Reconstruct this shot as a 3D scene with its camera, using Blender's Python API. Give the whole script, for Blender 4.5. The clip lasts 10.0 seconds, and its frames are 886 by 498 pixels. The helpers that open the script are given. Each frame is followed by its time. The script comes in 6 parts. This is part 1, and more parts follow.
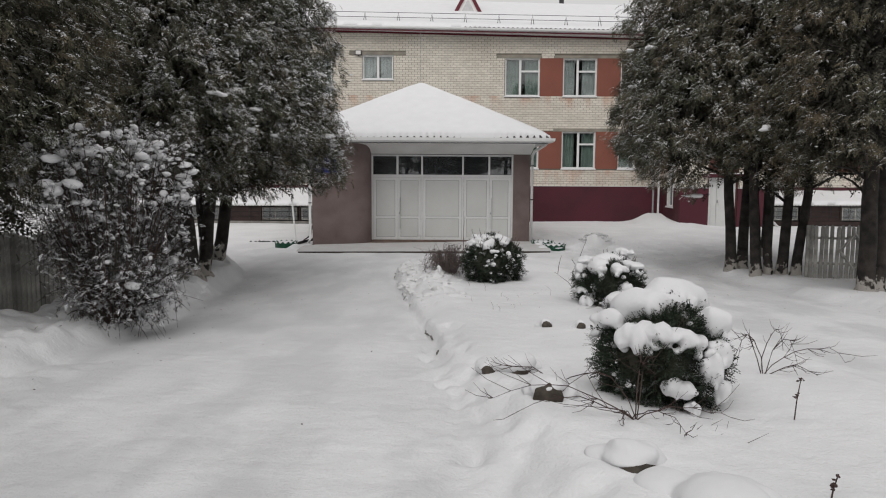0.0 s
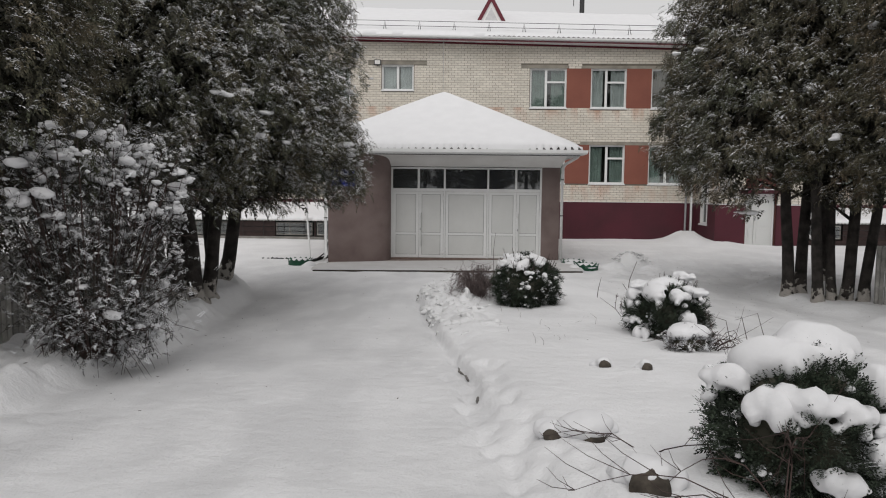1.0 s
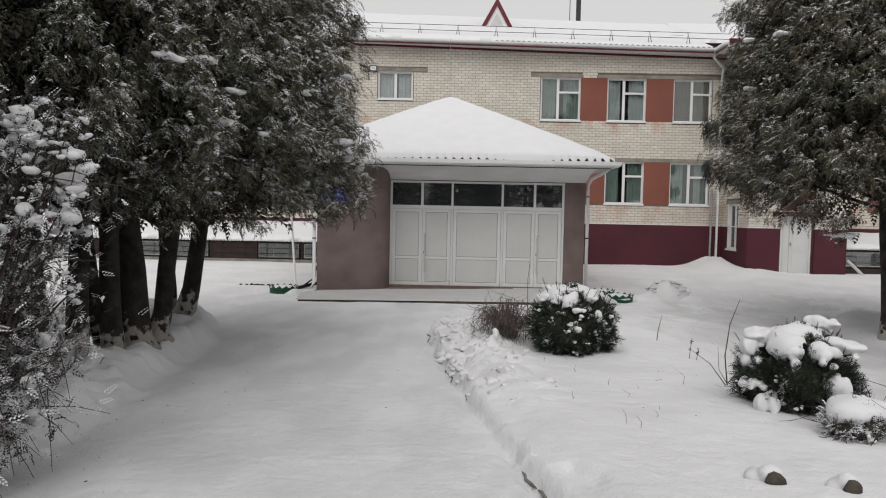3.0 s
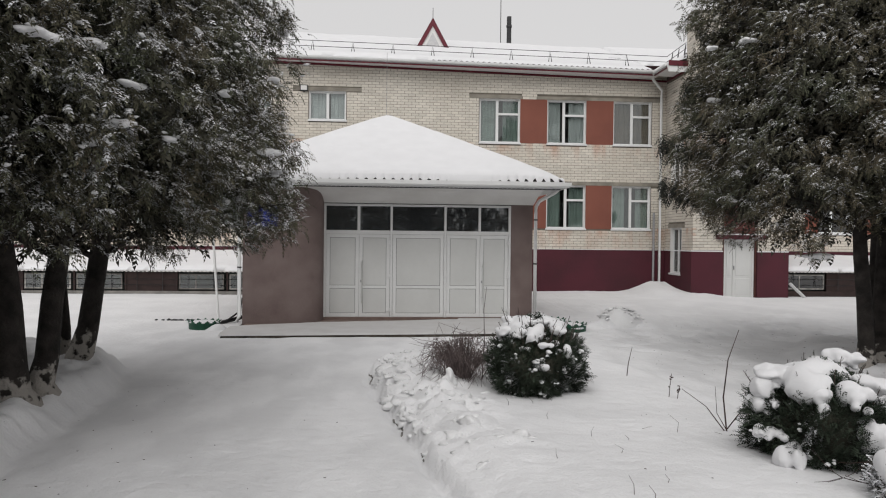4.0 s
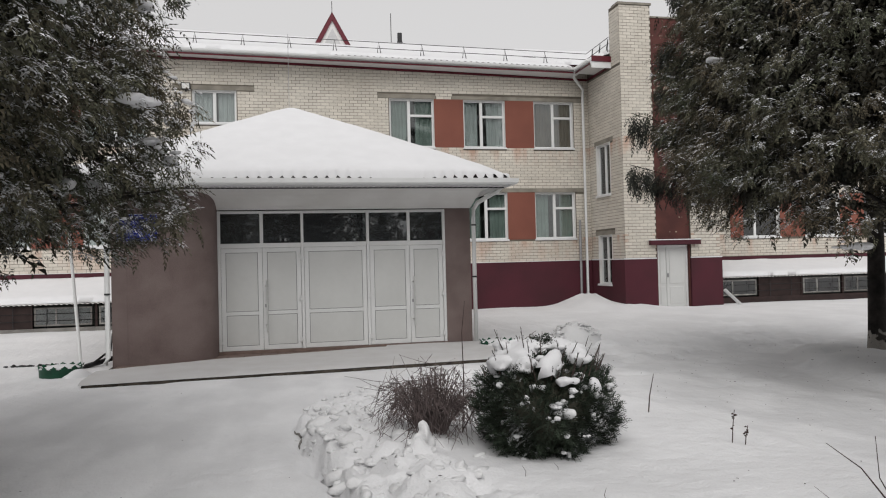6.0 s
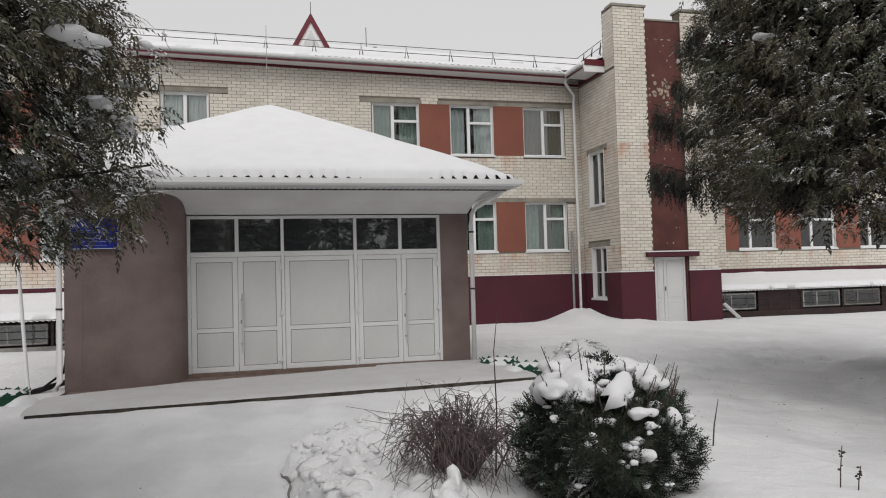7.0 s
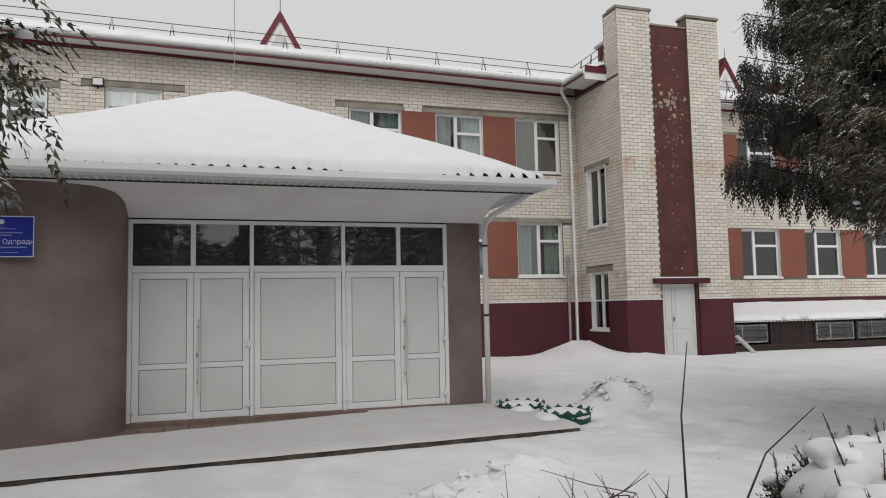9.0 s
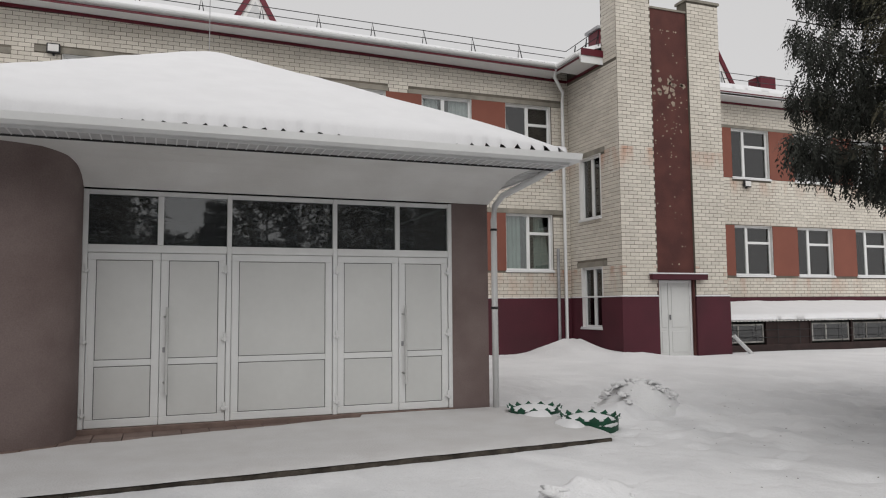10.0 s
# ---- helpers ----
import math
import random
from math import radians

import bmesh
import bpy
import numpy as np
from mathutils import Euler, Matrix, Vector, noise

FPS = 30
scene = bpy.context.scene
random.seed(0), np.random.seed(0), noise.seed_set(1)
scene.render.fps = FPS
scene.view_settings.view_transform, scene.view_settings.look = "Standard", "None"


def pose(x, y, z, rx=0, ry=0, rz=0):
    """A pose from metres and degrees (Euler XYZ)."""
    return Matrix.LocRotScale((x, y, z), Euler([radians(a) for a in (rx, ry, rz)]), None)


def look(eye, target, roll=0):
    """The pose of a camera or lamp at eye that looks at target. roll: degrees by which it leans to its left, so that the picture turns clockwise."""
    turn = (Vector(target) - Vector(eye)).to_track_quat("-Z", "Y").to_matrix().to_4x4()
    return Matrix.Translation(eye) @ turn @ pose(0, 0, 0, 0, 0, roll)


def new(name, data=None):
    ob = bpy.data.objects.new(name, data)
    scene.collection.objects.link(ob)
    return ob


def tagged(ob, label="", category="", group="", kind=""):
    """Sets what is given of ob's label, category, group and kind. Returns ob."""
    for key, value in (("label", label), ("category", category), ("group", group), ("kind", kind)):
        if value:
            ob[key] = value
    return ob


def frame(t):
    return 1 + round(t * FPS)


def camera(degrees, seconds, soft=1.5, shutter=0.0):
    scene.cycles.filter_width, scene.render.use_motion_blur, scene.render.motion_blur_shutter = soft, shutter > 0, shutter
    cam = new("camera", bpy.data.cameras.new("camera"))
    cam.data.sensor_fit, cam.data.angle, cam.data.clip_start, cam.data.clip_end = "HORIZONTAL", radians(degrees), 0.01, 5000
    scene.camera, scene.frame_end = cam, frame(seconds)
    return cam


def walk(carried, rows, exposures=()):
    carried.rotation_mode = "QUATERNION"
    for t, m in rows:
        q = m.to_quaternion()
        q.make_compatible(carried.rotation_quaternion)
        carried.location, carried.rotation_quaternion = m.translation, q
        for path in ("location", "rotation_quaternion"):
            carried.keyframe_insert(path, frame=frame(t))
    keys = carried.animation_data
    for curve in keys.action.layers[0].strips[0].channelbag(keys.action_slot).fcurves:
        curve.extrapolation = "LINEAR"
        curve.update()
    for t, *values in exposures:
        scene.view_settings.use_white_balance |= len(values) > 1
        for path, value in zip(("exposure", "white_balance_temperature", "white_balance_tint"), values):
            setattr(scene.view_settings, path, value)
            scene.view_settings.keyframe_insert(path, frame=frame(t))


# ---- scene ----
cam = camera(61.8, 10.0, soft=1.1)
PATH = [
    (0, (2.549, -1.803, 2.196), (2.524, 0.186, 1.986), 0.3),
    (0.5, (2.429, -1.129, 2.174), (2.389, 0.862, 1.986), 0.3),
    (1, (2.292, -0.408, 2.132), (2.225, 1.584, 1.964), 0.6),
    (1.5, (2.169, 0.343, 2.105), (2.087, 2.335, 1.951), 1.0),
    (2, (2.034, 1.052, 2.069), (1.951, 3.045, 1.926), 1.3),
    (3.5, (1.578, 3.244, 1.909), (1.615, 5.243, 1.839), 0.9),
    (4, (1.528, 3.909, 1.878), (1.674, 5.904, 1.852), 0.6),
    (4.5, (1.471, 4.659, 1.875), (1.72, 6.643, 1.88), 0.0),
    (5, (1.327, 5.375, 1.744), (1.651, 7.349, 1.771), -0.6),
    (5.5, (1.21, 6.099, 1.683), (1.596, 8.061, 1.713), -1.1),
    (7, (1.022, 8.248, 1.521), (1.529, 10.181, 1.6), -1.6),
    (7.5, (1.004, 8.939, 1.491), (1.542, 10.862, 1.618), -1.5),
    (8, (1.005, 9.619, 1.482), (1.571, 11.531, 1.639), -1.5),
    (8.5, (0.983, 10.306, 1.438), (1.579, 12.208, 1.606), -1.4),
    (9, (0.921, 10.932, 1.419), (1.542, 12.827, 1.581), -1.2),
    (9.5, (0.909, 11.699, 1.382), (1.573, 13.578, 1.547), -0.9),
    (10, (0.837, 12.342, 1.334), (1.546, 14.205, 1.49), -0.5),
]
walk(cam, [(t, look(eye, target, roll)) for t, eye, target, roll in PATH], [(0, -0.10), (2, -0.06), (3.5, 0.0), (8, 0.0), (10, -0.07)])

# ---- light: an overcast winter sky, with a weak wide sun behind the cloud ----
SKY_LEVEL = 0.70
world = bpy.data.worlds.new("winter_sky")
scene.world = world
world.use_nodes = True
wn, wl = world.node_tree.nodes, world.node_tree.links
wn.clear()
sky = wn.new("ShaderNodeTexSky")
sky.sky_type, sky.sun_disc = "NISHITA", False
sky.sun_elevation, sky.sun_rotation = radians(32), radians(200)
pale = wn.new("ShaderNodeHueSaturation")
pale.inputs["Saturation"].default_value = 0.12
pale.inputs["Value"].default_value = 0.10
cloud = wn.new("ShaderNodeMix")
cloud.data_type = "RGBA"
cloud.inputs["Factor"].default_value = 0.88
cloud.inputs["B"].default_value = (SKY_LEVEL, 0.985 * SKY_LEVEL, 0.985 * SKY_LEVEL, 1)
bg = wn.new("ShaderNodeBackground")
out = wn.new("ShaderNodeOutputWorld")
wl.new(sky.outputs[0], pale.inputs["Color"])
wl.new(pale.outputs[0], cloud.inputs["A"])
wl.new(cloud.outputs["Result"], bg.inputs[0])
wl.new(bg.outputs[0], out.inputs[0])
sun = new("sun", bpy.data.lights.new("sun", "SUN"))
sun.data.energy, sun.data.angle, sun.data.color = 1.8, radians(60), (1.0, 0.98, 0.96)
sun.matrix_world = look((-6, -26, 34), (0, 8, 0))

# ---- materials ----
def mat(name, color, rough=0.8, metal=0.0, var=0.15, scale=6.0, fine=60.0, bump=0.2, depth=0.01, dark=None, spread=(0.35, 0.65), spec=0.3):
    """A surface with two scales of variation: large stains of the colour `dark` and a fine grain with relief."""
    m = bpy.data.materials.new(name)
    m.use_nodes = True
    n, l = m.node_tree.nodes, m.node_tree.links
    b = n["Principled BSDF"]
    b.inputs["Roughness"].default_value, b.inputs["Metallic"].default_value = rough, metal
    b.inputs["Specular IOR Level"].default_value = spec
    co = n.new("ShaderNodeTexCoord")
    big, small = n.new("ShaderNodeTexNoise"), n.new("ShaderNodeTexNoise")
    big.inputs["Scale"].default_value, small.inputs["Scale"].default_value = scale, fine
    big.inputs["Detail"].default_value, small.inputs["Detail"].default_value = 5, 3
    for t in (big, small):
        l.new(co.outputs["Object"], t.inputs["Vector"])
    ramp = n.new("ShaderNodeMapRange")
    ramp.inputs["From Min"].default_value, ramp.inputs["From Max"].default_value = spread
    l.new(big.outputs["Fac"], ramp.inputs["Value"])
    mix = n.new("ShaderNodeMix")
    mix.data_type = "RGBA"
    mix.inputs["A"].default_value = (*color, 1)
    mix.inputs["B"].default_value = (*(dark or [c * (1 - 2 * var) for c in color]), 1)
    l.new(ramp.outputs["Result"], mix.inputs["Factor"])
    grain = n.new("ShaderNodeMapRange")
    grain.inputs["To Min"].default_value, grain.inputs["To Max"].default_value = 1 - var, 1 + var
    l.new(small.outputs["Fac"], grain.inputs["Value"])
    mul = n.new("ShaderNodeVectorMath")
    mul.operation = "SCALE"
    l.new(mix.outputs["Result"], mul.inputs[0])
    l.new(grain.outputs["Result"], mul.inputs["Scale"])
    l.new(mul.outputs["Vector"], b.inputs["Base Color"])
    if bump:
        bp = n.new("ShaderNodeBump")
        bp.inputs["Strength"].default_value, bp.inputs["Distance"].default_value = bump, depth
        l.new(small.outputs["Fac"], bp.inputs["Height"])
        l.new(bp.outputs["Normal"], b.inputs["Normal"])
    m["mul"] = mul.name
    return m


def after(m, kind):
    """A node put between the colour and the shader of a material made by mat()."""
    n, l = m.node_tree.nodes, m.node_tree.links
    node = n.new(kind)
    return n, l, n[m["mul"]].outputs["Vector"], n["Principled BSDF"].inputs["Base Color"], node


def shade_by_piece(m, low, high):
    """Every piece a little lighter or darker than the next."""
    n, l, src, dst, sc = after(m, "ShaderNodeVectorMath")
    sc.operation = "SCALE"
    geo, obj = n.new("ShaderNodeNewGeometry"), n.new("ShaderNodeObjectInfo")
    add, fr, rg = n.new("ShaderNodeMath"), n.new("ShaderNodeMath"), n.new("ShaderNodeMapRange")
    fr.operation = "FRACT"
    rg.inputs["To Min"].default_value, rg.inputs["To Max"].default_value = low, high
    l.new(geo.outputs["Random Per Island"], add.inputs[0])
    l.new(obj.outputs["Random"], add.inputs[1])
    l.new(add.outputs[0], fr.inputs[0])
    l.new(fr.outputs[0], rg.inputs["Value"])
    l.new(src, sc.inputs[0])
    l.new(rg.outputs["Result"], sc.inputs["Scale"])
    l.new(sc.outputs["Vector"], dst)
    return m


def frosted(m, low, high, scale, snow=(0.80, 0.81, 0.84)):
    """Snow that lies on the sides that look up, in patches."""
    n, l, src, dst, mx = after(m, "ShaderNodeMix")
    mx.data_type = "RGBA"
    geo, sep = n.new("ShaderNodeNewGeometry"), n.new("ShaderNodeSeparateXYZ")
    nz, co = n.new("ShaderNodeTexNoise"), n.new("ShaderNodeTexCoord")
    nz.inputs["Scale"].default_value = scale
    add, rg = n.new("ShaderNodeMath"), n.new("ShaderNodeMapRange")
    rg.inputs["From Min"].default_value, rg.inputs["From Max"].default_value = low, high
    l.new(co.outputs["Object"], nz.inputs["Vector"])
    l.new(geo.outputs["Normal"], sep.inputs[0])
    l.new(sep.outputs["Z"], add.inputs[0])
    l.new(nz.outputs["Fac"], add.inputs[1])
    l.new(add.outputs[0], rg.inputs["Value"])
    l.new(rg.outputs["Result"], mx.inputs["Factor"])
    prev = dst.links[0].from_socket
    l.new(prev, mx.inputs["A"])
    mx.inputs["B"].default_value = (*snow, 1)
    l.new(mx.outputs["Result"], dst)
    return m


def limed(m, top, color=(0.36, 0.34, 0.31)):
    """Whitewash on the foot of a trunk, flaking off in patches."""
    n, l, src, dst, mx = after(m, "ShaderNodeMix")
    mx.data_type = "RGBA"
    co, sep, nz = n.new("ShaderNodeTexCoord"), n.new("ShaderNodeSeparateXYZ"), n.new("ShaderNodeTexNoise")
    nz.inputs["Scale"].default_value, nz.inputs["Detail"].default_value = 9, 6
    l.new(co.outputs["Object"], sep.inputs[0])
    l.new(co.outputs["Object"], nz.inputs["Vector"])
    add, rg = n.new("ShaderNodeMath"), n.new("ShaderNodeMapRange")
    add.operation = "MULTIPLY_ADD"
    add.inputs[1].default_value = 1.3
    l.new(nz.outputs["Fac"], add.inputs[0])
    l.new(sep.outputs["Z"], add.inputs[2])
    rg.inputs["From Min"].default_value, rg.inputs["From Max"].default_value = top + 0.70, top + 0.60
    l.new(add.outputs[0], rg.inputs["Value"])
    l.new(rg.outputs["Result"], mx.inputs["Factor"])
    l.new(src, mx.inputs["A"])
    mx.inputs["B"].default_value = (*color, 1)
    l.new(mx.outputs["Result"], dst)
    return m


def glass_mat(name, tint, gloss, veil=0.0):
    m = bpy.data.materials.new(name)
    m.use_nodes = True
    n, l = m.node_tree.nodes, m.node_tree.links
    n.remove(n["Principled BSDF"])
    clear, shine, mx, fr = (n.new("ShaderNode" + k) for k in ("BsdfTransparent", "BsdfGlossy", "MixShader", "Fresnel"))
    clear.inputs[0].default_value = (*tint, 1)
    shine.inputs["Roughness"].default_value = 0.01
    fr.inputs["IOR"].default_value = gloss
    l.new(fr.outputs[0], mx.inputs[0])
    l.new(clear.outputs[0], mx.inputs[1])
    l.new(shine.outputs[0], mx.inputs[2])
    top = mx.outputs[0]
    # even diffuse grey that stands in for pale reflections in the pane
    if veil:
        film, over = n.new("ShaderNodeBsdfDiffuse"), n.new("ShaderNodeMixShader")
        film.inputs[0].default_value = (0.52, 0.55, 0.58, 1)
        over.inputs[0].default_value = veil
        l.new(top, over.inputs[1])
        l.new(film.outputs[0], over.inputs[2])
        top = over.outputs[0]
    l.new(top, n["Material Output"].inputs[0])
    return m


SNOW = mat("snow", (0.735, 0.735, 0.74), 0.75, var=0.04, scale=1.2, fine=42, bump=0.6, depth=0.016, spec=0.2)
# snow on the entrance step, greyer than the open snow
STEP_SNOW = mat("grey_step_snow", (0.53, 0.525, 0.525), 0.75, var=0.05, scale=2.4, fine=50, bump=0.5, depth=0.01, dark=(0.49, 0.48, 0.475), spec=0.2)
CAP = mat("loose_snow", (0.69, 0.69, 0.702), 0.8, var=0.02, scale=3, fine=45, bump=0.25, depth=0.008, spec=0.2)
BRICK = shade_by_piece(mat("white_silicate_brick", (0.61, 0.572, 0.505), 0.9, var=0.10, scale=0.7, fine=70, bump=0.3, depth=0.004, dark=(0.54, 0.50, 0.435)), 0.91, 1.07)
bn, bl_, src, dst, mx = after(BRICK, "ShaderNodeMix")
mx.data_type = "RGBA"
prev = dst.links[0].from_socket
co, sep, mp, nz = bn.new("ShaderNodeTexCoord"), bn.new("ShaderNodeSeparateXYZ"), bn.new("ShaderNodeMapping"), bn.new("ShaderNodeTexNoise")
mp.inputs["Scale"].default_value = (1.6, 1.6, 0.5)
nz.inputs["Scale"].default_value, nz.inputs["Detail"].default_value = 1.6, 5
bl_.new(co.outputs["Object"], mp.inputs[0])
bl_.new(mp.outputs[0], nz.inputs["Vector"])
bl_.new(co.outputs["Object"], sep.inputs[0])
# rusty run-off below the sills of each storey
fac = None
for lo, hi in ((4.7, 5.45), (1.3, 2.35)):
    rise, cut, both = bn.new("ShaderNodeMapRange"), bn.new("ShaderNodeMath"), bn.new("ShaderNodeMath")
    rise.inputs["From Min"].default_value, rise.inputs["From Max"].default_value = lo, hi
    cut.operation, both.operation = "LESS_THAN", "MULTIPLY"
    cut.inputs[1].default_value = hi
    bl_.new(sep.outputs["Z"], rise.inputs["Value"])
    bl_.new(sep.outputs["Z"], cut.inputs[0])
    bl_.new(rise.outputs["Result"], both.inputs[0])
    bl_.new(cut.outputs[0], both.inputs[1])
    if fac is None:
        fac = both.outputs[0]
    else:
        add = bn.new("ShaderNodeMath")
        bl_.new(fac, add.inputs[0])
        bl_.new(both.outputs[0], add.inputs[1])
        fac = add.outputs[0]
streak, amount = bn.new("ShaderNodeMapRange"), bn.new("ShaderNodeMath")
streak.inputs["From Min"].default_value, streak.inputs["From Max"].default_value = 0.46, 0.70
streak.inputs["To Max"].default_value = 0.95
amount.operation = "MULTIPLY"
bl_.new(nz.outputs["Fac"], streak.inputs["Value"])
bl_.new(streak.outputs["Result"], amount.inputs[0])
bl_.new(fac, amount.inputs[1])
bl_.new(amount.outputs[0], mx.inputs["Factor"])
bl_.new(prev, mx.inputs["A"])
mx.inputs["B"].default_value = (0.46, 0.27, 0.19, 1)
bl_.new(mx.outputs["Result"], dst)
MORTAR = mat("mortar", (0.17, 0.15, 0.122), 0.95, var=0.2, scale=1.5, fine=90)
MAROON = mat("maroon_plaster", (0.075, 0.016, 0.025), 0.75, var=0.18, scale=0.8, fine=40, bump=0.3, dark=(0.055, 0.014, 0.020))
TOWER_RED = mat("flaking_red_plaster", (0.098, 0.036, 0.030), 0.85, var=0.24, scale=1.9, fine=45, bump=0.35, dark=(0.070, 0.026, 0.023))
PANEL_RED = mat("terracotta_plaster", (0.21, 0.078, 0.055), 0.85, var=0.12, scale=1.0, fine=50, bump=0.25, dark=(0.18, 0.066, 0.048))
PORCH_BROWN = mat("brown_stucco", (0.19, 0.147, 0.138), 0.9, var=0.26, scale=1.9, fine=70, bump=0.7, depth=0.007, dark=(0.128, 0.092, 0.086), spread=(0.38, 0.80))
WHITE_PVC = mat("white_plastic", (0.69, 0.695, 0.69), 0.35, var=0.03, scale=2, fine=20, bump=0.0, spec=0.4)
WHITE_PANEL = mat("white_door_panel", (0.58, 0.585, 0.572), 0.4, var=0.03, scale=1.5, fine=15, bump=0.05, spec=0.4)
SEAL = mat("rubber_seal", (0.15, 0.15, 0.15), 0.7, bump=0)
COVE = mat("white_render", (0.72, 0.715, 0.70), 0.9, var=0.04, scale=1.5, fine=60, bump=0.25, dark=(0.64, 0.63, 0.61))
SOFFIT = mat("soffit_strip", (0.52, 0.52, 0.52), 0.6, var=0.08, scale=8, fine=60)
ROOF_RED = mat("maroon_metal", (0.115, 0.016, 0.026), 0.4, 0.2, var=0.1, scale=2, fine=20, bump=0.05)
ROOF_DARK = mat("dark_metal_tile", (0.035, 0.02, 0.022), 0.45, 0.2, var=0.1, bump=0.05)
ALU = mat("brushed_aluminium", (0.58, 0.58, 0.57), 0.4, 0.25, var=0.06, bump=0.05)
STEEL = mat("grey_steel", (0.35, 0.35, 0.36), 0.45, 0.6, var=0.1, bump=0.05)
DARK_STEEL = mat("dark_steel", (0.05, 0.05, 0.052), 0.6, 0.3, var=0.2, bump=0.1)
CONCRETE = mat("concrete", (0.22, 0.21, 0.195), 0.95, var=0.2, scale=3, fine=50, bump=0.4)
LINTEL = mat("grey_lintel", (0.27, 0.25, 0.21), 0.95, var=0.15, scale=3, fine=60)
TILE = shade_by_piece(mat("terracotta_tile", (0.19, 0.135, 0.115), 0.6, var=0.12, scale=8, fine=60, bump=0.1), 0.8, 1.2)
# dark colour carries the dimness of unlit rooms behind glass
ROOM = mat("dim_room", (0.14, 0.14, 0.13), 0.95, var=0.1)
CURTAIN = mat("green_curtain", (0.42, 0.50, 0.46), 0.9, var=0.1, scale=3, fine=30)
CURTAIN_WHITE = mat("white_net_curtain", (0.80, 0.82, 0.82), 0.9, var=0.08, scale=3, fine=30)
CURTAIN_TAN = mat("tan_curtain", (0.26, 0.21, 0.17), 0.9, var=0.1, scale=3, fine=30)
GLASS = glass_mat("window_glass", (0.74, 0.78, 0.77), 2.05)
# dark tint dims the hall; the grey veil imitates pale reflections
DARK_GLASS = glass_mat("door_glass", (0.42, 0.46, 0.47), 2.15, 0.05)
BARK = limed(mat("thuja_bark", (0.046, 0.040, 0.036), 0.95, var=0.35, scale=5, fine=40, bump=0.8, depth=0.03), 0.24, (0.32, 0.30, 0.275))
TWIG = mat("bare_twig", (0.075, 0.05, 0.045), 0.9, var=0.25, scale=8, fine=40)
ROSE_TWIG = mat("reddish_twig", (0.19, 0.15, 0.145), 0.9, var=0.25, scale=8, fine=40)
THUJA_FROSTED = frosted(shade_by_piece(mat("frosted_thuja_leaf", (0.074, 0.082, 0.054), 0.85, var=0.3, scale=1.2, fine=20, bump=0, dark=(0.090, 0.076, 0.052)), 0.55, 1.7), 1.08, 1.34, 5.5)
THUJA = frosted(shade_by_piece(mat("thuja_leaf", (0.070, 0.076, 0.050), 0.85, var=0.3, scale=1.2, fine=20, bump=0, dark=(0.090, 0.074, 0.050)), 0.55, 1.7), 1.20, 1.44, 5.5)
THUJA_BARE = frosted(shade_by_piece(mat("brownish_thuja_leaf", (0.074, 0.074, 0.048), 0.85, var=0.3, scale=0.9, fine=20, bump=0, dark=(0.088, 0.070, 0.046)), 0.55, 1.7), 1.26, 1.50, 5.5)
THUJA_DARK = shade_by_piece(mat("inner_thuja_leaf", (0.075, 0.072, 0.054), 0.9, var=0.3, scale=1.2, fine=20, bump=0), 0.5, 1.5)
SPRUCE = frosted(shade_by_piece(mat("spruce_needle", (0.068, 0.074, 0.062), 0.85, var=0.3, scale=1.5, fine=20, bump=0), 0.6, 1.3), 1.12, 1.40, 5.0)
JUNIPER = frosted(shade_by_piece(mat("juniper_leaf", (0.044, 0.060, 0.040), 0.85, var=0.3, scale=2, fine=20, bump=0), 0.5, 1.5), 1.52, 1.70, 4.0)
SNOWY_LEAF = frosted(shade_by_piece(mat("frosted_leaf", (0.060, 0.058, 0.050), 0.9, var=0.3, scale=2, fine=20, bump=0), 0.6, 1.5), 1.02, 1.30, 6.0)
FENCE = shade_by_piece(mat("weathered_wood", (0.40, 0.39, 0.365), 0.9, var=0.25, scale=4, fine=50, bump=0.4), 0.7, 1.2)
STONE = mat("dark_stone", (0.08, 0.068, 0.055), 0.9, var=0.3, scale=9, fine=50, bump=0.6)
GREEN = mat("green_painted_rubber", (0.010, 0.075, 0.04), 0.5, var=0.2, scale=6, fine=40)
BLUE = mat("blue_sign_board", (0.012, 0.022, 0.21), 0.35, var=0.05, bump=0)
LETTER = mat("white_lettering", (0.42, 0.45, 0.56), 0.6, var=0.02, bump=0)
LETTER_DIM = mat("faded_lettering", (0.16, 0.19, 0.38), 0.6, var=0.02, bump=0)
LAMP_GLASS = mat("lamp_glass", (0.35, 0.36, 0.36), 0.2, var=0.05, bump=0)
BROWN_WOOD = mat("brown_window_wood", (0.035, 0.02, 0.018), 0.7, var=0.2, scale=5, fine=40)


# ---- building blocks ----
def cuboid(bm, x0, x1, y0, y1, z0, z1):
    v = [bm.verts.new((x, y, z)) for z in (z0, z1) for y in (y0, y1) for x in (x0, x1)]
    for f in ((0, 2, 3, 1), (4, 5, 7, 6), (0, 1, 5, 4), (2, 6, 7, 3), (0, 4, 6, 2), (1, 3, 7, 5)):
        bm.faces.new([v[i] for i in f])


def boxes(*dims, bevel=0.0):
    bm = bmesh.new()
    for d in dims:
        cuboid(bm, *d)
    if bevel:
        bmesh.ops.bevel(bm, geom=bm.edges[:], offset=bevel, segments=1, affect="EDGES")
    return bm


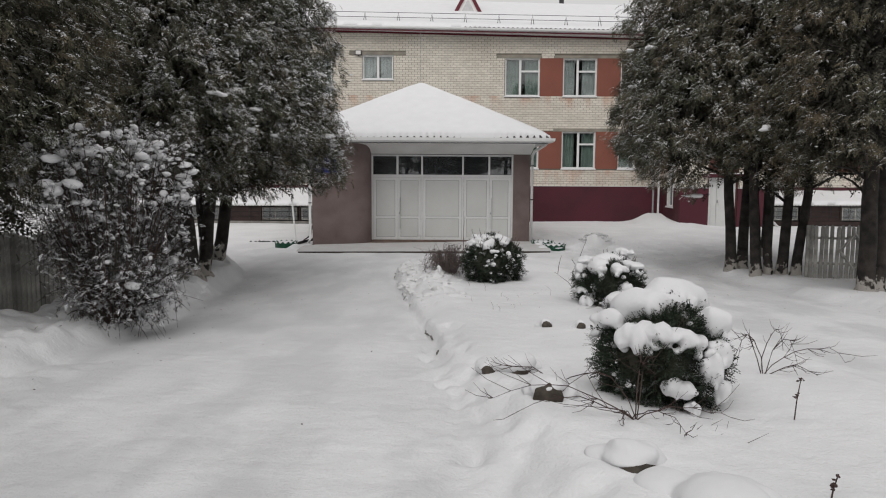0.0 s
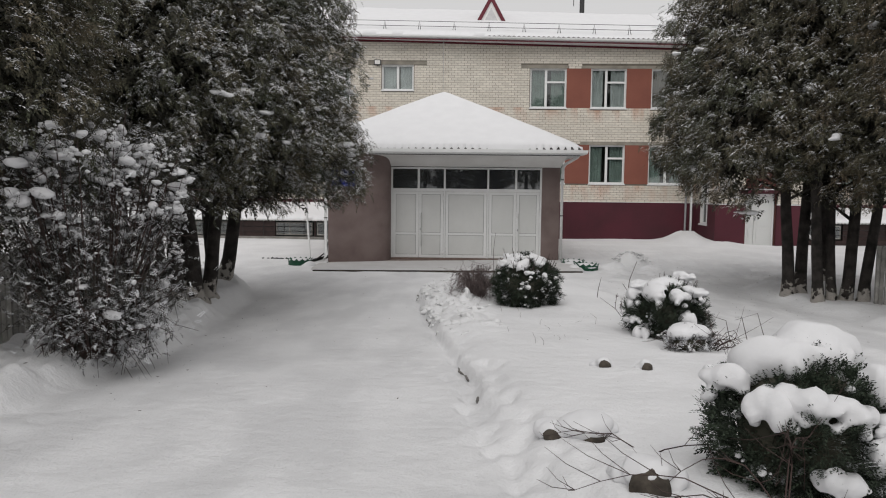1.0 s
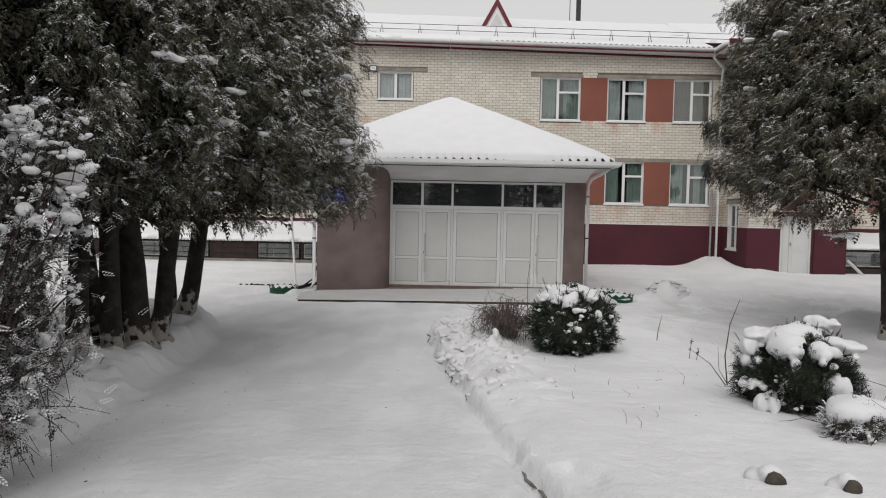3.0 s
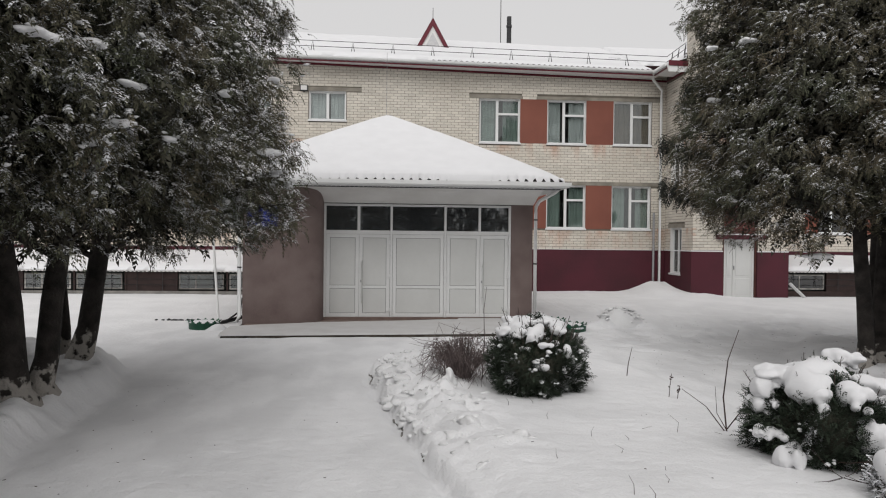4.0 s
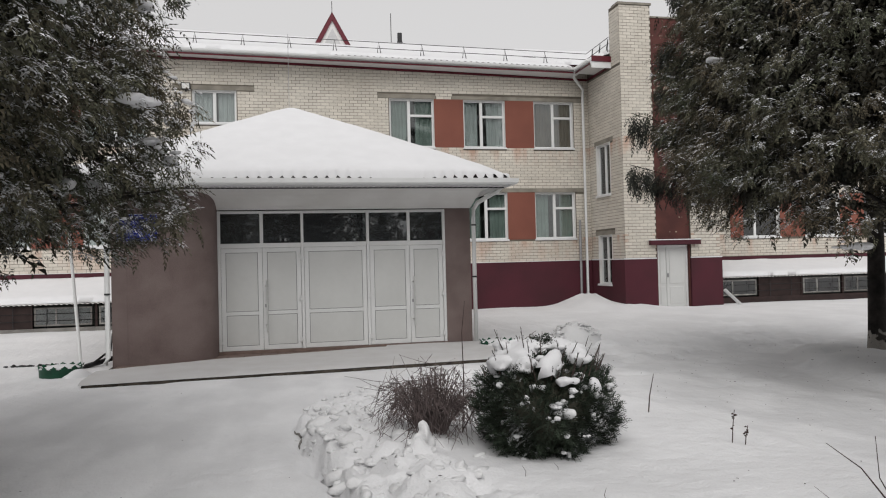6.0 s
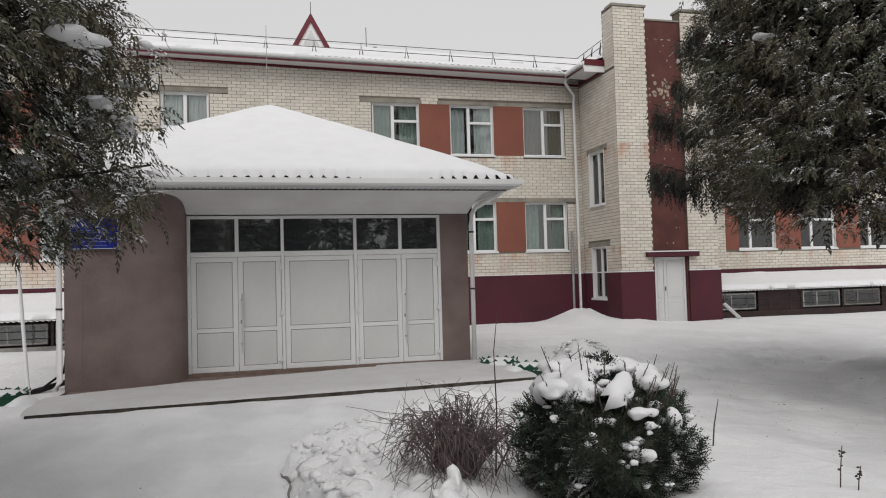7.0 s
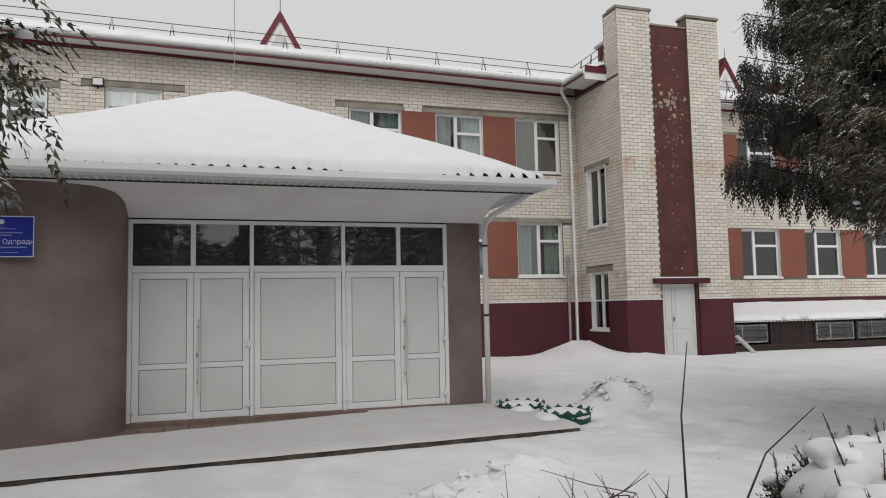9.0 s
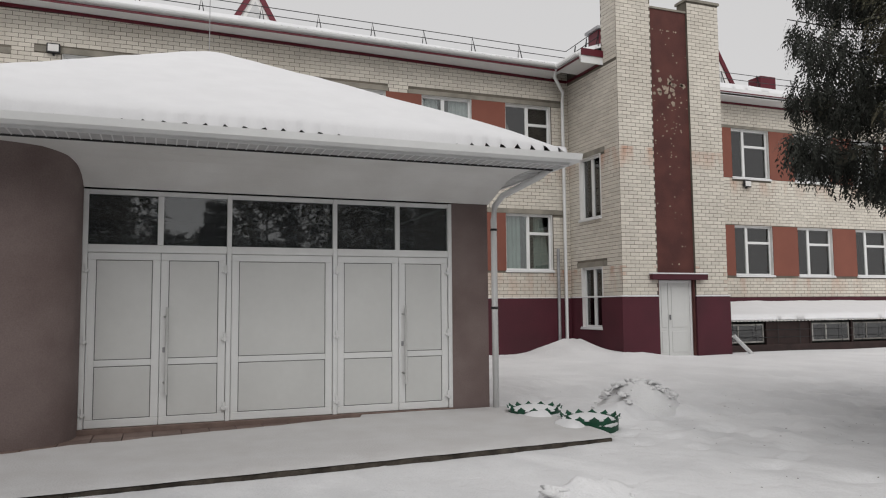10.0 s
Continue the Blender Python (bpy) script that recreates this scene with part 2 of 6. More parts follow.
def lathe(profile, seg=16):
    bm = bmesh.new()
    rings = [[bm.verts.new((r * math.cos(2 * math.pi * i / seg), r * math.sin(2 * math.pi * i / seg), z)) for i in range(seg)] for r, z in profile]
    for a, b in zip(rings, rings[1:]):
        for i in range(seg):
            bm.faces.new((a[i], a[(i + 1) % seg], b[(i + 1) % seg], b[i]))
    for ring, flip in ((rings[0], True), (rings[-1], False)):
        bm.faces.new(ring[::-1] if flip else ring)
    return bm


def mesh_of(verts, faces, smooth=False):
    """A mesh from numpy arrays; all faces have the same number of corners."""
    verts, faces = np.asarray(verts, np.float32), np.asarray(faces, np.int32)
    me = bpy.data.meshes.new("mesh")
    k = faces.shape[1]
    me.vertices.add(len(verts))
    me.vertices.foreach_set("co", verts.ravel())
    me.loops.add(faces.size)
    me.loops.foreach_set("vertex_index", faces.ravel())
    me.polygons.add(len(faces))
    me.polygons.foreach_set("loop_start", np.arange(0, faces.size, k, dtype=np.int32))
    me.polygons.foreach_set("use_smooth", np.full(len(faces), smooth))
    me.update(calc_edges=True)
    return me


def part(name, data, material, parent=None, label="", smooth=False):
    """Links a bmesh or a mesh as one object under its thing."""
    if isinstance(data, bmesh.types.BMesh):
        bmesh.ops.recalc_face_normals(data, faces=data.faces[:])
        me = bpy.data.meshes.new(name)
        data.to_mesh(me)
        data.free()
        if smooth:
            me.polygons.foreach_set("use_smooth", np.full(len(me.polygons), True))
    else:
        me = data
    if not me.materials:
        me.materials.append(material)
    ob = new(name, me)
    ob.parent = parent
    return tagged(ob, label)


def thing(name, x, y, z, label, category, group="", kind="", turn=0):
    ob = new(name)
    ob.empty_display_size = 0.2
    ob.matrix_world = pose(x, y, z, 0, 0, turn)
    return tagged(ob, label, category, group, kind)


def tube_arrays(lines, sides=5):
    """Round rods along polylines: each line is (points, radii)."""
    V, F, base = [], [], 0
    ang = np.arange(sides) * 2 * np.pi / sides
    for pts, rad in lines:
        p = np.asarray(pts, float)
        r = np.broadcast_to(np.asarray(rad, float), (len(p),))
        d = np.gradient(p, axis=0)
        d /= np.linalg.norm(d, axis=1)[:, None] + 1e-9
        up = np.where(np.abs(d[:, 2:3]) > 0.9, np.array([[1.0, 0, 0]]), np.array([[0, 0, 1.0]]))
        a = np.cross(d, up)
        a /= np.linalg.norm(a, axis=1)[:, None] + 1e-9
        b = np.cross(d, a)
        ring = p[:, None] + r[:, None, None] * (np.cos(ang)[None, :, None] * a[:, None] + np.sin(ang)[None, :, None] * b[:, None])
        V.append(ring.reshape(-1, 3))
        n = len(p)
        for i in range(n - 1):
            for k in range(sides):
                k2 = (k + 1) % sides
                F.append((base + i * sides + k, base + i * sides + k2, base + (i + 1) * sides + k2, base + (i + 1) * sides + k))
        for end in (0, n - 1):
            o = base + end * sides
            for k in range(1, sides - 2, 2):
                F.append((o, o + k, o + k + 1, o + k + 2))
        base += n * sides
    return np.concatenate(V), np.array(F)


def tubes(lines, sides=5, smooth=True):
    return mesh_of(*tube_arrays(lines, sides), smooth)


def ico(sub):
    bm = bmesh.new()
    bmesh.ops.create_icosphere(bm, subdivisions=sub, radius=1)
    bm.verts.ensure_lookup_table()
    v = np.array([x.co[:] for x in bm.verts])
    f = np.array([[x.index for x in fc.verts] for fc in bm.faces])
    bm.free()
    return v, f


ICO = {k: ico(k) for k in (1, 2, 3)}


def lumps(centres, sizes, sub, rng, rough=0.25):
    """Many uneven rounded lumps in one mesh."""
    tv, tf = ICO[sub]
    c, s = np.asarray(centres, float), np.asarray(sizes, float)
    n = len(c)
    w = rng.normal(0, 1, (n, 4, 3))
    ph = rng.uniform(0, 6.28, (n, 4))
    q = np.ones((n, len(tv)))
    for j in range(4):
        q += rough / (1 + j * 0.6) * np.sin((1.6 + j * 1.1) * np.einsum("vk,nk->nv", tv, w[:, j]) + ph[:, j:j + 1])
    v = tv[None] * q[..., None] * s[:, None, :]
    a = rng.uniform(0, 6.28, n)
    ca, sa = np.cos(a)[:, None], np.sin(a)[:, None]
    v = np.stack([v[..., 0] * ca - v[..., 1] * sa, v[..., 0] * sa + v[..., 1] * ca, v[..., 2]], -1) + c[:, None]
    f = (tf[None] + (np.arange(n) * len(tv))[:, None, None]).reshape(-1, 3)
    return mesh_of(v.reshape(-1, 3), f, True)


def spray_template(lobes, length, width, droop, fan=58):
    """One spray of foliage: slim pointed leaflets along a stem that bends down to its tip."""
    v, f = [], []
    for i in range(lobes):
        u = i / (lobes - 1)
        side = -1 if i % 2 else 1
        x0 = length * 0.72 * u
        ang = side * radians(fan * (1 - 0.6 * u)) if i < lobes - 1 else 0
        ln = length * (0.31 - 0.10 * u)
        d, p = np.array([math.cos(ang), math.sin(ang)]), np.array([-math.sin(ang), math.cos(ang)])
        a = np.array([x0, 0.0])
        for q in (a - p * width * 0.6, a + d * ln * 0.35 + p * width, a + d * ln):
            v.append((q[0], q[1], -droop * length * (q[0] / length) ** 2 - 0.35 * droop * abs(q[1]) + 0.006 * side))
        f.append((3 * i, 3 * i + 1, 3 * i + 2))
    return np.array(v), np.array(f)


def sprays(pos, out, size, template, rng, sag=0.3, twist=0.5, stray=0.28):
    """Copies of a spray at pos, pointing along out, in one mesh."""
    tv, tf = template
    n = len(pos)
    d = out + rng.normal(0, stray, (n, 3))
    d[:, 2] -= sag
    d /= np.linalg.norm(d, axis=1)[:, None]
    up = np.tile([0, 0, 1.0], (n, 1)) + rng.normal(0, twist, (n, 3)) * 0.6
    s = np.cross(up, d)
    s /= np.linalg.norm(s, axis=1)[:, None] + 1e-9
    u = np.cross(d, s)
    k = np.asarray(size)[:, None, None]
    v = pos[:, None] + k * (tv[None, :, :1] * d[:, None] + tv[None, :, 1:2] * s[:, None] + tv[None, :, 2:] * u[:, None])
    f = (tf[None] + (np.arange(n) * len(tv))[:, None, None]).reshape(-1, tf.shape[1])
    return mesh_of(v.reshape(-1, 3), f)


# ---- ground: one sheet of snow, with the trodden drive, the bed and the banks ----
def vnoise(x, y, seed):
    """Smooth value noise on arrays."""
    xi, yi = np.floor(x).astype(int), np.floor(y).astype(int)
    fx, fy = x - xi, y - yi
    fx, fy = fx * fx * (3 - 2 * fx), fy * fy * (3 - 2 * fy)
    def hsh(i, j):
        h = (i * 374761393 + j * 668265263 + seed * 974711) & 0x7FFFFFFF
        h = ((h ^ (h >> 13)) * 1274126177) & 0x7FFFFFFF
        return ((h ^ (h >> 16)) & 0xFFFF) / 65535.0
    a, b, c, d = hsh(xi, yi), hsh(xi + 1, yi), hsh(xi, yi + 1), hsh(xi + 1, yi + 1)
    return (a + (b - a) * fx) * (1 - fy) + (c + (d - c) * fx) * fy - 0.5


def step(x, a, b):
    t = np.clip((x - a) / (b - a), 0, 1)
    return t * t * (3 - 2 * t)


FALL = ([-60, -30, -10, -2, 4, 9, 12, 20, 28, 90], [2.2, 1.6, 1.0, 0.70, 0.40, 0.05, -0.09, -0.10, 0.0, 0.0])
BED_LEFT = ([-20, 2.0, 4.1, 6.95, 8.35, 11.86, 13.85, 14.75, 15.8, 16.6, 17.2], [3.4, 2.86, 2.55, 2.33, 2.10, 1.64, 1.34, 1.24, 1.62, 2.5, 4.0])
BED_RIGHT = ([-20, 4.7, 7.5, 9.2, 12.7, 14.0, 15.0, 16.1, 17.2], [6.9, 6.4, 6.05, 5.95, 5.75, 5.6, 5.4, 5.0, 4.0])
BANK_LEFT = ([-20, 3, 6.4, 8.2, 11, 13.7, 15.2, 16.5], [-1.9, -1.5, -1.2, -1.25, -1.6, -1.8, -2.3, -3.6])
BANK_RIGHT = ([-20, 8, 10.4, 13.3, 15.0, 16.5, 18, 19.5], [9.9, 9.4, 9.0, 8.55, 8.2, 8.5, 9.5, 11.5])


def ground_height(x, y):
    """Height of the snow, and its grey from treading plus shade near the start, for arrays of plan points."""
    x, y = np.asarray(x, float), np.asarray(y, float)
    z = np.interp(y, *FALL) + 0.05 * vnoise(x * 0.35, y * 0.35, 1) + 0.02 * vnoise(x * 1.3, y * 1.3, 2)
    wob = 0.10 * vnoise(x * 2.2, y * 2.2, 3) + 0.05 * vnoise(x * 6, y * 6, 13)
    dl, dr = x - np.interp(y, *BED_LEFT) + wob, np.interp(y, *BED_RIGHT) - x + wob
    tip = 17.2 - y
    bed = step(dl, 0.0, 0.09 + 0.3 * step(6.0 - y, 0, 2.5)) * step(dr, 0.0, 0.5) * step(tip, 0, 0.5) * step(y, -19, -17)
    bl, br = np.interp(y, *BANK_LEFT) - x + wob, x - np.interp(y, *BANK_RIGHT) + wob
    bank_l = step(bl, 0, 0.45) * step(17.0 - y, 0, 2.0)
    bank_r = step(br, 0, 0.5) * step(19.5 - y, 0, 2.0)
    far_left = step(dl, 0.0, 0.22)
    inner = bed * (0.14 + 0.05 * vnoise(x * 0.9, y * 0.9, 4) + 0.02 * step(0.9 - dl, 0, 0.7) - 0.08 * step(0.5 - dl, 0, 0.4))
    # shovelled crumbs along the bed's edge, most of all round its tip
    crumb = bed * step(1.3 - dl, 0, 0.6) * step(y, 8.5, 12.5)
    rough = 0.17 * vnoise(x * 4.5, y * 4.5, 5) + 0.15 * np.abs(vnoise(x * 9, y * 9, 6)) + 0.05 * vnoise(x * 17, y * 17, 22)
    z = z + inner + crumb * (rough + 0.015) - 0.075 * np.exp(-((dl + 0.03) / 0.055) ** 2) * step(y, 5.0, 6.5) * step(15.5 - y, 0, 1) * (0.7 + vnoise(x * 3, y * 3, 21))
    z = z + bank_l * (0.33 + 0.24 * vnoise(x * 1.6, y * 1.6, 7) + 0.12 * vnoise(x * 6, y * 6, 8) + 0.04 * vnoise(x * 13, y * 13, 25)) + bank_r * (0.16 + 0.08 * vnoise(x * 1.6, y * 1.6, 9))
    trod_shade = (1 - bed) * (1 - bank_l) * (1 - bank_r) * step(23 - y, 0, 4) * step(x, -6, -2.5) * step(14 - x, 0, 3)
    # near the start the grey also stands in for shade of tall trees
    near = step(4.5 - y, 0, 4.5)
    trod_shade = trod_shade * (1 - 0.45 * near * step(x, 1.4, 2.6)) * (0.72 + 1.0 * near)
    z = z + trod_shade * (0.015 * vnoise(x * 3, y * 7, 10)) + (1 - trod_shade) * (0.014 * vnoise(x * 8, y * 8, 11) + 0.008 * np.clip(vnoise(x * 3.1, y * 3.1, 23) - 0.22, 0, 1)) + trod_shade * 0.01 * np.clip(vnoise(x * 9, y * 9, 24) - 0.2, 0, 1) * 3
    # trampled yard beside the annex and ruffled snow at the drive's near margin
    yard = step(x, 5, 7) * step(y, 17, 19) * step(27.5 - y, 0, 3)
    z = z + yard * (0.06 * vnoise(x * 3.2, y * 3.2, 12) + 0.045 * vnoise(x * 8, y * 6, 26) + 0.02 * vnoise(x * 15, y * 12, 27))
    ruff = step(-0.3 - x, 0, 0.8) * step(6 - y, 0, 1.5)
    z = z + ruff * (0.08 * vnoise(x * 2.5, y * 2.5, 14) + 0.06 * vnoise(x * 7, y * 7, 15) + 0.025 * vnoise(x * 14, y * 14, 28))
    # a line of footprints along the bed's near margin
    for k in range(15):
        fy = 6.3 - 0.36 * k
        fx = 2.36 + 0.045 * k + 0.10 * (1 if k % 2 else -1) + 0.05 * math.sin(k * 2.3)
        u, v = (x - fx) / 0.085, (y - fy) / 0.17
        q = u * u + v * v
        z = z - 0.030 * np.exp(-q * q) + 0.005 * np.exp(-((np.sqrt(q) - 1.35) / 0.35) ** 2) * (0.6 + vnoise(x * 11, y * 11, 40 + k))
    z = z - 0.05 * np.exp(-((x - 2.62) / 0.16) ** 2 - ((y - 2.2) / 0.6) ** 2) + 0.03 * vnoise(x * 11, y * 11, 60) * np.exp(-((x - 2.5) / 0.4) ** 2) * step(6.5 - y, 0, 2)
    for cx, cy, h, sx, sy in ((11.05, 29.75, 0.50, 0.7, 0.7), (12.0, 28.2, 0.16, 0.8, 0.4), (7.0, 21.0, 0.24, 0.45, 0.4), (9.0, 30.2, 0.12, 1.5, 0.5), (6.45, 20.7, 0.12, 0.4, 0.3)):
        e = np.exp(-((x - cx) / sx) ** 2 - ((y - cy) / sy) ** 2)
        z = z + h * e * (1 + 0.35 * vnoise(x * 5, y * 5, 16))
    # the ground lies below the entrance step and the porch floor
    z = z - 0.14 * step(x, -1.68, -1.58) * step(5.27 - x, 0, 0.1) * step(y, 18.98 + 0.073 * x, 19.13 + 0.073 * x) * step(27 - y, 0, 0.5)
    road = step(-dr, 0, 0.4) * step(-br, 0, 0.4) * step(17.5 - y, 0, 2)
    return z, trod_shade + 0.3 * yard + 0.4 * road


def gz(x, y):
    return float(ground_height(np.array([x]), np.array([y]))[0][0])


def axis(lo, hi, fine_lo, fine_hi, d):
    mid = np.arange(fine_lo, fine_hi, d)
    g = d * 1.25 ** np.arange(1, 60)
    out_hi, out_lo = fine_hi + np.cumsum(g), fine_lo - np.cumsum(g)
    return np.concatenate([out_lo[out_lo > lo][::-1], mid, out_hi[out_hi < hi]])


gx, gy = axis(-900, 900, -4.0, 11.5, 0.047), axis(-900, 900, -1.0, 22.0, 0.056)
X, Y = np.meshgrid(gx, gy)
Z, TROD_SHADE = ground_height(X, Y)
PX, PY = X.ravel(), Y.ravel()
# a line of boot prints between the drive and the bed, and a few across the yard
rng = np.random.default_rng(4)
for i in range(46):
    t = i / 45
    fx, fy = 3.05 - 0.75 * t + (0.16 if i % 2 else -0.16) + rng.normal(0, 0.07), 1.2 + 6.3 * t + rng.normal(0, 0.1)
    i0, i1 = np.searchsorted(gy, (fy - 0.6, fy + 0.6))
    j0, j1 = np.searchsorted(gx, (fx - 0.6, fx + 0.6))
    xs, ys = X[i0:i1, j0:j1] - fx, Y[i0:i1, j0:j1] - fy
    e = np.exp(-((xs / 0.075) ** 2 + (ys / 0.15) ** 2) ** 1.5)
    rim = np.exp(-((xs / 0.13) ** 2 + (ys / 0.22) ** 2)) - e
    Z[i0:i1, j0:j1] += rng.uniform(0.25, 1.0) * (-0.055 * e + 0.010 * rim)
for i in range(300):
    fx, fy = rng.uniform(5.5, 13), rng.uniform(15.5, 26)
    i0, i1 = np.searchsorted(gy, (fy - 0.5, fy + 0.5))
    j0, j1 = np.searchsorted(gx, (fx - 0.5, fx + 0.5))
    xs, ys = X[i0:i1, j0:j1] - fx, Y[i0:i1, j0:j1] - fy
    Z[i0:i1, j0:j1] -= 0.05 * np.exp(-(xs / 0.14) ** 2 - (ys / 0.09) ** 2)
ny, nx = X.shape
idx = np.arange(ny * nx).reshape(ny, nx)
quads = np.stack([idx[:-1, :-1], idx[:-1, 1:], idx[1:, 1:], idx[1:, :-1]], -1).reshape(-1, 4)
me = mesh_of(np.stack([PX, PY, Z.ravel()], -1), quads, True)
# holds the treading and the shade painted near the start
at = me.attributes.new("trodden", "FLOAT", "POINT")
at.data.foreach_set("value", TROD_SHADE.ravel().astype(np.float32))
GROUND = mat("ground_snow", (0.745, 0.745, 0.755), 0.75, var=0.05, scale=0.8, fine=44, bump=0.6, depth=0.014, spec=0.25)
gn, gl, src, dst, mx = after(GROUND, "ShaderNodeMix")
mx.data_type = "RGBA"
att = gn.new("ShaderNodeAttribute")
att.attribute_name = "trodden"
co, nz = gn.new("ShaderNodeTexCoord"), gn.new("ShaderNodeTexNoise")
nz.inputs["Scale"].default_value, nz.inputs["Detail"].default_value = 0.9, 6
mp = gn.new("ShaderNodeMapping")
mp.inputs["Scale"].default_value = (1.6, 0.7, 1)
gl.new(co.outputs["Object"], mp.inputs[0])
gl.new(mp.outputs[0], nz.inputs["Vector"])
rg, mu = gn.new("ShaderNodeMapRange"), gn.new("ShaderNodeMath")
rg.inputs["From Min"].default_value, rg.inputs["From Max"].default_value = 0.43, 0.60
mu.operation = "MULTIPLY"
gl.new(nz.outputs["Fac"], rg.inputs["Value"])
gl.new(rg.outputs["Result"], mu.inputs[0])
gl.new(att.outputs["Fac"], mu.inputs[1])
gl.new(mu.outputs[0], mx.inputs["Factor"])
gl.new(src, mx.inputs["A"])
mx.inputs["B"].default_value = (0.60, 0.60, 0.61, 1)
gl.new(mx.outputs["Result"], dst)
coarse, cbump = gn.new("ShaderNodeTexNoise"), gn.new("ShaderNodeBump")
coarse.inputs["Scale"].default_value, coarse.inputs["Detail"].default_value = 7.0, 8
cbump.inputs["Strength"].default_value, cbump.inputs["Distance"].default_value = 0.55, 0.045
gl.new(co.outputs["Object"], coarse.inputs["Vector"])
gl.new(coarse.outputs["Fac"], cbump.inputs["Height"])
first = gn["Principled BSDF"].inputs["Normal"].links[0].from_node
gl.new(cbump.outputs["Normal"], first.inputs["Normal"])
me.materials.append(GROUND)
tagged(new("ground", me), "snow-covered yard and drive with trodden icy tracks", "ground", kind="structure")

# Broken dark strips stand in for the shadow line along the bed's edge.
kerb = thing("bed_edge_shadow", 1.8, 10.5, 0, "broken dark strips in place of the shadow along the bed's edge", "kerb", kind="structure")
rng = np.random.default_rng(8)
for i in range(26):
    if rng.random() < 0.42:
        continue
    y0 = 5.6 + 0.355 * i
    y1 = y0 + 0.33
    line = []
    for y in np.linspace(y0, y1, 5):
        x = float(np.interp(y, *BED_LEFT))
        for _ in range(3):
            w = 0.10 * vnoise(np.array([x * 2.2]), np.array([y * 2.2]), 3)[0] + 0.05 * vnoise(np.array([x * 6]), np.array([y * 6]), 13)[0]
            x = float(np.interp(y, *BED_LEFT)) - w
        line.append((x - 0.005, y, gz(x - 0.06, y) + 0.004 + rng.normal(0, 0.006)))
    ob = part("kerb_stone", tubes([(line, [0.004, 0.013, 0.015, 0.012, 0.004])], 6), CONCRETE, kerb)
    ob.matrix_parent_inverse = kerb.matrix_world.inverted()

# ---- the school building ----
FY, AY, AX0, AX1 = 30.80, 28.30, 11.78, 15.12     # facade, annex front, annex sides
PLINTH, EAVE = 1.55, 8.10
school = thing("school_building", 3, FY, 0, "two-storey school of white silicate brick with maroon plinth and snowy roof", "building")
school_inv = school.matrix_world.inverted()


def spart(name, data, material, parent=None, label="", smooth=False):
    """A part of the school, given in world coordinates."""
    ob = part(name, data, material, parent or school, label, smooth)
    ob.matrix_parent_inverse = school_inv if parent is None else Matrix.Identity(4)
    if name in ROOF_LINE:
        high, fall = ROOF_LINE[name]
        for v in ob.data.vertices:
            v.co.z += max(0.0, high - fall * v.co.x)
    return ob


# the eaves run slightly downhill towards the annex: rise at x = 0 and fall per metre
ROOF_LINE = {k: (0.19, 0.0168) for k in ("roof", "tile_edge", "roof_snow", "fascia", "gutter", "snow_guard_post", "snow_guard_rail", "eaves_edge")}
ROOF_LINE.update({k: (0.33, 0.0235) for k in ("soffit", "eaves_trim")})


def holed(bm, u0, u1, z0, z1, holes, put):
    """A wall of blocks round its openings. put(u0, u1, z0, z1) adds one block."""
    us = sorted({u0, u1, *[min(max(h[k], u0), u1) for h in holes for k in (0, 1)]})
    for a, b in zip(us, us[1:]):
        if b - a < 1e-4:
            continue
        cuts = sorted((h[2], h[3]) for h in holes if h[0] < (a + b) / 2 < h[1])
        z = z0
        for lo, hi in cuts:
            if z + 1e-4 < lo and z < z1:
                put(a, b, z, min(lo, z1))
            z = max(z, hi)
        if z < z1 - 1e-4:
            put(a, b, z, z1)


UP, LOW = (5.43, 7.04), (2.32, 3.92)
WINS = [(4.78, 6.28, *UP), (7.28, 8.74, *UP), (9.76, 11.20, *UP), (7.28, 8.75, *LOW), (9.73, 11.20, *LOW), (4.78, 6.28, *LOW),
        (-1.38, -0.05, 6.12, 7.16), (-4.56, -2.69, *UP), (-4.56, -2.69, *LOW), (-7.6, -6.0, *UP), (-7.6, -6.0, *LOW)]
RIGHT_WINS = [(17.71 + 2.59 * k, 19.25 + 2.59 * k, z0 - 0.08, z1 - 0.09) for k in range(5) for z0, z1 in (UP, LOW)]
PANELS = [(6.28, 7.28, *UP), (8.74, 9.76, *UP), (6.28, 7.28, *LOW), (8.75, 9.73, *LOW), (-6.0, -4.56, *LOW), (-6.0, -4.56, *UP)]
PANELS += [(17.18 if k == 0 else 16.66 + 2.59 * k, 17.71 + 2.59 * k, z0 - 0.08, z1 - 0.09) for k in range(5) for z0, z1 in (UP, LOW)]
LINTELS = [(4.40, 6.34, 7.04, 7.18), (6.9, 11.60, 7.04, 7.16), (6.9, 11.6, 3.92, 4.05), (-1.95, 0.50, 7.16, 7.30), (-4.8, -2.4, 7.04, 7.18), (17.2, 30, 6.95, 7.05)]
SIDE_WINS = [(29.18, 30.22, 3.70, 5.42), (29.20, 30.22, 0.74, 2.38)]

bm = bmesh.new()
holed(bm, -14, 31, PLINTH, EAVE, WINS + RIGHT_WINS, lambda a, b, c, d: cuboid(bm, a, b, FY, FY + 0.4, c, d))
holed(bm, AY, FY, PLINTH, EAVE, SIDE_WINS, lambda a, b, c, d: cuboid(bm, AX0, AX0 + 0.35, a, b, c, d))
cuboid(bm, AX0 + 0.35, 12.86, AY, AY + 0.4, PLINTH, 9.70)
cuboid(bm, 14.07, AX1, AY, AY + 0.4, PLINTH, 9.66)
cuboid(bm, AX0, AX0 + 0.35, AY, AY + 0.7, EAVE, 9.70)
cuboid(bm, AX1 - 0.3, AX1, AY + 0.4, FY, PLINTH, EAVE)
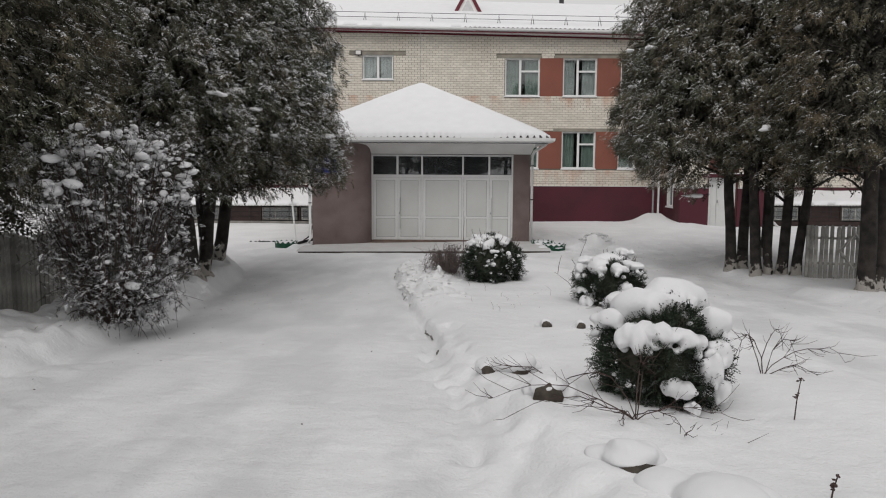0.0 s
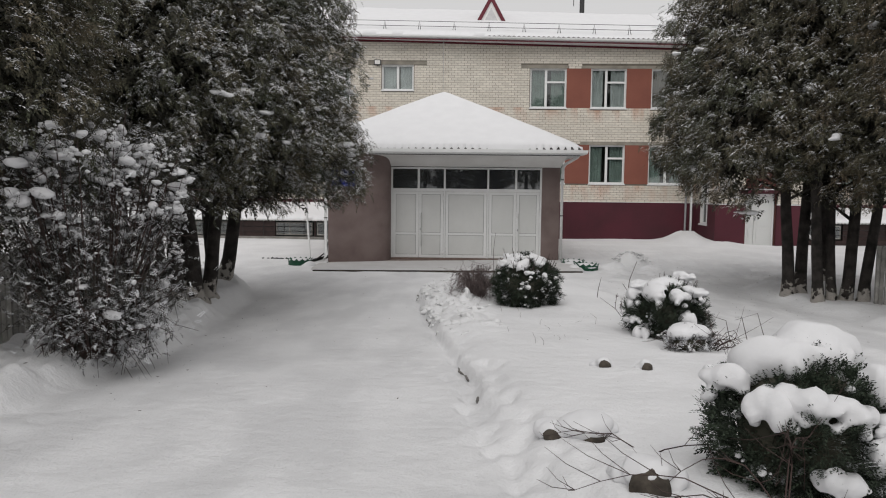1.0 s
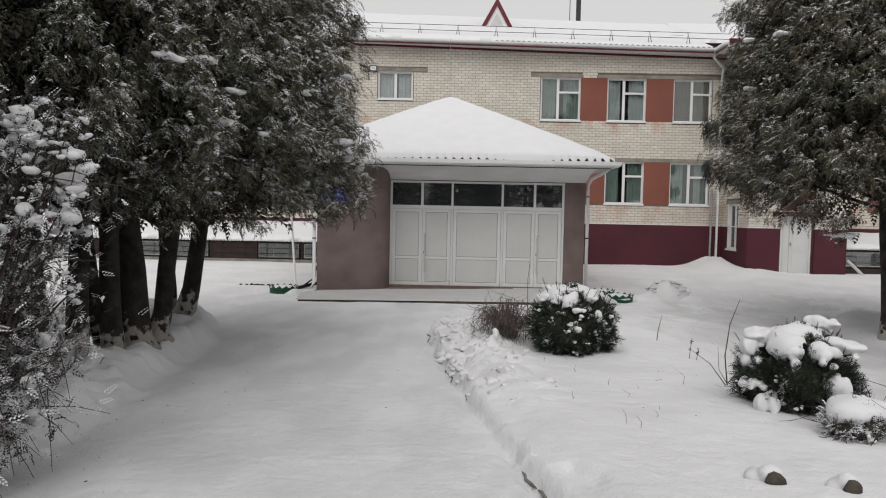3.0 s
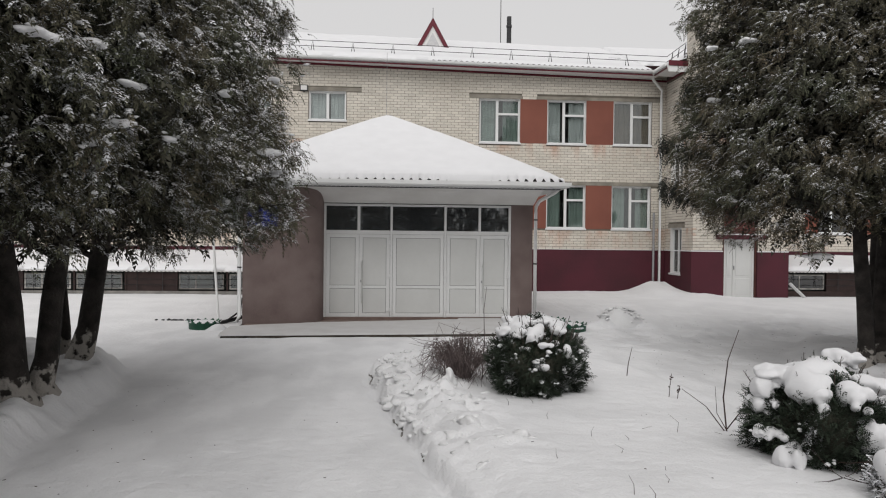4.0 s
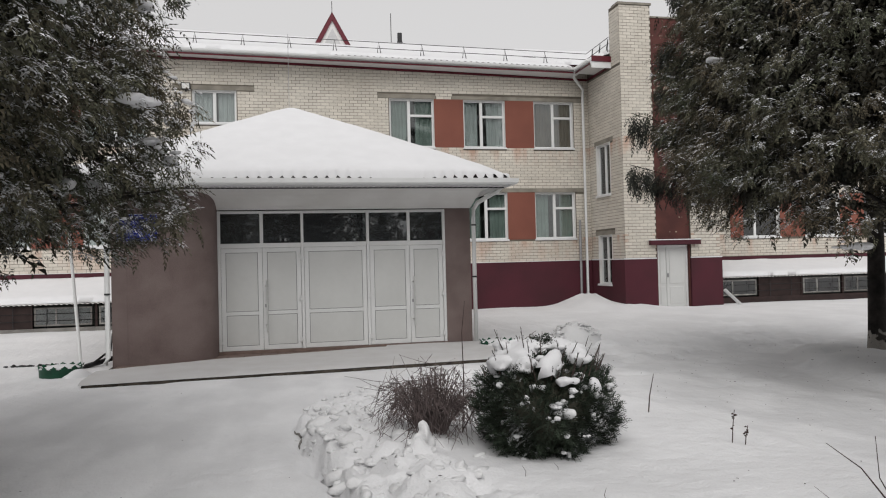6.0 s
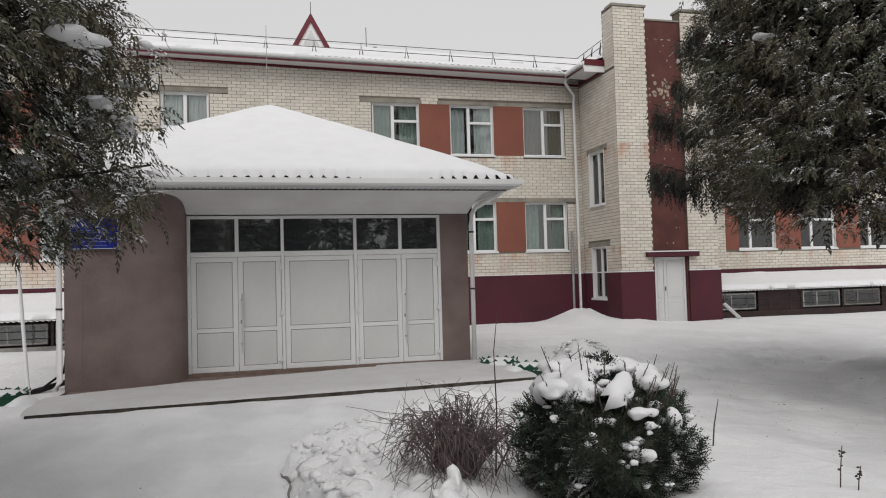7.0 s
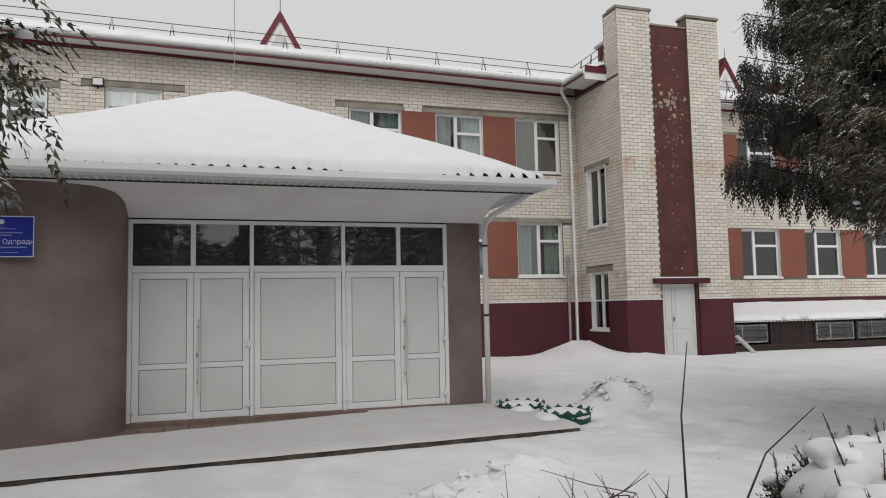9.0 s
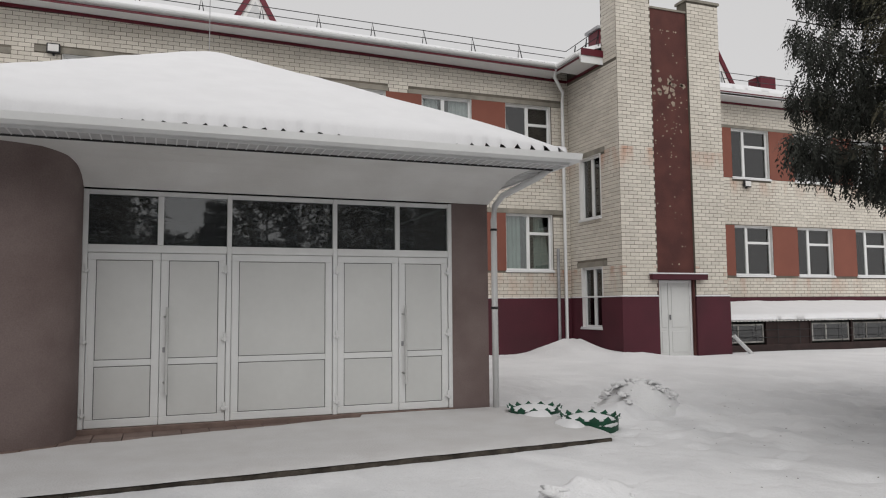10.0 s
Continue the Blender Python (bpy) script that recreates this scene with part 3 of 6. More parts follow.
spart("wall", bm, MORTAR)
bm = bmesh.new()
cuboid(bm, -14, AX0, FY - 0.06, FY + 0.4, -0.5, PLINTH)
cuboid(bm, AX1, 31, FY - 0.06, FY + 0.4, -0.5, PLINTH)
holed(bm, AY - 0.05, FY - 0.06, -0.5, PLINTH, SIDE_WINS, lambda a, b, c, d: cuboid(bm, AX0 - 0.05, AX0 + 0.3, a, b, c, d))
cuboid(bm, AX0 + 0.3, 12.84, AY - 0.05, AY + 0.4, -0.5, PLINTH)
cuboid(bm, 14.04, AX1 + 0.03, AY - 0.05, AY + 0.4, -0.5, PLINTH)
cuboid(bm, AX1 - 0.3, AX1 + 0.03, AY + 0.4, FY, -0.5, PLINTH)
spart("plinth", bm, MAROON, label="maroon plastered plinth")
bm = boxes((12.86, 14.07, AY + 0.06, AY + 0.4, 2.0, 9.27), (12.84, 12.90, AY + 0.02, AY + 0.4, -0.3, 2.0), (14.0, 14.04, AY + 0.02, AY + 0.4, -0.3, 2.0))
spart("recessed_panel", bm, TOWER_RED, label="dark red plaster panel flaking over the door")
# bare patches where the paint has come off
rng = np.random.default_rng(11)
bm = bmesh.new()
for i in range(110):
    c = rng.normal(0, 1, 2) * ((0.26, 0.26) if i < 60 else (0.33, 2.2))
    x, z = 13.52 + float(np.clip(c[0], -0.55, 0.5)), (7.1 if i < 40 else 6.2) + float(np.clip(c[1], -3.8, 2.5))
    r = rng.uniform(0.015, 0.085 if i < 40 else 0.03)
    k = int(rng.integers(5, 9))
    bm.faces.new([bm.verts.new((x + r * rng.uniform(0.4, 1.3) * math.cos(6.28 * j / k), AY + 0.055, z + r * rng.uniform(0.4, 1.2) * math.sin(6.28 * j / k))) for j in range(k)])
spart("bare_patch", bm, mat("bare_render", (0.36, 0.29, 0.23), 0.95, var=0.2), label="pale bare render where paint flaked off")["kind"] = "stuff"
for a, b, c, d in PANELS:
    spart("spandrel_panel", boxes((a, b, FY - 0.012, FY + 0.30, c, d)), PANEL_RED, label="terracotta plaster panel between windows")
for dims in [(a, b, FY - 0.02, FY + 0.1, c, d) for a, b, c, d in LINTELS] + [(AX0 - 0.02, AX0 + 0.1, 28.95, 30.35, 5.42, 5.56), (AX0 - 0.02, AX0 + 0.1, 28.95, 30.45, 2.38, 2.52)]:
    spart("lintel", boxes(dims, bevel=0.006), LINTEL, label="grey concrete lintel")
bm = boxes((12.60, 14.34, AY - 0.16, AY + 0.1, 1.99, 2.13))
spart("door_hood", bm, MAROON, label="maroon door hood")
bm = boxes((AX0 - 0.06, 12.84, AY - 0.06, AY, PLINTH, PLINTH + 0.04), (14.04, AX1 + 0.04, AY - 0.06, AY, PLINTH, PLINTH + 0.04), (AX0 - 0.06, AX0, AY, FY - 0.06, PLINTH, PLINTH + 0.035),
           (-14, AX0 - 0.06, FY - 0.065, FY, PLINTH, PLINTH + 0.02), (12.58, 14.35, AY - 0.17, AY + 0.05, 2.13, 2.165), (AX0 - 0.03, 12.89, AY - 0.03, AY + 0.42, 9.705, 9.74), (14.04, AX1 + 0.03, AY - 0.03, AY + 0.42, 9.665, 9.70), bevel=0.012)
spart("ledge_snow", bm, CAP, label="thin snow on the ledges")
bm = boxes((AX0 - 0.04, 12.90, AY - 0.04, AY + 0.44, 9.64, 9.703), (14.03, AX1 + 0.04, AY - 0.04, AY + 0.44, 9.60, 9.663), (12.86, 14.07, AY + 0.03, AY + 0.42, 9.27, 9.32))
spart("coping", bm, LINTEL)
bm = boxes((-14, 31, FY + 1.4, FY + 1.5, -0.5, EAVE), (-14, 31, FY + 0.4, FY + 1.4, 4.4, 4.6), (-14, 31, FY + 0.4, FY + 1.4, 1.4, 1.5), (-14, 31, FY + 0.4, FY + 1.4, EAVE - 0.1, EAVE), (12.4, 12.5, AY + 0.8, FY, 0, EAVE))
spart("room_lining", bm, ROOM, label="dark lining that stands in for dim rooms behind the windows")


def window(a, b, z0, z1, y=FY, split=0.5, bar_right=True, curtain=None, seed=0, side=False):
    """A plastic window in its opening; side: on the annex's side wall, where it looks along -x."""
    m = Matrix.Translation((a, y + 0.10, z0)) if not side else Matrix(((0, 1, 0, y + 0.10), (-1, 0, 0, b), (0, 0, 1, z0), (0, 0, 0, 1)))
    w, h, f = b - a, z1 - z0, 0.065
    win = new("window")
    win.parent, win.matrix_parent_inverse = school, school_inv
    win.matrix_basis = m
    s = w * split
    put = lambda name, data, material, label="": part(name, data, material, win, label)
    put("window_frame", boxes((0, w, 0, 0.07, 0, f), (0, w, 0, 0.07, h - f, h), (0, f, 0, 0.07, f, h - f), (w - f, w, 0, 0.07, f, h - f), bevel=0.008), WHITE_PVC, "white plastic frame")
    put("mullion", boxes((s - 0.05, s + 0.05, -0.006, 0.066, f, h - f), bevel=0.008), WHITE_PVC)
    cells = [(f, s - 0.05, f, h - f), (s + 0.05, w - f, f, h - f)]
    if bar_right and not side:
        zb = h * 0.66
        put("transom_bar", boxes((s + 0.05, w - f, -0.004, 0.066, zb - 0.04, zb + 0.04), bevel=0.008), WHITE_PVC)
        cells[1:] = [(s + 0.05, w - f, f, zb - 0.04), (s + 0.05, w - f, zb + 0.04, h - f)]
    for u0, u1, v0, v1 in cells:
        put("pane", boxes((u0, u1, 0.03, 0.036, v0, v1)), GLASS).visible_shadow = False
    put("window_sill", boxes((-0.03, w + 0.03, -0.16, 0.0, -0.05, -0.012), bevel=0.006), WHITE_PVC)
    put("sill_snow", boxes((-0.02, w + 0.02, -0.15, -0.01, -0.012, 0.018), bevel=0.01), CAP)
    put("reveal", boxes((-0.03, 0.014, -0.092, -0.002, 0, h - 0.014), (w - 0.014, w + 0.03, -0.092, -0.002, 0, h - 0.014), (-0.03, w + 0.03, -0.092, -0.002, h - 0.014, h + 0.03)), COVE)
    if curtain:
        r = random.Random(seed)
        for lo, hi in ((0.0, 0.34 + 0.16 * r.random()), (0.66 - 0.1 * r.random(), 1.0)):
            n = 40
            us = [w * (lo + (hi - lo) * i / n) for i in range(n + 1)]
            bm = bmesh.new()
            rows = [[bm.verts.new((u, 0.115 + 0.025 * math.sin(u * 42 + seed) + 0.012 * math.sin(u * 97), z)) for u in us] for z in (0.03, h)]
            for i in range(n):
                bm.faces.new((rows[0][i], rows[0][i + 1], rows[1][i + 1], rows[1][i]))
            put("curtain", bm, curtain)
    return win


CUR = [CURTAIN, CURTAIN_WHITE, CURTAIN_TAN, CURTAIN, CURTAIN, CURTAIN]
for i, (a, b, z0, z1) in enumerate(WINS):
    # the small window's white curtain also stands in for sky reflected in its panes
    if i == 6:
        window(a, b, z0, z1, bar_right=False, curtain=CURTAIN_WHITE, seed=i)
    else:
        window(a, b, z0, z1, split=0.44 if i < 2 else 0.5, curtain=CUR[i] if i < 6 else CURTAIN_WHITE, seed=i)
for i, (a, b, z0, z1) in enumerate(RIGHT_WINS):
    window(a, b, z0, z1, split=0.36, curtain=(CURTAIN_WHITE, CURTAIN)[i % 2], seed=20 + i)
for i, (a, b, z0, z1) in enumerate(SIDE_WINS):
    window(a, b, z0, z1, y=AX0 - 0.02, split=0.5, side=True, seed=40 + i)

# annex door
door = new("door")
door.parent, door.matrix_parent_inverse = school, school_inv
door.matrix_basis = Matrix.Translation((12.90, AY + 0.10, 0.0))
tagged(door, "white plastic double door of the annex")
part("door_frame", boxes((0, 0.07, 0, 0.08, 0, 1.98), (1.03, 1.10, 0, 0.08, 0, 1.98), (0.07, 1.03, 0, 0.08, 1.91, 1.98), bevel=0.006), WHITE_PVC, door)
part("narrow_leaf", boxes((0.07, 0.34, 0.02, 0.07, 0.0, 1.91), (0.13, 0.29, 0.008, 0.03, 0.75, 1.83), (0.13, 0.29, 0.008, 0.03, 0.1, 0.65), bevel=0.006), WHITE_PANEL, door)
part("wide_leaf", boxes((0.35, 1.03, 0.02, 0.07, 0.0, 1.91), (0.45, 0.93, 0.008, 0.03, 0.75, 1.83), (0.45, 0.93, 0.008, 0.03, 0.1, 0.65), bevel=0.006), WHITE_PANEL, door)
part("handle", boxes((0.375, 0.395, -0.04, 0.02, 0.95, 1.08), bevel=0.005), STEEL, door)

# roof with its deep snow, the annex roof, eaves, gutter and snow guard
SL = 0.37
RY = 37.0


def roof_sheet(bm, pts):
    bm.faces.new([bm.verts.new(p) for p in pts])


def roof_z(y):
    return 8.02 + SL * (y - 30.15)


bm = bmesh.new()
ex = 11.10
roof_sheet(bm, [(-14.5, 30.15, 8.02), (ex, 30.15, 8.02), (ex, RY, roof_z(RY)), (-14.5, RY, roof_z(RY))])
roof_sheet(bm, [(AX1 - 0.4, 30.15, 8.0), (31.5, 30.15, 8.0), (31.5, RY, roof_z(RY)), (AX1 - 0.4, RY, roof_z(RY))])
roof_sheet(bm, [(ex, 31.8, roof_z(31.8) - 0.01), (AX1 - 0.4, 31.8, roof_z(31.8) - 0.01), (AX1 - 0.4, RY, roof_z(RY)), (ex, RY, roof_z(RY))])
roof_sheet(bm, [(ex, 28.95, 8.02), (13.5, 28.95, 8.85), (13.5, 35, 8.85), (ex, 35, 8.02)])
roof_sheet(bm, [(13.5, 28.95, 8.85), (15.5, 28.95, 8.05), (15.5, 35, 8.05), (13.5, 35, 8.85)])
for xa, xb in ((-14.5, ex), (ex, 31.5)):
    roof_sheet(bm, [(xa, RY, roof_z(RY)), (xb, RY, roof_z(RY)), (xb, 44, 8.0), (xa, 44, 8.0)])
bmesh.ops.solidify(bm, geom=bm.faces[:], thickness=-0.05)
spart("roof", bm, ROOF_RED, label="maroon metal tile roof")
# the wavy metal edge that shows under the snow
wx = np.arange(3.0, ex, 0.045)
v = np.concatenate([np.stack([wx, np.full_like(wx, yy), zz + 0.02 * np.sin(wx * 2 * np.pi / 0.2)], -1) for yy, zz in ((30.08, 8.045), (30.6, 8.24))])
n = len(wx)
spart("tile_edge", mesh_of(v, [(i, i + 1, n + i + 1, n + i) for i in range(n - 1)], True), ROOF_DARK)


def snow_slab(x0, x1, y0, y1, z0, z1, thick, nx, ny, seed, along="y", bare=0.0):
    """A rounded layer of snow on a slope that rises from z0 to z1."""
    u, w = np.linspace(0, 1, nx), np.linspace(0, 1, ny)
    U, W = np.meshgrid(u, w)
    x, y = x0 + (x1 - x0) * U, y0 + (y1 - y0) * W
    base = z0 + (z1 - z0) * (W if along == "y" else U)
    edge = np.minimum(np.minimum(U * abs(x1 - x0), (1 - U) * abs(x1 - x0)), np.minimum(W * abs(y1 - y0), (1 - W) * abs(y1 - y0)))
    t = thick * np.sqrt(np.clip(edge / 0.12, 0.0, 1)) * (1 + 0.25 * vnoise(x * 1.1, y * 1.1, seed)) + 0.015 * vnoise(x * 5, y * 5, seed + 1)
    if bare:
        t = t * (1 - bare * step(x, x0 + (x1 - x0) * 0.55, x1))
    top = np.stack([x, y, base + t + 0.006], -1).reshape(-1, 3)
    bot = np.stack([x, y, base + 0.004], -1).reshape(-1, 3)
    i = np.arange(nx * ny).reshape(ny, nx)
    q = np.stack([i[:-1, :-1], i[:-1, 1:], i[1:, 1:], i[1:, :-1]], -1).reshape(-1, 4)
    rim = np.concatenate([i[0], i[1:, -1], i[-1, ::-1][1:], i[::-1, 0][1:]])
    side = [(rim[k + 1], rim[k], rim[k] + nx * ny, rim[k + 1] + nx * ny) for k in range(len(rim) - 1)]
    return mesh_of(np.concatenate([top, bot]), np.concatenate([q, q[:, ::-1] + nx * ny, side]), True)


spart("roof_snow", snow_slab(-14.5, ex, 30.17, RY, 8.03, roof_z(RY), 0.16, 170, 40, 31, bare=0.45), CAP, label="deep snow on the roof")
spart("roof_snow", snow_slab(ex - 0.1, AX1, 31.8, RY, roof_z(31.8), roof_z(RY), 0.15, 30, 30, 37), CAP)
spart("roof_snow", snow_slab(AX1 - 0.3, 31.5, 30.17, RY, 8.01, roof_z(RY), 0.14, 100, 40, 33), CAP)
spart("roof_snow", snow_slab(ex + 0.04, 13.5, 28.97, 35, 8.03, 8.85, 0.14, 30, 50, 35, along="x"), CAP)
bm = boxes((-14.5, ex - 0.02, 30.12, 30.15, 7.86, 8.02), (ex - 0.03, ex, 28.95, 30.15, 7.86, 8.02), (ex, AX0 + 0.02, 28.92, 28.95, 7.76, 8.03), (AX1 + 0.1, 31.5, 30.12, 30.15, 7.84, 8.0))
spart("fascia", bm, WHITE_PVC, label="white eaves board")
bm = boxes((-14.5, ex + 0.1, 30.17, FY, 7.80, 7.82), (ex + 0.02, AX0, 28.95, 30.16, 7.80, 7.82), (AX1 + 0.1, 31.5, 30.17, FY, 7.78, 7.80))
spart("soffit", bm, WHITE_PVC, label="white eaves lining")
bm = boxes((-14.5, ex, 30.10, 30.118, 7.862, 7.915), (ex - 0.048, ex - 0.032, 28.93, 30.12, 7.862, 7.915))
spart("eaves_edge", bm, ROOF_RED, label="maroon strip along the eaves board")
bm = boxes((-14.5, AX0 - 0.05, FY - 0.05, FY - 0.004, 7.725, 7.796), (AX0 - 0.05, AX0 - 0.004, 28.93, FY - 0.05, 7.735, 7.796), (AX1 + 0.1, 31.5, FY - 0.05, FY - 0.004, 7.715, 7.776), (AX1 + 0.1, 31.5, 30.10, 30.118, 7.86, 7.89), (ex, AX0, 28.89, 28.918, 7.90, 8.08))
spart("eaves_trim", bm, ROOF_RED, label="maroon eaves trim")


def rod(name, lines, material, sides=8, label=""):
    return spart(name, tubes(lines, sides), material, label=label)


rod("gutter", [([(-14.5, 30.06, 7.99), (ex - 0.1, 30.06, 7.99)], 0.06)], WHITE_PVC, label="white gutter")
rod("gutter", [([(ex - 0.1, 30.06, 7.99), (ex - 0.1, 28.95, 7.99)], 0.06)], WHITE_PVC)
rod("downpipe", [([(ex - 0.1, 30.1, 7.95), (ex - 0.05, 30.25, 7.75), (11.52, 30.62, 7.45), (11.52, 30.66, 7.2), (11.52, 30.66, 0.35), (11.50, 30.55, 0.2)], 0.05)], WHITE_PVC, label="white downpipe")
rod("pipe", [([(11.30, 30.68, 0.1), (11.30, 30.68, 2.95)], 0.045)], STEEL, label="grey service pipe")
for i in range(14):
    x = -7.0 + 1.435 * i
    if x > 11.5:
        break
    zb = roof_z(30.75) + 0.10
    rod("snow_guard_post", [([(x - 0.06, 30.72, zb), (x, 30.80, zb + 0.42), (x + 0.06, 30.72, zb)], 0.016)], DARK_STEEL, 5)
for i in range(9):
    x = 16.0 + 1.435 * i
    zb = roof_z(30.75) + 0.10
    rod("snow_guard_post", [([(x - 0.06, 30.72, zb), (x, 30.80, zb + 0.42), (x + 0.06, 30.72, zb)], 0.016)], DARK_STEEL, 5)
zr = roof_z(30.75) + 0.5
for dz in (0.0, -0.2):
    rod("snow_guard_rail", [([(-14, 30.79, zr + dz), (11.75, 30.79, zr + dz)], 0.011)], DARK_STEEL, 5)
    rod("snow_guard_rail", [([(11.75, 30.79, zr + dz), (11.75, 29.0, zr + dz + 0.05)], 0.011)], DARK_STEEL, 5)
    rod("snow_guard_rail", [([(15.6, 30.79, zr + dz), (31, 30.79, zr + dz)], 0.011)], DARK_STEEL, 5)
for y in (30.3, 29.7, 29.1):
    rod("snow_guard_post", [([(11.72, y - 0.06, 8.28), (11.78, y, 8.75), (11.72, y + 0.06, 8.28)], 0.016)], DARK_STEEL, 5)


def dormer(cx, y, zb, w, h, ridge_back):
    """A steep little gable with a louvre, maroon verges and snow on its back."""
    d = new("dormer")
    d.parent, d.matrix_parent_inverse = school, school_inv
    d.matrix_basis = Matrix.Translation((cx, y, zb))
    tagged(d, "small triangular roof dormer with maroon verges")
    def prism(pts, y0, y1):
        bm = bmesh.new()
        r = [[bm.verts.new((x, yy, z)) for x, z in pts] for yy in (y0, y1)]
        bm.faces.new(r[0]), bm.faces.new(r[1][::-1])
        for i in range(3):
            j = (i + 1) % 3
            bm.faces.new((r[0][i], r[1][i], r[1][j], r[0][j]))
        return bm
    part("gable", prism([(-w * 0.8, -0.1), (w * 0.8, -0.1), (0, h * 0.8)], 0.06, ridge_back), COVE, d)
    part("louvre", prism([(-w * 0.40, 0.16), (w * 0.40, 0.16), (0, h * 0.56)], 0.04, 0.2), SOFFIT, d)
    for s in (-1, 1):
        bm = bmesh.new()
        a = [(s * w, 0, -0.05), (0, 0, h), (0, 0, h - 0.30), (s * (w - 0.17), 0, -0.05)]
        vs = [[bm.verts.new((x, yy, z)) for x, _, z in a] for yy in (0.0, 0.14)]
        bm.faces.new(vs[0]), bm.faces.new(vs[1][::-1])
        for i in range(4):
            j = (i + 1) % 4
            bm.faces.new((vs[0][i], vs[0][j], vs[1][j], vs[1][i]))
        part("verge_board", bm, ROOF_RED, d, "maroon verge board")
        bm = bmesh.new()
        vs = [bm.verts.new(p) for p in ((s * w, 0.05, -0.02), (0, 0.05, h + 0.03), (0, ridge_back, h + 0.03), (s * w, ridge_back, -0.02))]
        bm.faces.new(vs)
        bmesh.ops.solidify(bm, geom=bm.faces[:], thickness=0.05)
        part("dormer_roof", bm, ROOF_RED, d)
    part("finial", tubes([([(0, 0.05, h), (0, 0.05, h + 0.4)], 0.012)], 5), DARK_STEEL, d)
    return d


dormer(3.20, 33.5, roof_z(33.5) + 0.14, 0.74, 1.31, 2.5)
dormer(18.95, 32.6, roof_z(32.6) + 0.02, 0.8, 1.35, 2.5)
bm = boxes((14.18, 14.85, 32.8, 33.4, 8.7, 10.45))
spart("roof_hatch", bm, ROOF_RED, label="maroon sheet-metal roof vent")
bm = boxes((14.1, 14.93, 32.7, 33.5, 10.45, 10.55))
spart("roof_hatch_cap", bm, STEEL)
spart("roof_hatch", boxes((21.0, 21.7, 32.8, 33.4, 8.7, 9.6)), ROOF_RED)
stack = thing("boiler_chimney", 16.9, 100, 0, "tall dark boiler-house chimney far behind the school", "chimney")
part("shaft", lathe([(0.42, 0), (0.36, 12), (0.30, 31)], 14), DARK_STEEL, stack, smooth=True)
part("ring", lathe([(0.36, 29.6), (0.38, 29.7), (0.36, 29.9)], 14), DARK_STEEL, stack)
part("antenna_mast", tubes([([(-1.1, 0, 26), (-1.1, 0, 33.5)], 0.05)], 5), DARK_STEEL, stack)
spart("roof_hatch", boxes((10.2, 10.7, 33.0, 33.3, 8.9, 9.2)), STEEL)


def awning(x0, x1, ywall, yfront, ztop, zedge, zcurb, label):
    """The lean-to roof over the basement light well, with its glazed front."""
    a = thing("light_well_canopy", (x0 + x1) / 2, yfront, 0, label, "canopy")
    inv = a.matrix_world.inverted()

    def p(name, data, material, lab=""):
        ob = part(name, data, material, a, lab)
        ob.matrix_parent_inverse = inv
        return ob
    p("snow_cover", snow_slab(x0, x1, yfront - 0.05, ywall, zedge + 0.03, ztop - 0.12, 0.12, 90, 16, int(50 + x0)), CAP, "smooth snow on the canopy")
    wx = np.arange(x0, x1, 0.035)
    n = len(wx)
    v = np.concatenate([np.stack([wx, np.full_like(wx, yy), zz + 0.014 * np.sin(wx * 2 * np.pi / 0.13)], -1) for yy, zz in ((yfront - 0.1, zedge), (ywall, ztop - 0.17))])
    p("corrugated_sheet", mesh_of(v, [(i, i + 1, n + i + 1, n + i) for i in range(n - 1)], True), COVE, "corrugated pale sheet edge")
    p("curb", boxes((x0, x1, yfront - 0.02, yfront + 0.22, -0.5, zcurb), bevel=0.015), CONCRETE if x0 < 0 else BROWN_WOOD)
    # dark backing: the dimness of the light well is in its colour
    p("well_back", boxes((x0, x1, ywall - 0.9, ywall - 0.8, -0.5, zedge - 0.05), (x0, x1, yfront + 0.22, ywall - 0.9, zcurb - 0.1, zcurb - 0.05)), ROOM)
    k, xa = 0, x0
    while xa < x1 - 0.5:
        wide = 1.62
        xb = min(xa + wide, x1)
        p("frame_post", boxes((xa, xa + 0.06, yfront + 0.02, yfront + 0.1, zcurb, zedge)), BROWN_WOOD)
        if k % 3 != 1:
            p("sash", boxes((xa + 0.10, xa + 0.14, yfront + 0.04, yfront + 0.08, zcurb + 0.06, zedge - 0.08), (xb - 0.12, xb - 0.08, yfront + 0.04, yfront + 0.08, zcurb + 0.06, zedge - 0.08),
                            (xa + 0.14, xb - 0.12, yfront + 0.04, yfront + 0.08, zedge - 0.12, zedge - 0.08), (xa + 0.14, xb - 0.12, yfront + 0.04, yfront + 0.08, zcurb + 0.06, zcurb + 0.1),
                            (xa + 0.62, xa + 0.66, yfront + 0.04, yfront + 0.08, zcurb + 0.1, zedge - 0.12)), (FENCE, CONCRETE)[k % 2])
            p("pane", boxes((xa + 0.14, xb - 0.12, yfront + 0.055, yfront + 0.06, zcurb + 0.1, zedge - 0.12)), GLASS)
        else:
            p("board", boxes((xa + 0.06, xb, yfront + 0.05, yfront + 0.08, zcurb, zedge - 0.03)), BROWN_WOOD)
        p("grille", tubes([([(xa, yfront - 0.005, z), (xb, yfront - 0.005, z)], 0.009) for z in (zcurb + 0.2, zedge - 0.25)] + [([(xa + wide * q, yfront - 0.005, zcurb), (xa + wide * q, yfront - 0.005, zedge - 0.02)], 0.009) for q in (0.25, 0.75)], 4), DARK_STEEL)
        xa, k = xb, k + 1
    return a


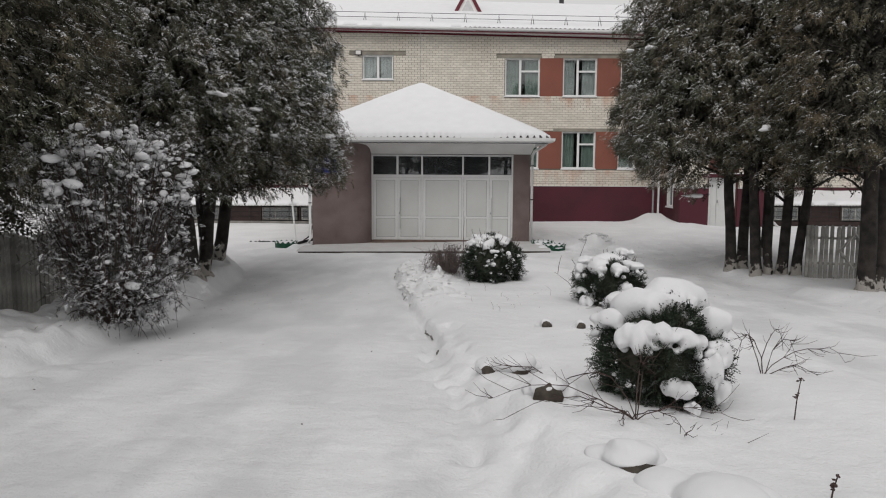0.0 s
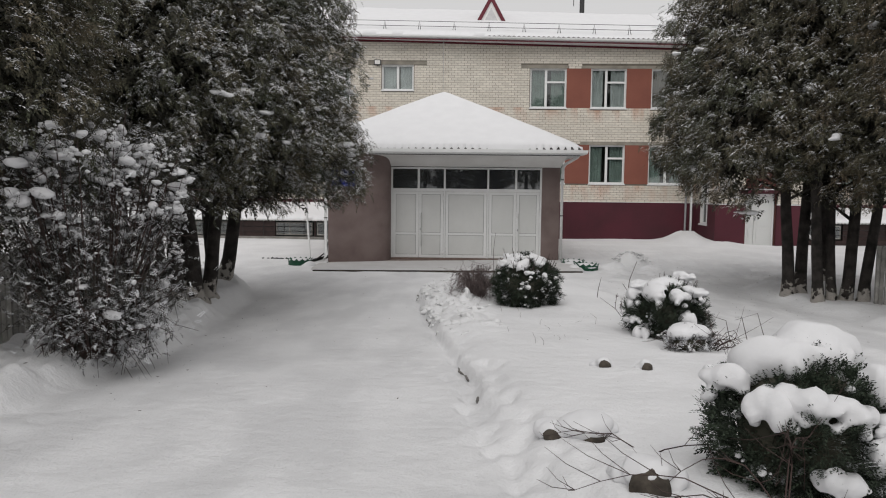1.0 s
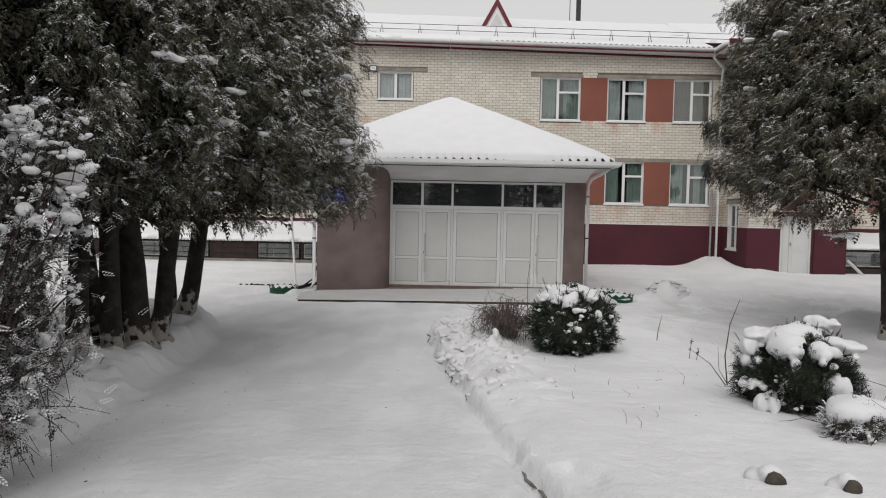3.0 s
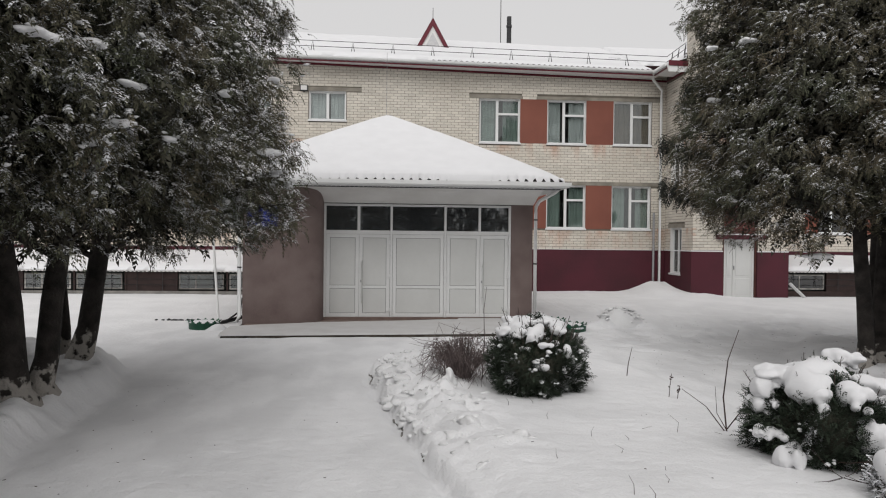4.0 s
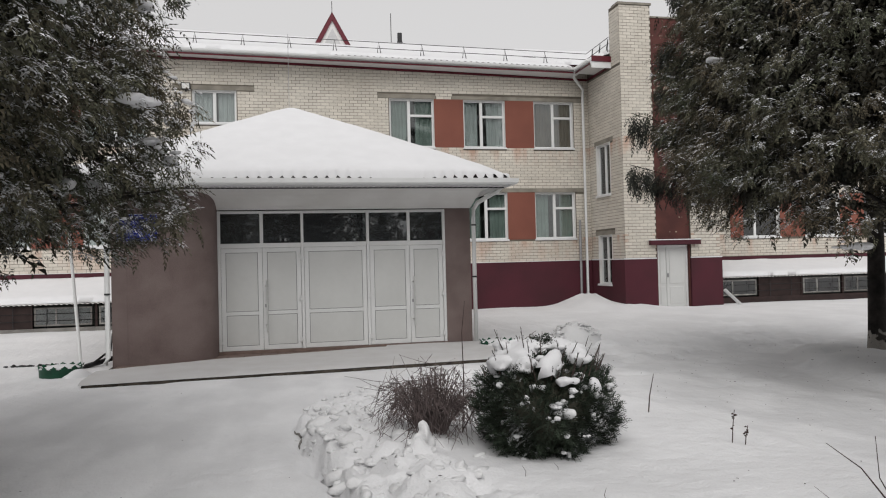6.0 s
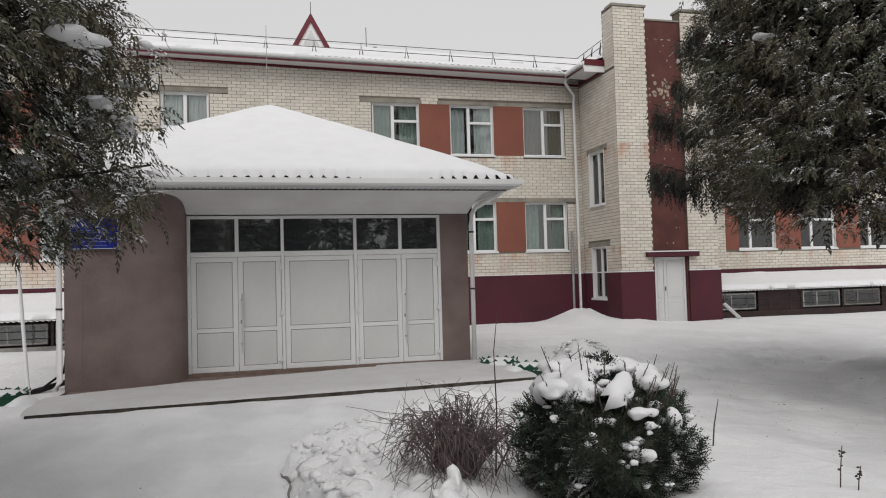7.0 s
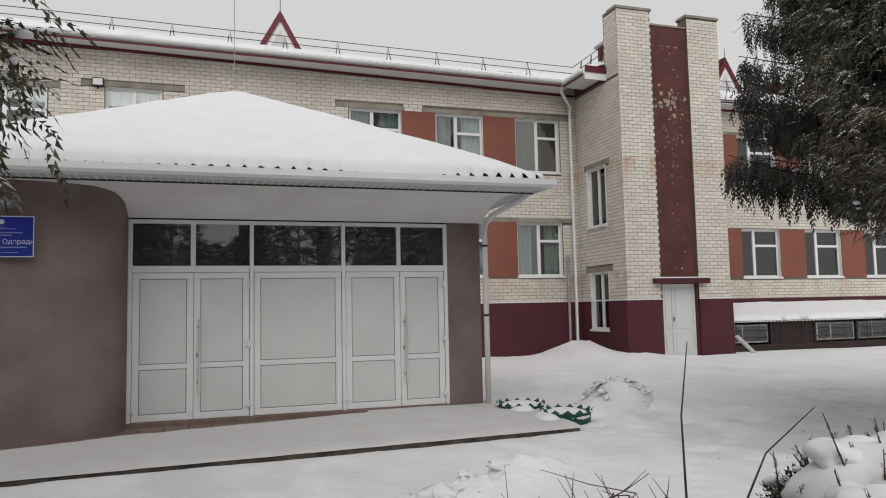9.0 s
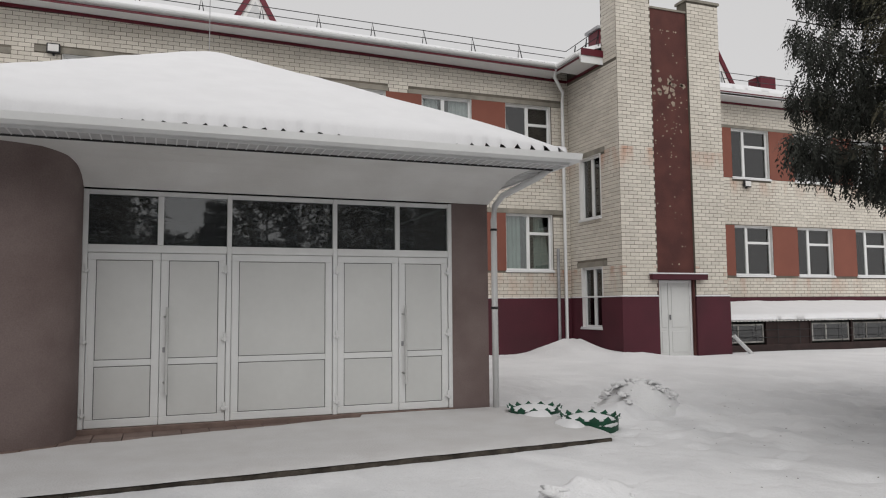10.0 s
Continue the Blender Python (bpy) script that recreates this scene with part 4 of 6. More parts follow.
awning(-13.5, -1.95, FY - 0.06, 28.6, 1.46, 0.74, 0.10, "snow-covered lean-to canopy over basement windows with concrete curb")
awning(AX1 + 0.06, 30.5, FY - 0.06, 28.7, 1.46, 0.86, 0.20, "snow-covered lean-to canopy over dark basement windows")

# ---- the entrance porch ----
PYD = 21.50
porch = thing("entrance_porch", 1.5, PYD, 0, "brown stucco entrance porch with white doors and snow-covered hip roof", "porch")
porch_inv = porch.matrix_world.inverted()


def pp(name, data, material, label="", smooth=False, parent=None):
    ob = part(name, data, material, parent or porch, label, smooth)
    if parent is None:
        ob.matrix_parent_inverse = porch_inv
    return ob


# curved flank of the front wall: from the door jamb it sweeps forward and out
plan = [(0.0, 21.50)] + [(-1.70 * (1 - math.cos(a)) ** 1.15, 21.5 - 0.93 * math.sin(a) ** 0.75) for a in [math.pi / 2 * k / 22 for k in range(1, 23)]]
bm = bmesh.new()
rows = []
for x, y in plan:
    rows.append([bm.verts.new((x, y, -0.25 + 3.3 * k / 8)) for k in range(9)])
for a, b in zip(rows, rows[1:]):
    for k in range(8):
        bm.faces.new((a[k], a[k + 1], b[k + 1], b[k]))
pp("curved_wall", bm, PORCH_BROWN, "curved brown stucco wall", True)
for d in ((-1.70, -1.45, plan[-1][1] + 0.002, 27.3, -0.25, 3.04), (4.44, 4.97, PYD, PYD + 0.3, -0.25, 2.76), (4.70, 4.968, PYD + 0.3, 27.3, -0.25, 2.76), (-1.45, 4.70, 27.0, 27.3, -0.25, 3.0), (-1.45, -0.02, PYD + 0.1, PYD + 0.3, -0.25, 3.0)):
    pp("wall", boxes(d), PORCH_BROWN)
# cove between wall and soffit
prof = [(21.47, 2.715), (21.32, 2.80), (21.16, 2.90), (21.0, 2.975), (20.82, 3.02), (20.56, 3.035), (20.40, 3.035)]
bm = bmesh.new()
rings = []
for k, (y, z) in enumerate(prof):
    s = k / (len(prof) - 1)
    xl, xr = -1.72 - 0.15 * s, 4.975 + 0.16 * s
    rings.append([bm.verts.new(p) for p in ((xl, 27.3, z), (xl, y, z), (xr, y, z), (xr, 27.3, z))])
for a, b in zip(rings, rings[1:]):
    for i in range(3):
        bm.faces.new((a[i], a[i + 1], b[i + 1], b[i]))
pp("cove", bm, COVE, "white rendered cove under the eaves")
EX0, EX1, EY0 = -2.45, 5.38, 20.06
bm = boxes((EX0, EX1, EY0, 20.395, 3.035, 3.06), (5.14, EX1, 20.40, 27.5, 3.035, 3.06), (EX0, -1.88, 20.40, 27.5, 3.035, 3.06))
pp("soffit", bm, SOFFIT, "grey ribbed soffit strip")
bm = boxes(*[(EX0 + 0.1 * k, EX0 + 0.1 * k + 0.012, EY0 + 0.02, 20.39, 3.028, 3.036) for k in range(78)], *[(5.15, EX1 - 0.01, 20.45 + 0.1 * k, 20.462 + 0.1 * k, 3.028, 3.036) for k in range(60)])
pp("soffit_ribs", bm, WHITE_PVC)
# dark strip in place of the shaded gap between soffit and cove
bm = boxes((EX0, EX1, 20.395, 20.41, 3.015, 3.05))
pp("soffit_bead", bm, DARK_STEEL)
bm = boxes((EX0, EX1, EY0 - 0.02, EY0, 3.02, 3.17), (EX1, EX1 + 0.02, EY0 - 0.02, 27.5, 3.02, 3.17), (EX0 - 0.02, EX0, EY0 - 0.02, 27.5, 3.02, 3.17))
pp("fascia", bm, WHITE_PVC)


def channel(pts):
    """A gutter: a half-round trough swept round the eaves."""
    prof = [(0.0, 0.0), (0.0, -0.07), (0.03, -0.105), (0.08, -0.11), (0.115, -0.075), (0.125, 0.0), (0.115, 0.0), (0.105, -0.07), (0.075, -0.098), (0.03, -0.093), (0.01, -0.065), (0.01, 0.0)]
    bm = bmesh.new()
    rr = []
    for (x, y, z), (ox, oy) in pts:
        rr.append([bm.verts.new((x + ox * a, y + oy * a, z + b)) for a, b in prof])
    for a, b in zip(rr, rr[1:]):
        for i in range(len(prof)):
            j = (i + 1) % len(prof)
            bm.faces.new((a[i], a[j], b[j], b[i]))
    return bm


pp("gutter", channel([((EX0 - 0.02, 27.5, 3.15), (-1, 0)), ((EX0 - 0.02, EY0 - 0.02, 3.15), (-1, -1)), ((EX1 + 0.02, EY0 - 0.02, 3.15), (1, -1)), ((EX1 + 0.02, 27.5, 3.15), (1, 0))]), WHITE_PVC, "white gutter round the porch eaves")
# roof sheet with its waves, and the snow on it
CXR, CYR, HALF = (EX0 + EX1) / 2, 23.62, (EX1 - EX0) / 2
DEEP = CYR - EY0
RISE = 1.86


def porch_wave(axis_lo, axis_hi, place):
    u = np.arange(axis_lo, axis_hi, 0.024)
    n = len(u)
    rows = []
    for k, (d, dz) in enumerate(((0.035, 0.0), (0.35, 0.14), (0.9, 0.39))):
        wv = 0.024 * np.sin(u * 2 * np.pi / 0.195)
        rows.append(place(u, d, 3.175 + dz + wv))
    f = [(r * n + i, r * n + i + 1, (r + 1) * n + i + 1, (r + 1) * n + i) for r in range(2) for i in range(n - 1)]
    return mesh_of(np.concatenate(rows), f, True)


pp("tile_edge", porch_wave(EX0, EX1, lambda u, d, z: np.stack([np.clip(u, EX0 + max(d, 0), EX1 - max(d, 0)), np.full_like(u, EY0 + d), z], -1)), ROOF_DARK, "wavy dark metal tile edge")
pp("tile_edge", porch_wave(EY0, 27.4, lambda u, d, z: np.stack([np.full_like(u, EX1 - d), np.clip(u, EY0 + max(d, 0), 27.4), z], -1)), ROOF_DARK)
bm = bmesh.new()
c = [bm.verts.new(p) for p in ((EX0, EY0, 3.15), (EX1, EY0, 3.15), (EX1, 2 * CYR - EY0, 3.15), (EX0, 2 * CYR - EY0, 3.15))]
ap = bm.verts.new((CXR, CYR, 3.15 + RISE))
for i in range(4):
    bm.faces.new((c[i], c[(i + 1) % 4], ap))
bm.faces.new(c[::-1])
pp("roof", bm, ROOF_DARK, "dark metal tile hip roof")
g = np.concatenate([np.concatenate([[-1], np.linspace(-0.996, -0.9, 12)]), np.linspace(-0.89, 0.89, 190), np.concatenate([np.linspace(0.9, 0.996, 12), [1]])])
U, W = np.meshgrid(g, g)
x, y = CXR + U * (HALF + 0.015), CYR + W * (DEEP + 0.015)
p = 22
m = (np.abs(U) ** p + np.abs(W) ** p + 1e-60) ** (1 / p)
m = np.sqrt(m * m + 0.0005)
edge = np.clip((1 - np.maximum(np.abs(U), np.abs(W))) * HALF, 0, None)
rim = np.sqrt(np.clip(1 - (1 - np.clip(edge / 0.16, 0, 1)) ** 2, 0, 1))
sag = 0.03 * vnoise(x * 1.0, y * 1.0, 61) + 0.012 * vnoise(x * 4, y * 4, 62)
bare = step(U, 0.72, 1.0) * step(-W, 0.8, 1.0)
top = 3.225 + RISE * (1 - np.clip(m, 0, 1)) + (0.105 + sag) * rim * (1 - 0.55 * bare)
# hollows where the snow melts back over each wave of the sheet
wave = np.where(np.abs(W) >= np.abs(U), x, y)
tooth = np.clip(np.sin(wave * 2 * np.pi / 0.195) * (0.62 + 1.1 * vnoise(x * 0.9, y * 0.9, 63)), 0, 1) ** 1.6
front = np.exp(-(edge / 0.022) ** 2)
top = np.where(edge < 1e-6, 3.16 + 0.075 * np.clip(tooth * (1 + bare), 0, 1.2), top)
y = y + np.where(W < -0.9, front * 0.05 * tooth, 0)
x = x - np.where(U > 0.9, front * 0.05 * tooth, 0)
bot = np.where(edge < 0.001, 3.205, 3.2 + RISE * (1 - np.clip(m, 0, 1)))
n = len(g)
i = np.arange(n * n).reshape(n, n)
q = np.stack([i[:-1, :-1], i[:-1, 1:], i[1:, 1:], i[1:, :-1]], -1).reshape(-1, 4)
pp("roof_snow", mesh_of(np.stack([x, y, top], -1).reshape(-1, 3), q, True), CAP, "thick smooth snow on the porch roof")

# glazed door front
DX = [0.0, 0.80, 1.58, 2.86, 3.69, 4.44]


def door_front():
    f = []
    for x in (0.0, 1.56, 2.84, 4.385):
        f.append((x, x + 0.055, PYD - 0.02, PYD + 0.06, 0.02, 2.70))
    f += [(0.055, 1.56, PYD - 0.015, PYD + 0.055, 2.645, 2.70), (1.615, 2.84, PYD - 0.015, PYD + 0.055, 2.645, 2.70), (2.895, 4.385, PYD - 0.015, PYD + 0.055, 2.645, 2.70)]
    f += [(0.055, 1.56, PYD - 0.015, PYD + 0.055, 1.985, 2.075), (1.615, 2.84, PYD - 0.015, PYD + 0.055, 1.985, 2.075), (2.895, 4.385, PYD - 0.015, PYD + 0.055, 1.985, 2.075)]
    f += [(0.785, 0.85, PYD - 0.012, PYD + 0.052, 2.075, 2.645), (3.66, 3.72, PYD - 0.012, PYD + 0.052, 2.075, 2.645)]
    pp("door_frame", boxes(*f, bevel=0.006), WHITE_PVC, "white plastic frame of the entrance front")
    for a, b in ((0.055, 0.785), (0.85, 1.56), (1.615, 2.84), (2.895, 3.66), (3.72, 4.385)):
        pp("transom_pane", boxes((a, b, PYD + 0.02, PYD + 0.026, 2.075, 2.645)), DARK_GLASS, "dark transom glass")
    for k, (a, b) in enumerate(((0.06, 0.825), (0.83, 1.555), (1.62, 2.835), (2.90, 3.70), (3.705, 4.38))):
        leaf = pp("door_leaf" if k != 2 else "fixed_panel", boxes((a, b, PYD + 0.0, PYD + 0.05, 0.025, 0.115), (a, b, PYD + 0.0, PYD + 0.05, 1.90, 1.982), (a, a + 0.085, PYD + 0.0, PYD + 0.05, 0.115, 1.90), (b - 0.085, b, PYD + 0.0, PYD + 0.05, 0.115, 1.90), (a + 0.085, b - 0.085, PYD + 0.0, PYD + 0.05, 0.70, 0.77), bevel=0.005), WHITE_PVC, "white plastic door leaf with two panels" if k != 2 else "")
        for z0, z1 in ((0.115, 0.70), (0.77, 1.90)):
            part("bead", boxes((a + 0.085, b - 0.085, PYD + 0.012, PYD + 0.03, z0, z1)), SEAL, leaf)
            part("panel", boxes((a + 0.093, b - 0.093, PYD + 0.006, PYD + 0.04, z0 + 0.008, z1 - 0.008), bevel=0.004), WHITE_PANEL, leaf)
        if k in (1, 4):
            hx = a + 0.075
            part("pull_handle", tubes([([(hx, PYD - 0.065, 0.36), (hx, PYD - 0.065, 1.36)], 0.016), ([(hx, PYD - 0.065, 0.5), (hx - 0.03, PYD + 0.01, 0.5)], 0.012), ([(hx, PYD - 0.065, 1.25), (hx - 0.03, PYD + 0.01, 1.25)], 0.012)], 8), ALU, leaf, "long brushed steel pull handle")
            part("lock", boxes((hx - 0.045, hx - 0.015, PYD - 0.012, PYD + 0.002, 0.84, 0.90), bevel=0.004), STEEL, leaf)
    for hx in (0.045, 1.545, 2.885, 4.37):
        for z in (0.2, 1.0, 1.8):
            pp("hinge", boxes((hx - 0.04, hx + 0.04, PYD - 0.04, PYD - 0.018, z - 0.035, z - 0.005), (hx - 0.014, hx + 0.014, PYD - 0.045, PYD - 0.018, z - 0.05, z + 0.05), bevel=0.004), WHITE_PVC)


door_front()
pp("hall_lining", boxes((-1.4, 4.65, 25.4, 25.5, -0.2, 3.0), (-1.4, 4.65, PYD + 0.3, 25.4, -0.06, 0.0), (-1.4, 4.65, PYD + 0.1, 25.4, 2.78, 2.84)), ROOM, "dark lining that stands in for the dim entrance hall")
pp("downpipe", tubes([([(5.36, 20.45, 3.05), (5.32, 20.65, 2.98), (5.06, 21.2, 2.80), (5.02, 21.36, 2.68), (5.02, 21.40, 2.5), (5.02, 21.40, -0.1)], 0.042)], 10), WHITE_PVC, "white downpipe at the porch corner")
pp("downpipe", tubes([([(-2.3, 20.35, 3.05), (-2.15, 20.4, 2.95), (-1.80, 20.5, 2.75), (-1.765, 20.55, 2.6), (-1.765, 20.55, 0.12), (-1.80, 20.45, 0.02)], 0.042)], 10), WHITE_PVC)
for cx, cy, z in ((5.02, 21.40, 2.35), (5.02, 21.40, 1.3), (-1.765, 20.55, 2.3), (-1.765, 20.55, 1.2)):
    pp("pipe_collar", tubes([([(cx, cy, z), (cx, cy, z + 0.03)], 0.05)], 10), DARK_STEEL)

# step in front of the porch, its tiles and its snow
stepo = thing("entrance_step", 1.8, 20.3, 0, "low concrete entrance step with terracotta tiles under snow", "step", kind="structure")
sinv = stepo.matrix_world.inverted()
def step_front(x):
    return 18.66 + 0.50 * (x + 1.62) / 6.84


bm = bmesh.new()
cuboid(bm, -1.75, 5.34, 19.2, 21.5, -0.4, -0.066)
for v in bm.verts:
    if v.co.y < 20:
        v.co.y = step_front(v.co.x)
bmesh.ops.bevel(bm, geom=bm.edges[:], offset=0.008, segments=1, affect="EDGES")
ob = part("slab", bm, STONE, stepo, "dark slab edge")
ob.matrix_parent_inverse = sinv
u, w = np.linspace(-1.79, 5.37, 140), np.linspace(0, 1, 60)
U, W = np.meshgrid(u, w)
lo = step_front(U) - 0.005 + 0.02 * vnoise(U * 5, U * 0, 73)
back = np.where(U < 0, 20.72 + 0.40 * U, 20.72 + 0.70 * np.clip(U / 3.0, 0, 1) ** 0.8) + 0.07 * vnoise(U * 2.3, U * 0, 71) + 0.03 * vnoise(U * 7, U * 0, 74)
back = np.where(U < 3.2, np.minimum(back, 21.45), 21.45)
yy = lo + (back - lo) * W
dd = np.minimum((yy - lo), (back - yy) * (U < 3.2) + 9 * (U >= 3.2))
zz = -0.060 + 0.026 * W + 0.040 * np.sqrt(np.clip(dd / 0.22, 0, 1)) + 0.012 * vnoise(U * 1.5, yy * 1.5, 72) * np.clip(dd / 0.1, 0, 1)
i = np.arange(U.size).reshape(U.shape)
q = np.stack([i[:-1, :-1], i[:-1, 1:], i[1:, 1:], i[1:, :-1]], -1).reshape(-1, 4)
ob = part("threshold", boxes((-0.02, 4.46, 21.44, 21.60, -0.1, 0.022), bevel=0.005), TILE, stepo, "terracotta tiled threshold under the doors")
ob.matrix_parent_inverse = sinv
ob = part("snow_cover", mesh_of(np.stack([U, yy, zz], -1).reshape(-1, 3), q, True), STEP_SNOW, stepo, "thin smooth snow on the step")
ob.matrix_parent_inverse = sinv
tile = None
for k in range(17):
    for n_ in range(4):
        if tile is None:
            tile = part("tile", boxes((0, 0.293, -0.293, 0, -0.067, -0.034), bevel=0.003), TILE, stepo)
            ob = tile
        else:
            ob = part("tile", tile.data, TILE, stepo)
        ob.matrix_parent_inverse = sinv
        ob.location = (-1.62 + 0.30 * k, 21.435 - 0.30 * n_, 0)



# ---- trees ----
THUJA_SPRAY = spray_template(8, 0.15, 0.0125, 0.8, 60)
SPRUCE_SPRAY = spray_template(7, 0.18, 0.0125, 0.12, 46)
FAR_SPRAY = spray_template(8, 0.34, 0.045, 0.35)
INNER_SPRAY = spray_template(8, 0.26, 0.024, 0.5)
FINE_SPRAY = spray_template(8, 0.085, 0.007, 0.05, 46)


def soft_snow(ob, voxel):
    """Runs touching lumps of snow together into one soft mass."""
    m = ob.modifiers.new("soft", "REMESH")
    m.mode, m.voxel_size, m.use_smooth_shade = "VOXEL", voxel, True
    k = ob.modifiers.new("settled", "SMOOTH")
    k.factor, k.iterations = 0.7, 10
    return ob


def tufts(mids, ways, per, rng, spread=0.075, fan=0.85):
    """Drooping tufts: sprays that fan out from near one point on the bough."""
    n = len(mids)
    k = np.repeat(np.arange(n), per)
    scale = rng.uniform(0.6, 1.35, n)[k][:, None]
    pos = mids[k] + rng.normal(0, 1, (len(k), 3)) * (spread, spread, spread * 0.8) * scale
    way = ways[k] + rng.normal(0, fan, (len(k), 3)) * (1, 1, 0.55)
    pos -= ways[k] * np.abs(rng.normal(0, 0.09, (len(k), 1)))
    return pos, way


def crown_points(n_clumps, rng, radius, z0, z1, off, lift):
    """Tufts on an uneven ovoid: their middles and outward ways."""
    h = rng.beta(1.05, 1.35, n_clumps)
    a = rng.uniform(0, 2 * np.pi, n_clumps)
    prof = np.minimum(1.0, 0.80 + 1.5 * h) * np.sqrt(np.clip(1 - np.clip((h - 0.25) / 0.75, 0, 1) ** 1.9, 0.02, 1))
    lump = 0.92 + 0.07 * np.sin(3 * a + 5 * h) * np.cos(9 * h + a) + 0.05 * np.sin(8 * a + 17 * h) + rng.normal(0, 0.035, n_clumps)
    deep = np.where(rng.random(n_clumps) < 0.7, 1.0, rng.uniform(0.55, 0.95, n_clumps))
    r = radius * prof * lump * deep
    hang = (0.22 * np.sin(5 * a + 1.7 * radius) + 0.16 * np.sin(13 * a + 4 * radius) + np.abs(rng.normal(0, 0.22, n_clumps))) * np.clip(1 - h * 3, 0, 1)
    hang += lift * np.clip(np.sin(a + 0.5), 0, 1) * np.clip(1 - h * 1.5, 0, 1)
    mids = np.stack([off[0] + r * np.cos(a), off[1] + r * np.sin(a), z0 + (z1 - z0) * h + hang], -1)
    ways = np.stack([np.cos(a), np.sin(a), np.zeros(n_clumps)], -1) + rng.normal(0, 0.35, (n_clumps, 3)) * (1, 1, 0.4)
    return mids, ways


def conifer(name, x, y, label, stems, radius, z0, z1, seed, clumps=230, per=20, template=None, leaf=None, size=(0.65, 1.15), sag=0.16, snow=16, off=(0, 0), lift=0.0, group="thuja trees along the drive"):
    """A many-stemmed evergreen: stems, limbs, a crown of drooping tufts, and lumps of snow."""
    rng = np.random.default_rng(seed)
    base = gz(x, y) - 0.08
    t = thing(name, x, y, base, label, "tree", group)
    mids, ways = crown_points(clumps, rng, radius, z0 - base, z1 - base, off, lift)
    keep = (mids[:, 2] + base < 6.5) | (rng.random(len(mids)) < (0.35 if template is None else 1.0))     # the tops are thinner
    mids, ways = mids[keep], ways[keep]
    pos, way = tufts(mids, ways, per, rng)
    for sx, sy, r, lx, ly in stems:
        h = (z1 - base) * 0.8
        zs = np.array([-0.15, 0.0, 0.12, 0.4, 1.0, 1.7, 2.6, 3.6, h])
        rr = r * np.array([1.6, 1.45, 1.2, 1.02, 0.95, 0.88, 0.75, 0.55, 0.15])
        wob = np.cumsum(rng.normal(0, 0.02, (len(zs), 2)), 0)
        b = gz(x + sx, y + sy) - 0.06 - base
        pts = np.stack([sx + lx * zs + wob[:, 0], sy + ly * zs + wob[:, 1], zs + b * (1 - np.clip(zs / 2, 0, 1))], -1)
        part("trunk", tubes([(pts, rr)], 11), BARK, t, "dark trunk with whitewashed foot")
    for m in mids[rng.permutation(len(mids))[: min(60, len(mids) // 4)]]:
        sx, sy, r, lx, ly = stems[int(rng.integers(len(stems)))]
        zb = max(1.3, m[2] - rng.uniform(0.1, 0.9))
        a = np.array([sx + lx * zb, sy + ly * zb, zb])
        part("limb", tubes([([a, (a + m) / 2 + (0, 0, 0.15), m], [0.035, 0.022, 0.008])], 5), BARK, t)
    n_in = int(len(mids) * 4.2)
    k = rng.integers(0, len(mids), n_in)
    axis = np.array([off[0], off[1], 0.0])
    inner = axis + (mids[k] - axis) * (rng.uniform(0.4, 0.86, (n_in, 1)) * (1, 1, 0) + (0, 0, 1)) + rng.normal(0, 0.14, (n_in, 3)) + (0, 0, 0.22)
    part("inner_foliage", sprays(inner, ways[k], rng.uniform(0.9, 1.5, n_in), INNER_SPRAY, rng, 0.5), THUJA_DARK, t)
    part("crown", sprays(pos, way, rng.uniform(*size, len(pos)), template or THUJA_SPRAY, rng, sag, 0.7, 0.15), leaf or THUJA, t, "dense dark evergreen foliage dusted with snow")
    if snow:
        pick = rng.permutation(len(mids))
        flakes, fs = [], []
        for m in mids[pick[: snow * 5]]:
            for _ in range(int(rng.integers(1, 4))):
                flakes.append(m + rng.normal(0, 0.06, 3) + (0, 0, 0.05))
                s = rng.uniform(0.012, 0.032)
                fs.append((s * rng.uniform(1.1, 1.8), s, s * 0.6))
        part("snow_clumps", lumps(flakes, fs, 1, rng, 0.35), CAP, t, "lumps of snow caught in the branches")["kind"] = "stuff"
        for m, w in zip(mids[pick[:snow]], ways[pick[:snow]]):
            q = m - w * 0.02 + (0, 0, 0.03)
            run = np.cross(w, (0, 0, 1))
            n = int(rng.integers(3, 7))
            u = (np.arange(n) - (n - 1) / 2) * 0.036
            c = q + run * u[:, None] + rng.normal(0, 0.012, (n, 3)) - np.array([0, 0, 3.0]) * (u * u)[:, None]
            s = rng.uniform(0.035, 0.075, n)
            soft_snow(part("snow_pad", lumps(c, np.stack([s * 1.4, s * 1.1, s * 0.55], -1), 2, rng, 0.28), CAP, t), 0.014)
    return t


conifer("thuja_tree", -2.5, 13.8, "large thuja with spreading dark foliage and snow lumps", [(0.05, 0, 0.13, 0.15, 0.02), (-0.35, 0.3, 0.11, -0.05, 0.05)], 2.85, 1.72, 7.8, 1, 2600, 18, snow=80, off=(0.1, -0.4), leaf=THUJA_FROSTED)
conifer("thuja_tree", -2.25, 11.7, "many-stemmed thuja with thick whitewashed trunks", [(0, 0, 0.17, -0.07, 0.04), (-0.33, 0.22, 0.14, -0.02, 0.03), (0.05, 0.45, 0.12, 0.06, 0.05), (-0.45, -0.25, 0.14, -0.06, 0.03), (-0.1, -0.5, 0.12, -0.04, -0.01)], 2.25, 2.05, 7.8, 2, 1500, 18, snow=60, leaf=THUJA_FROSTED)
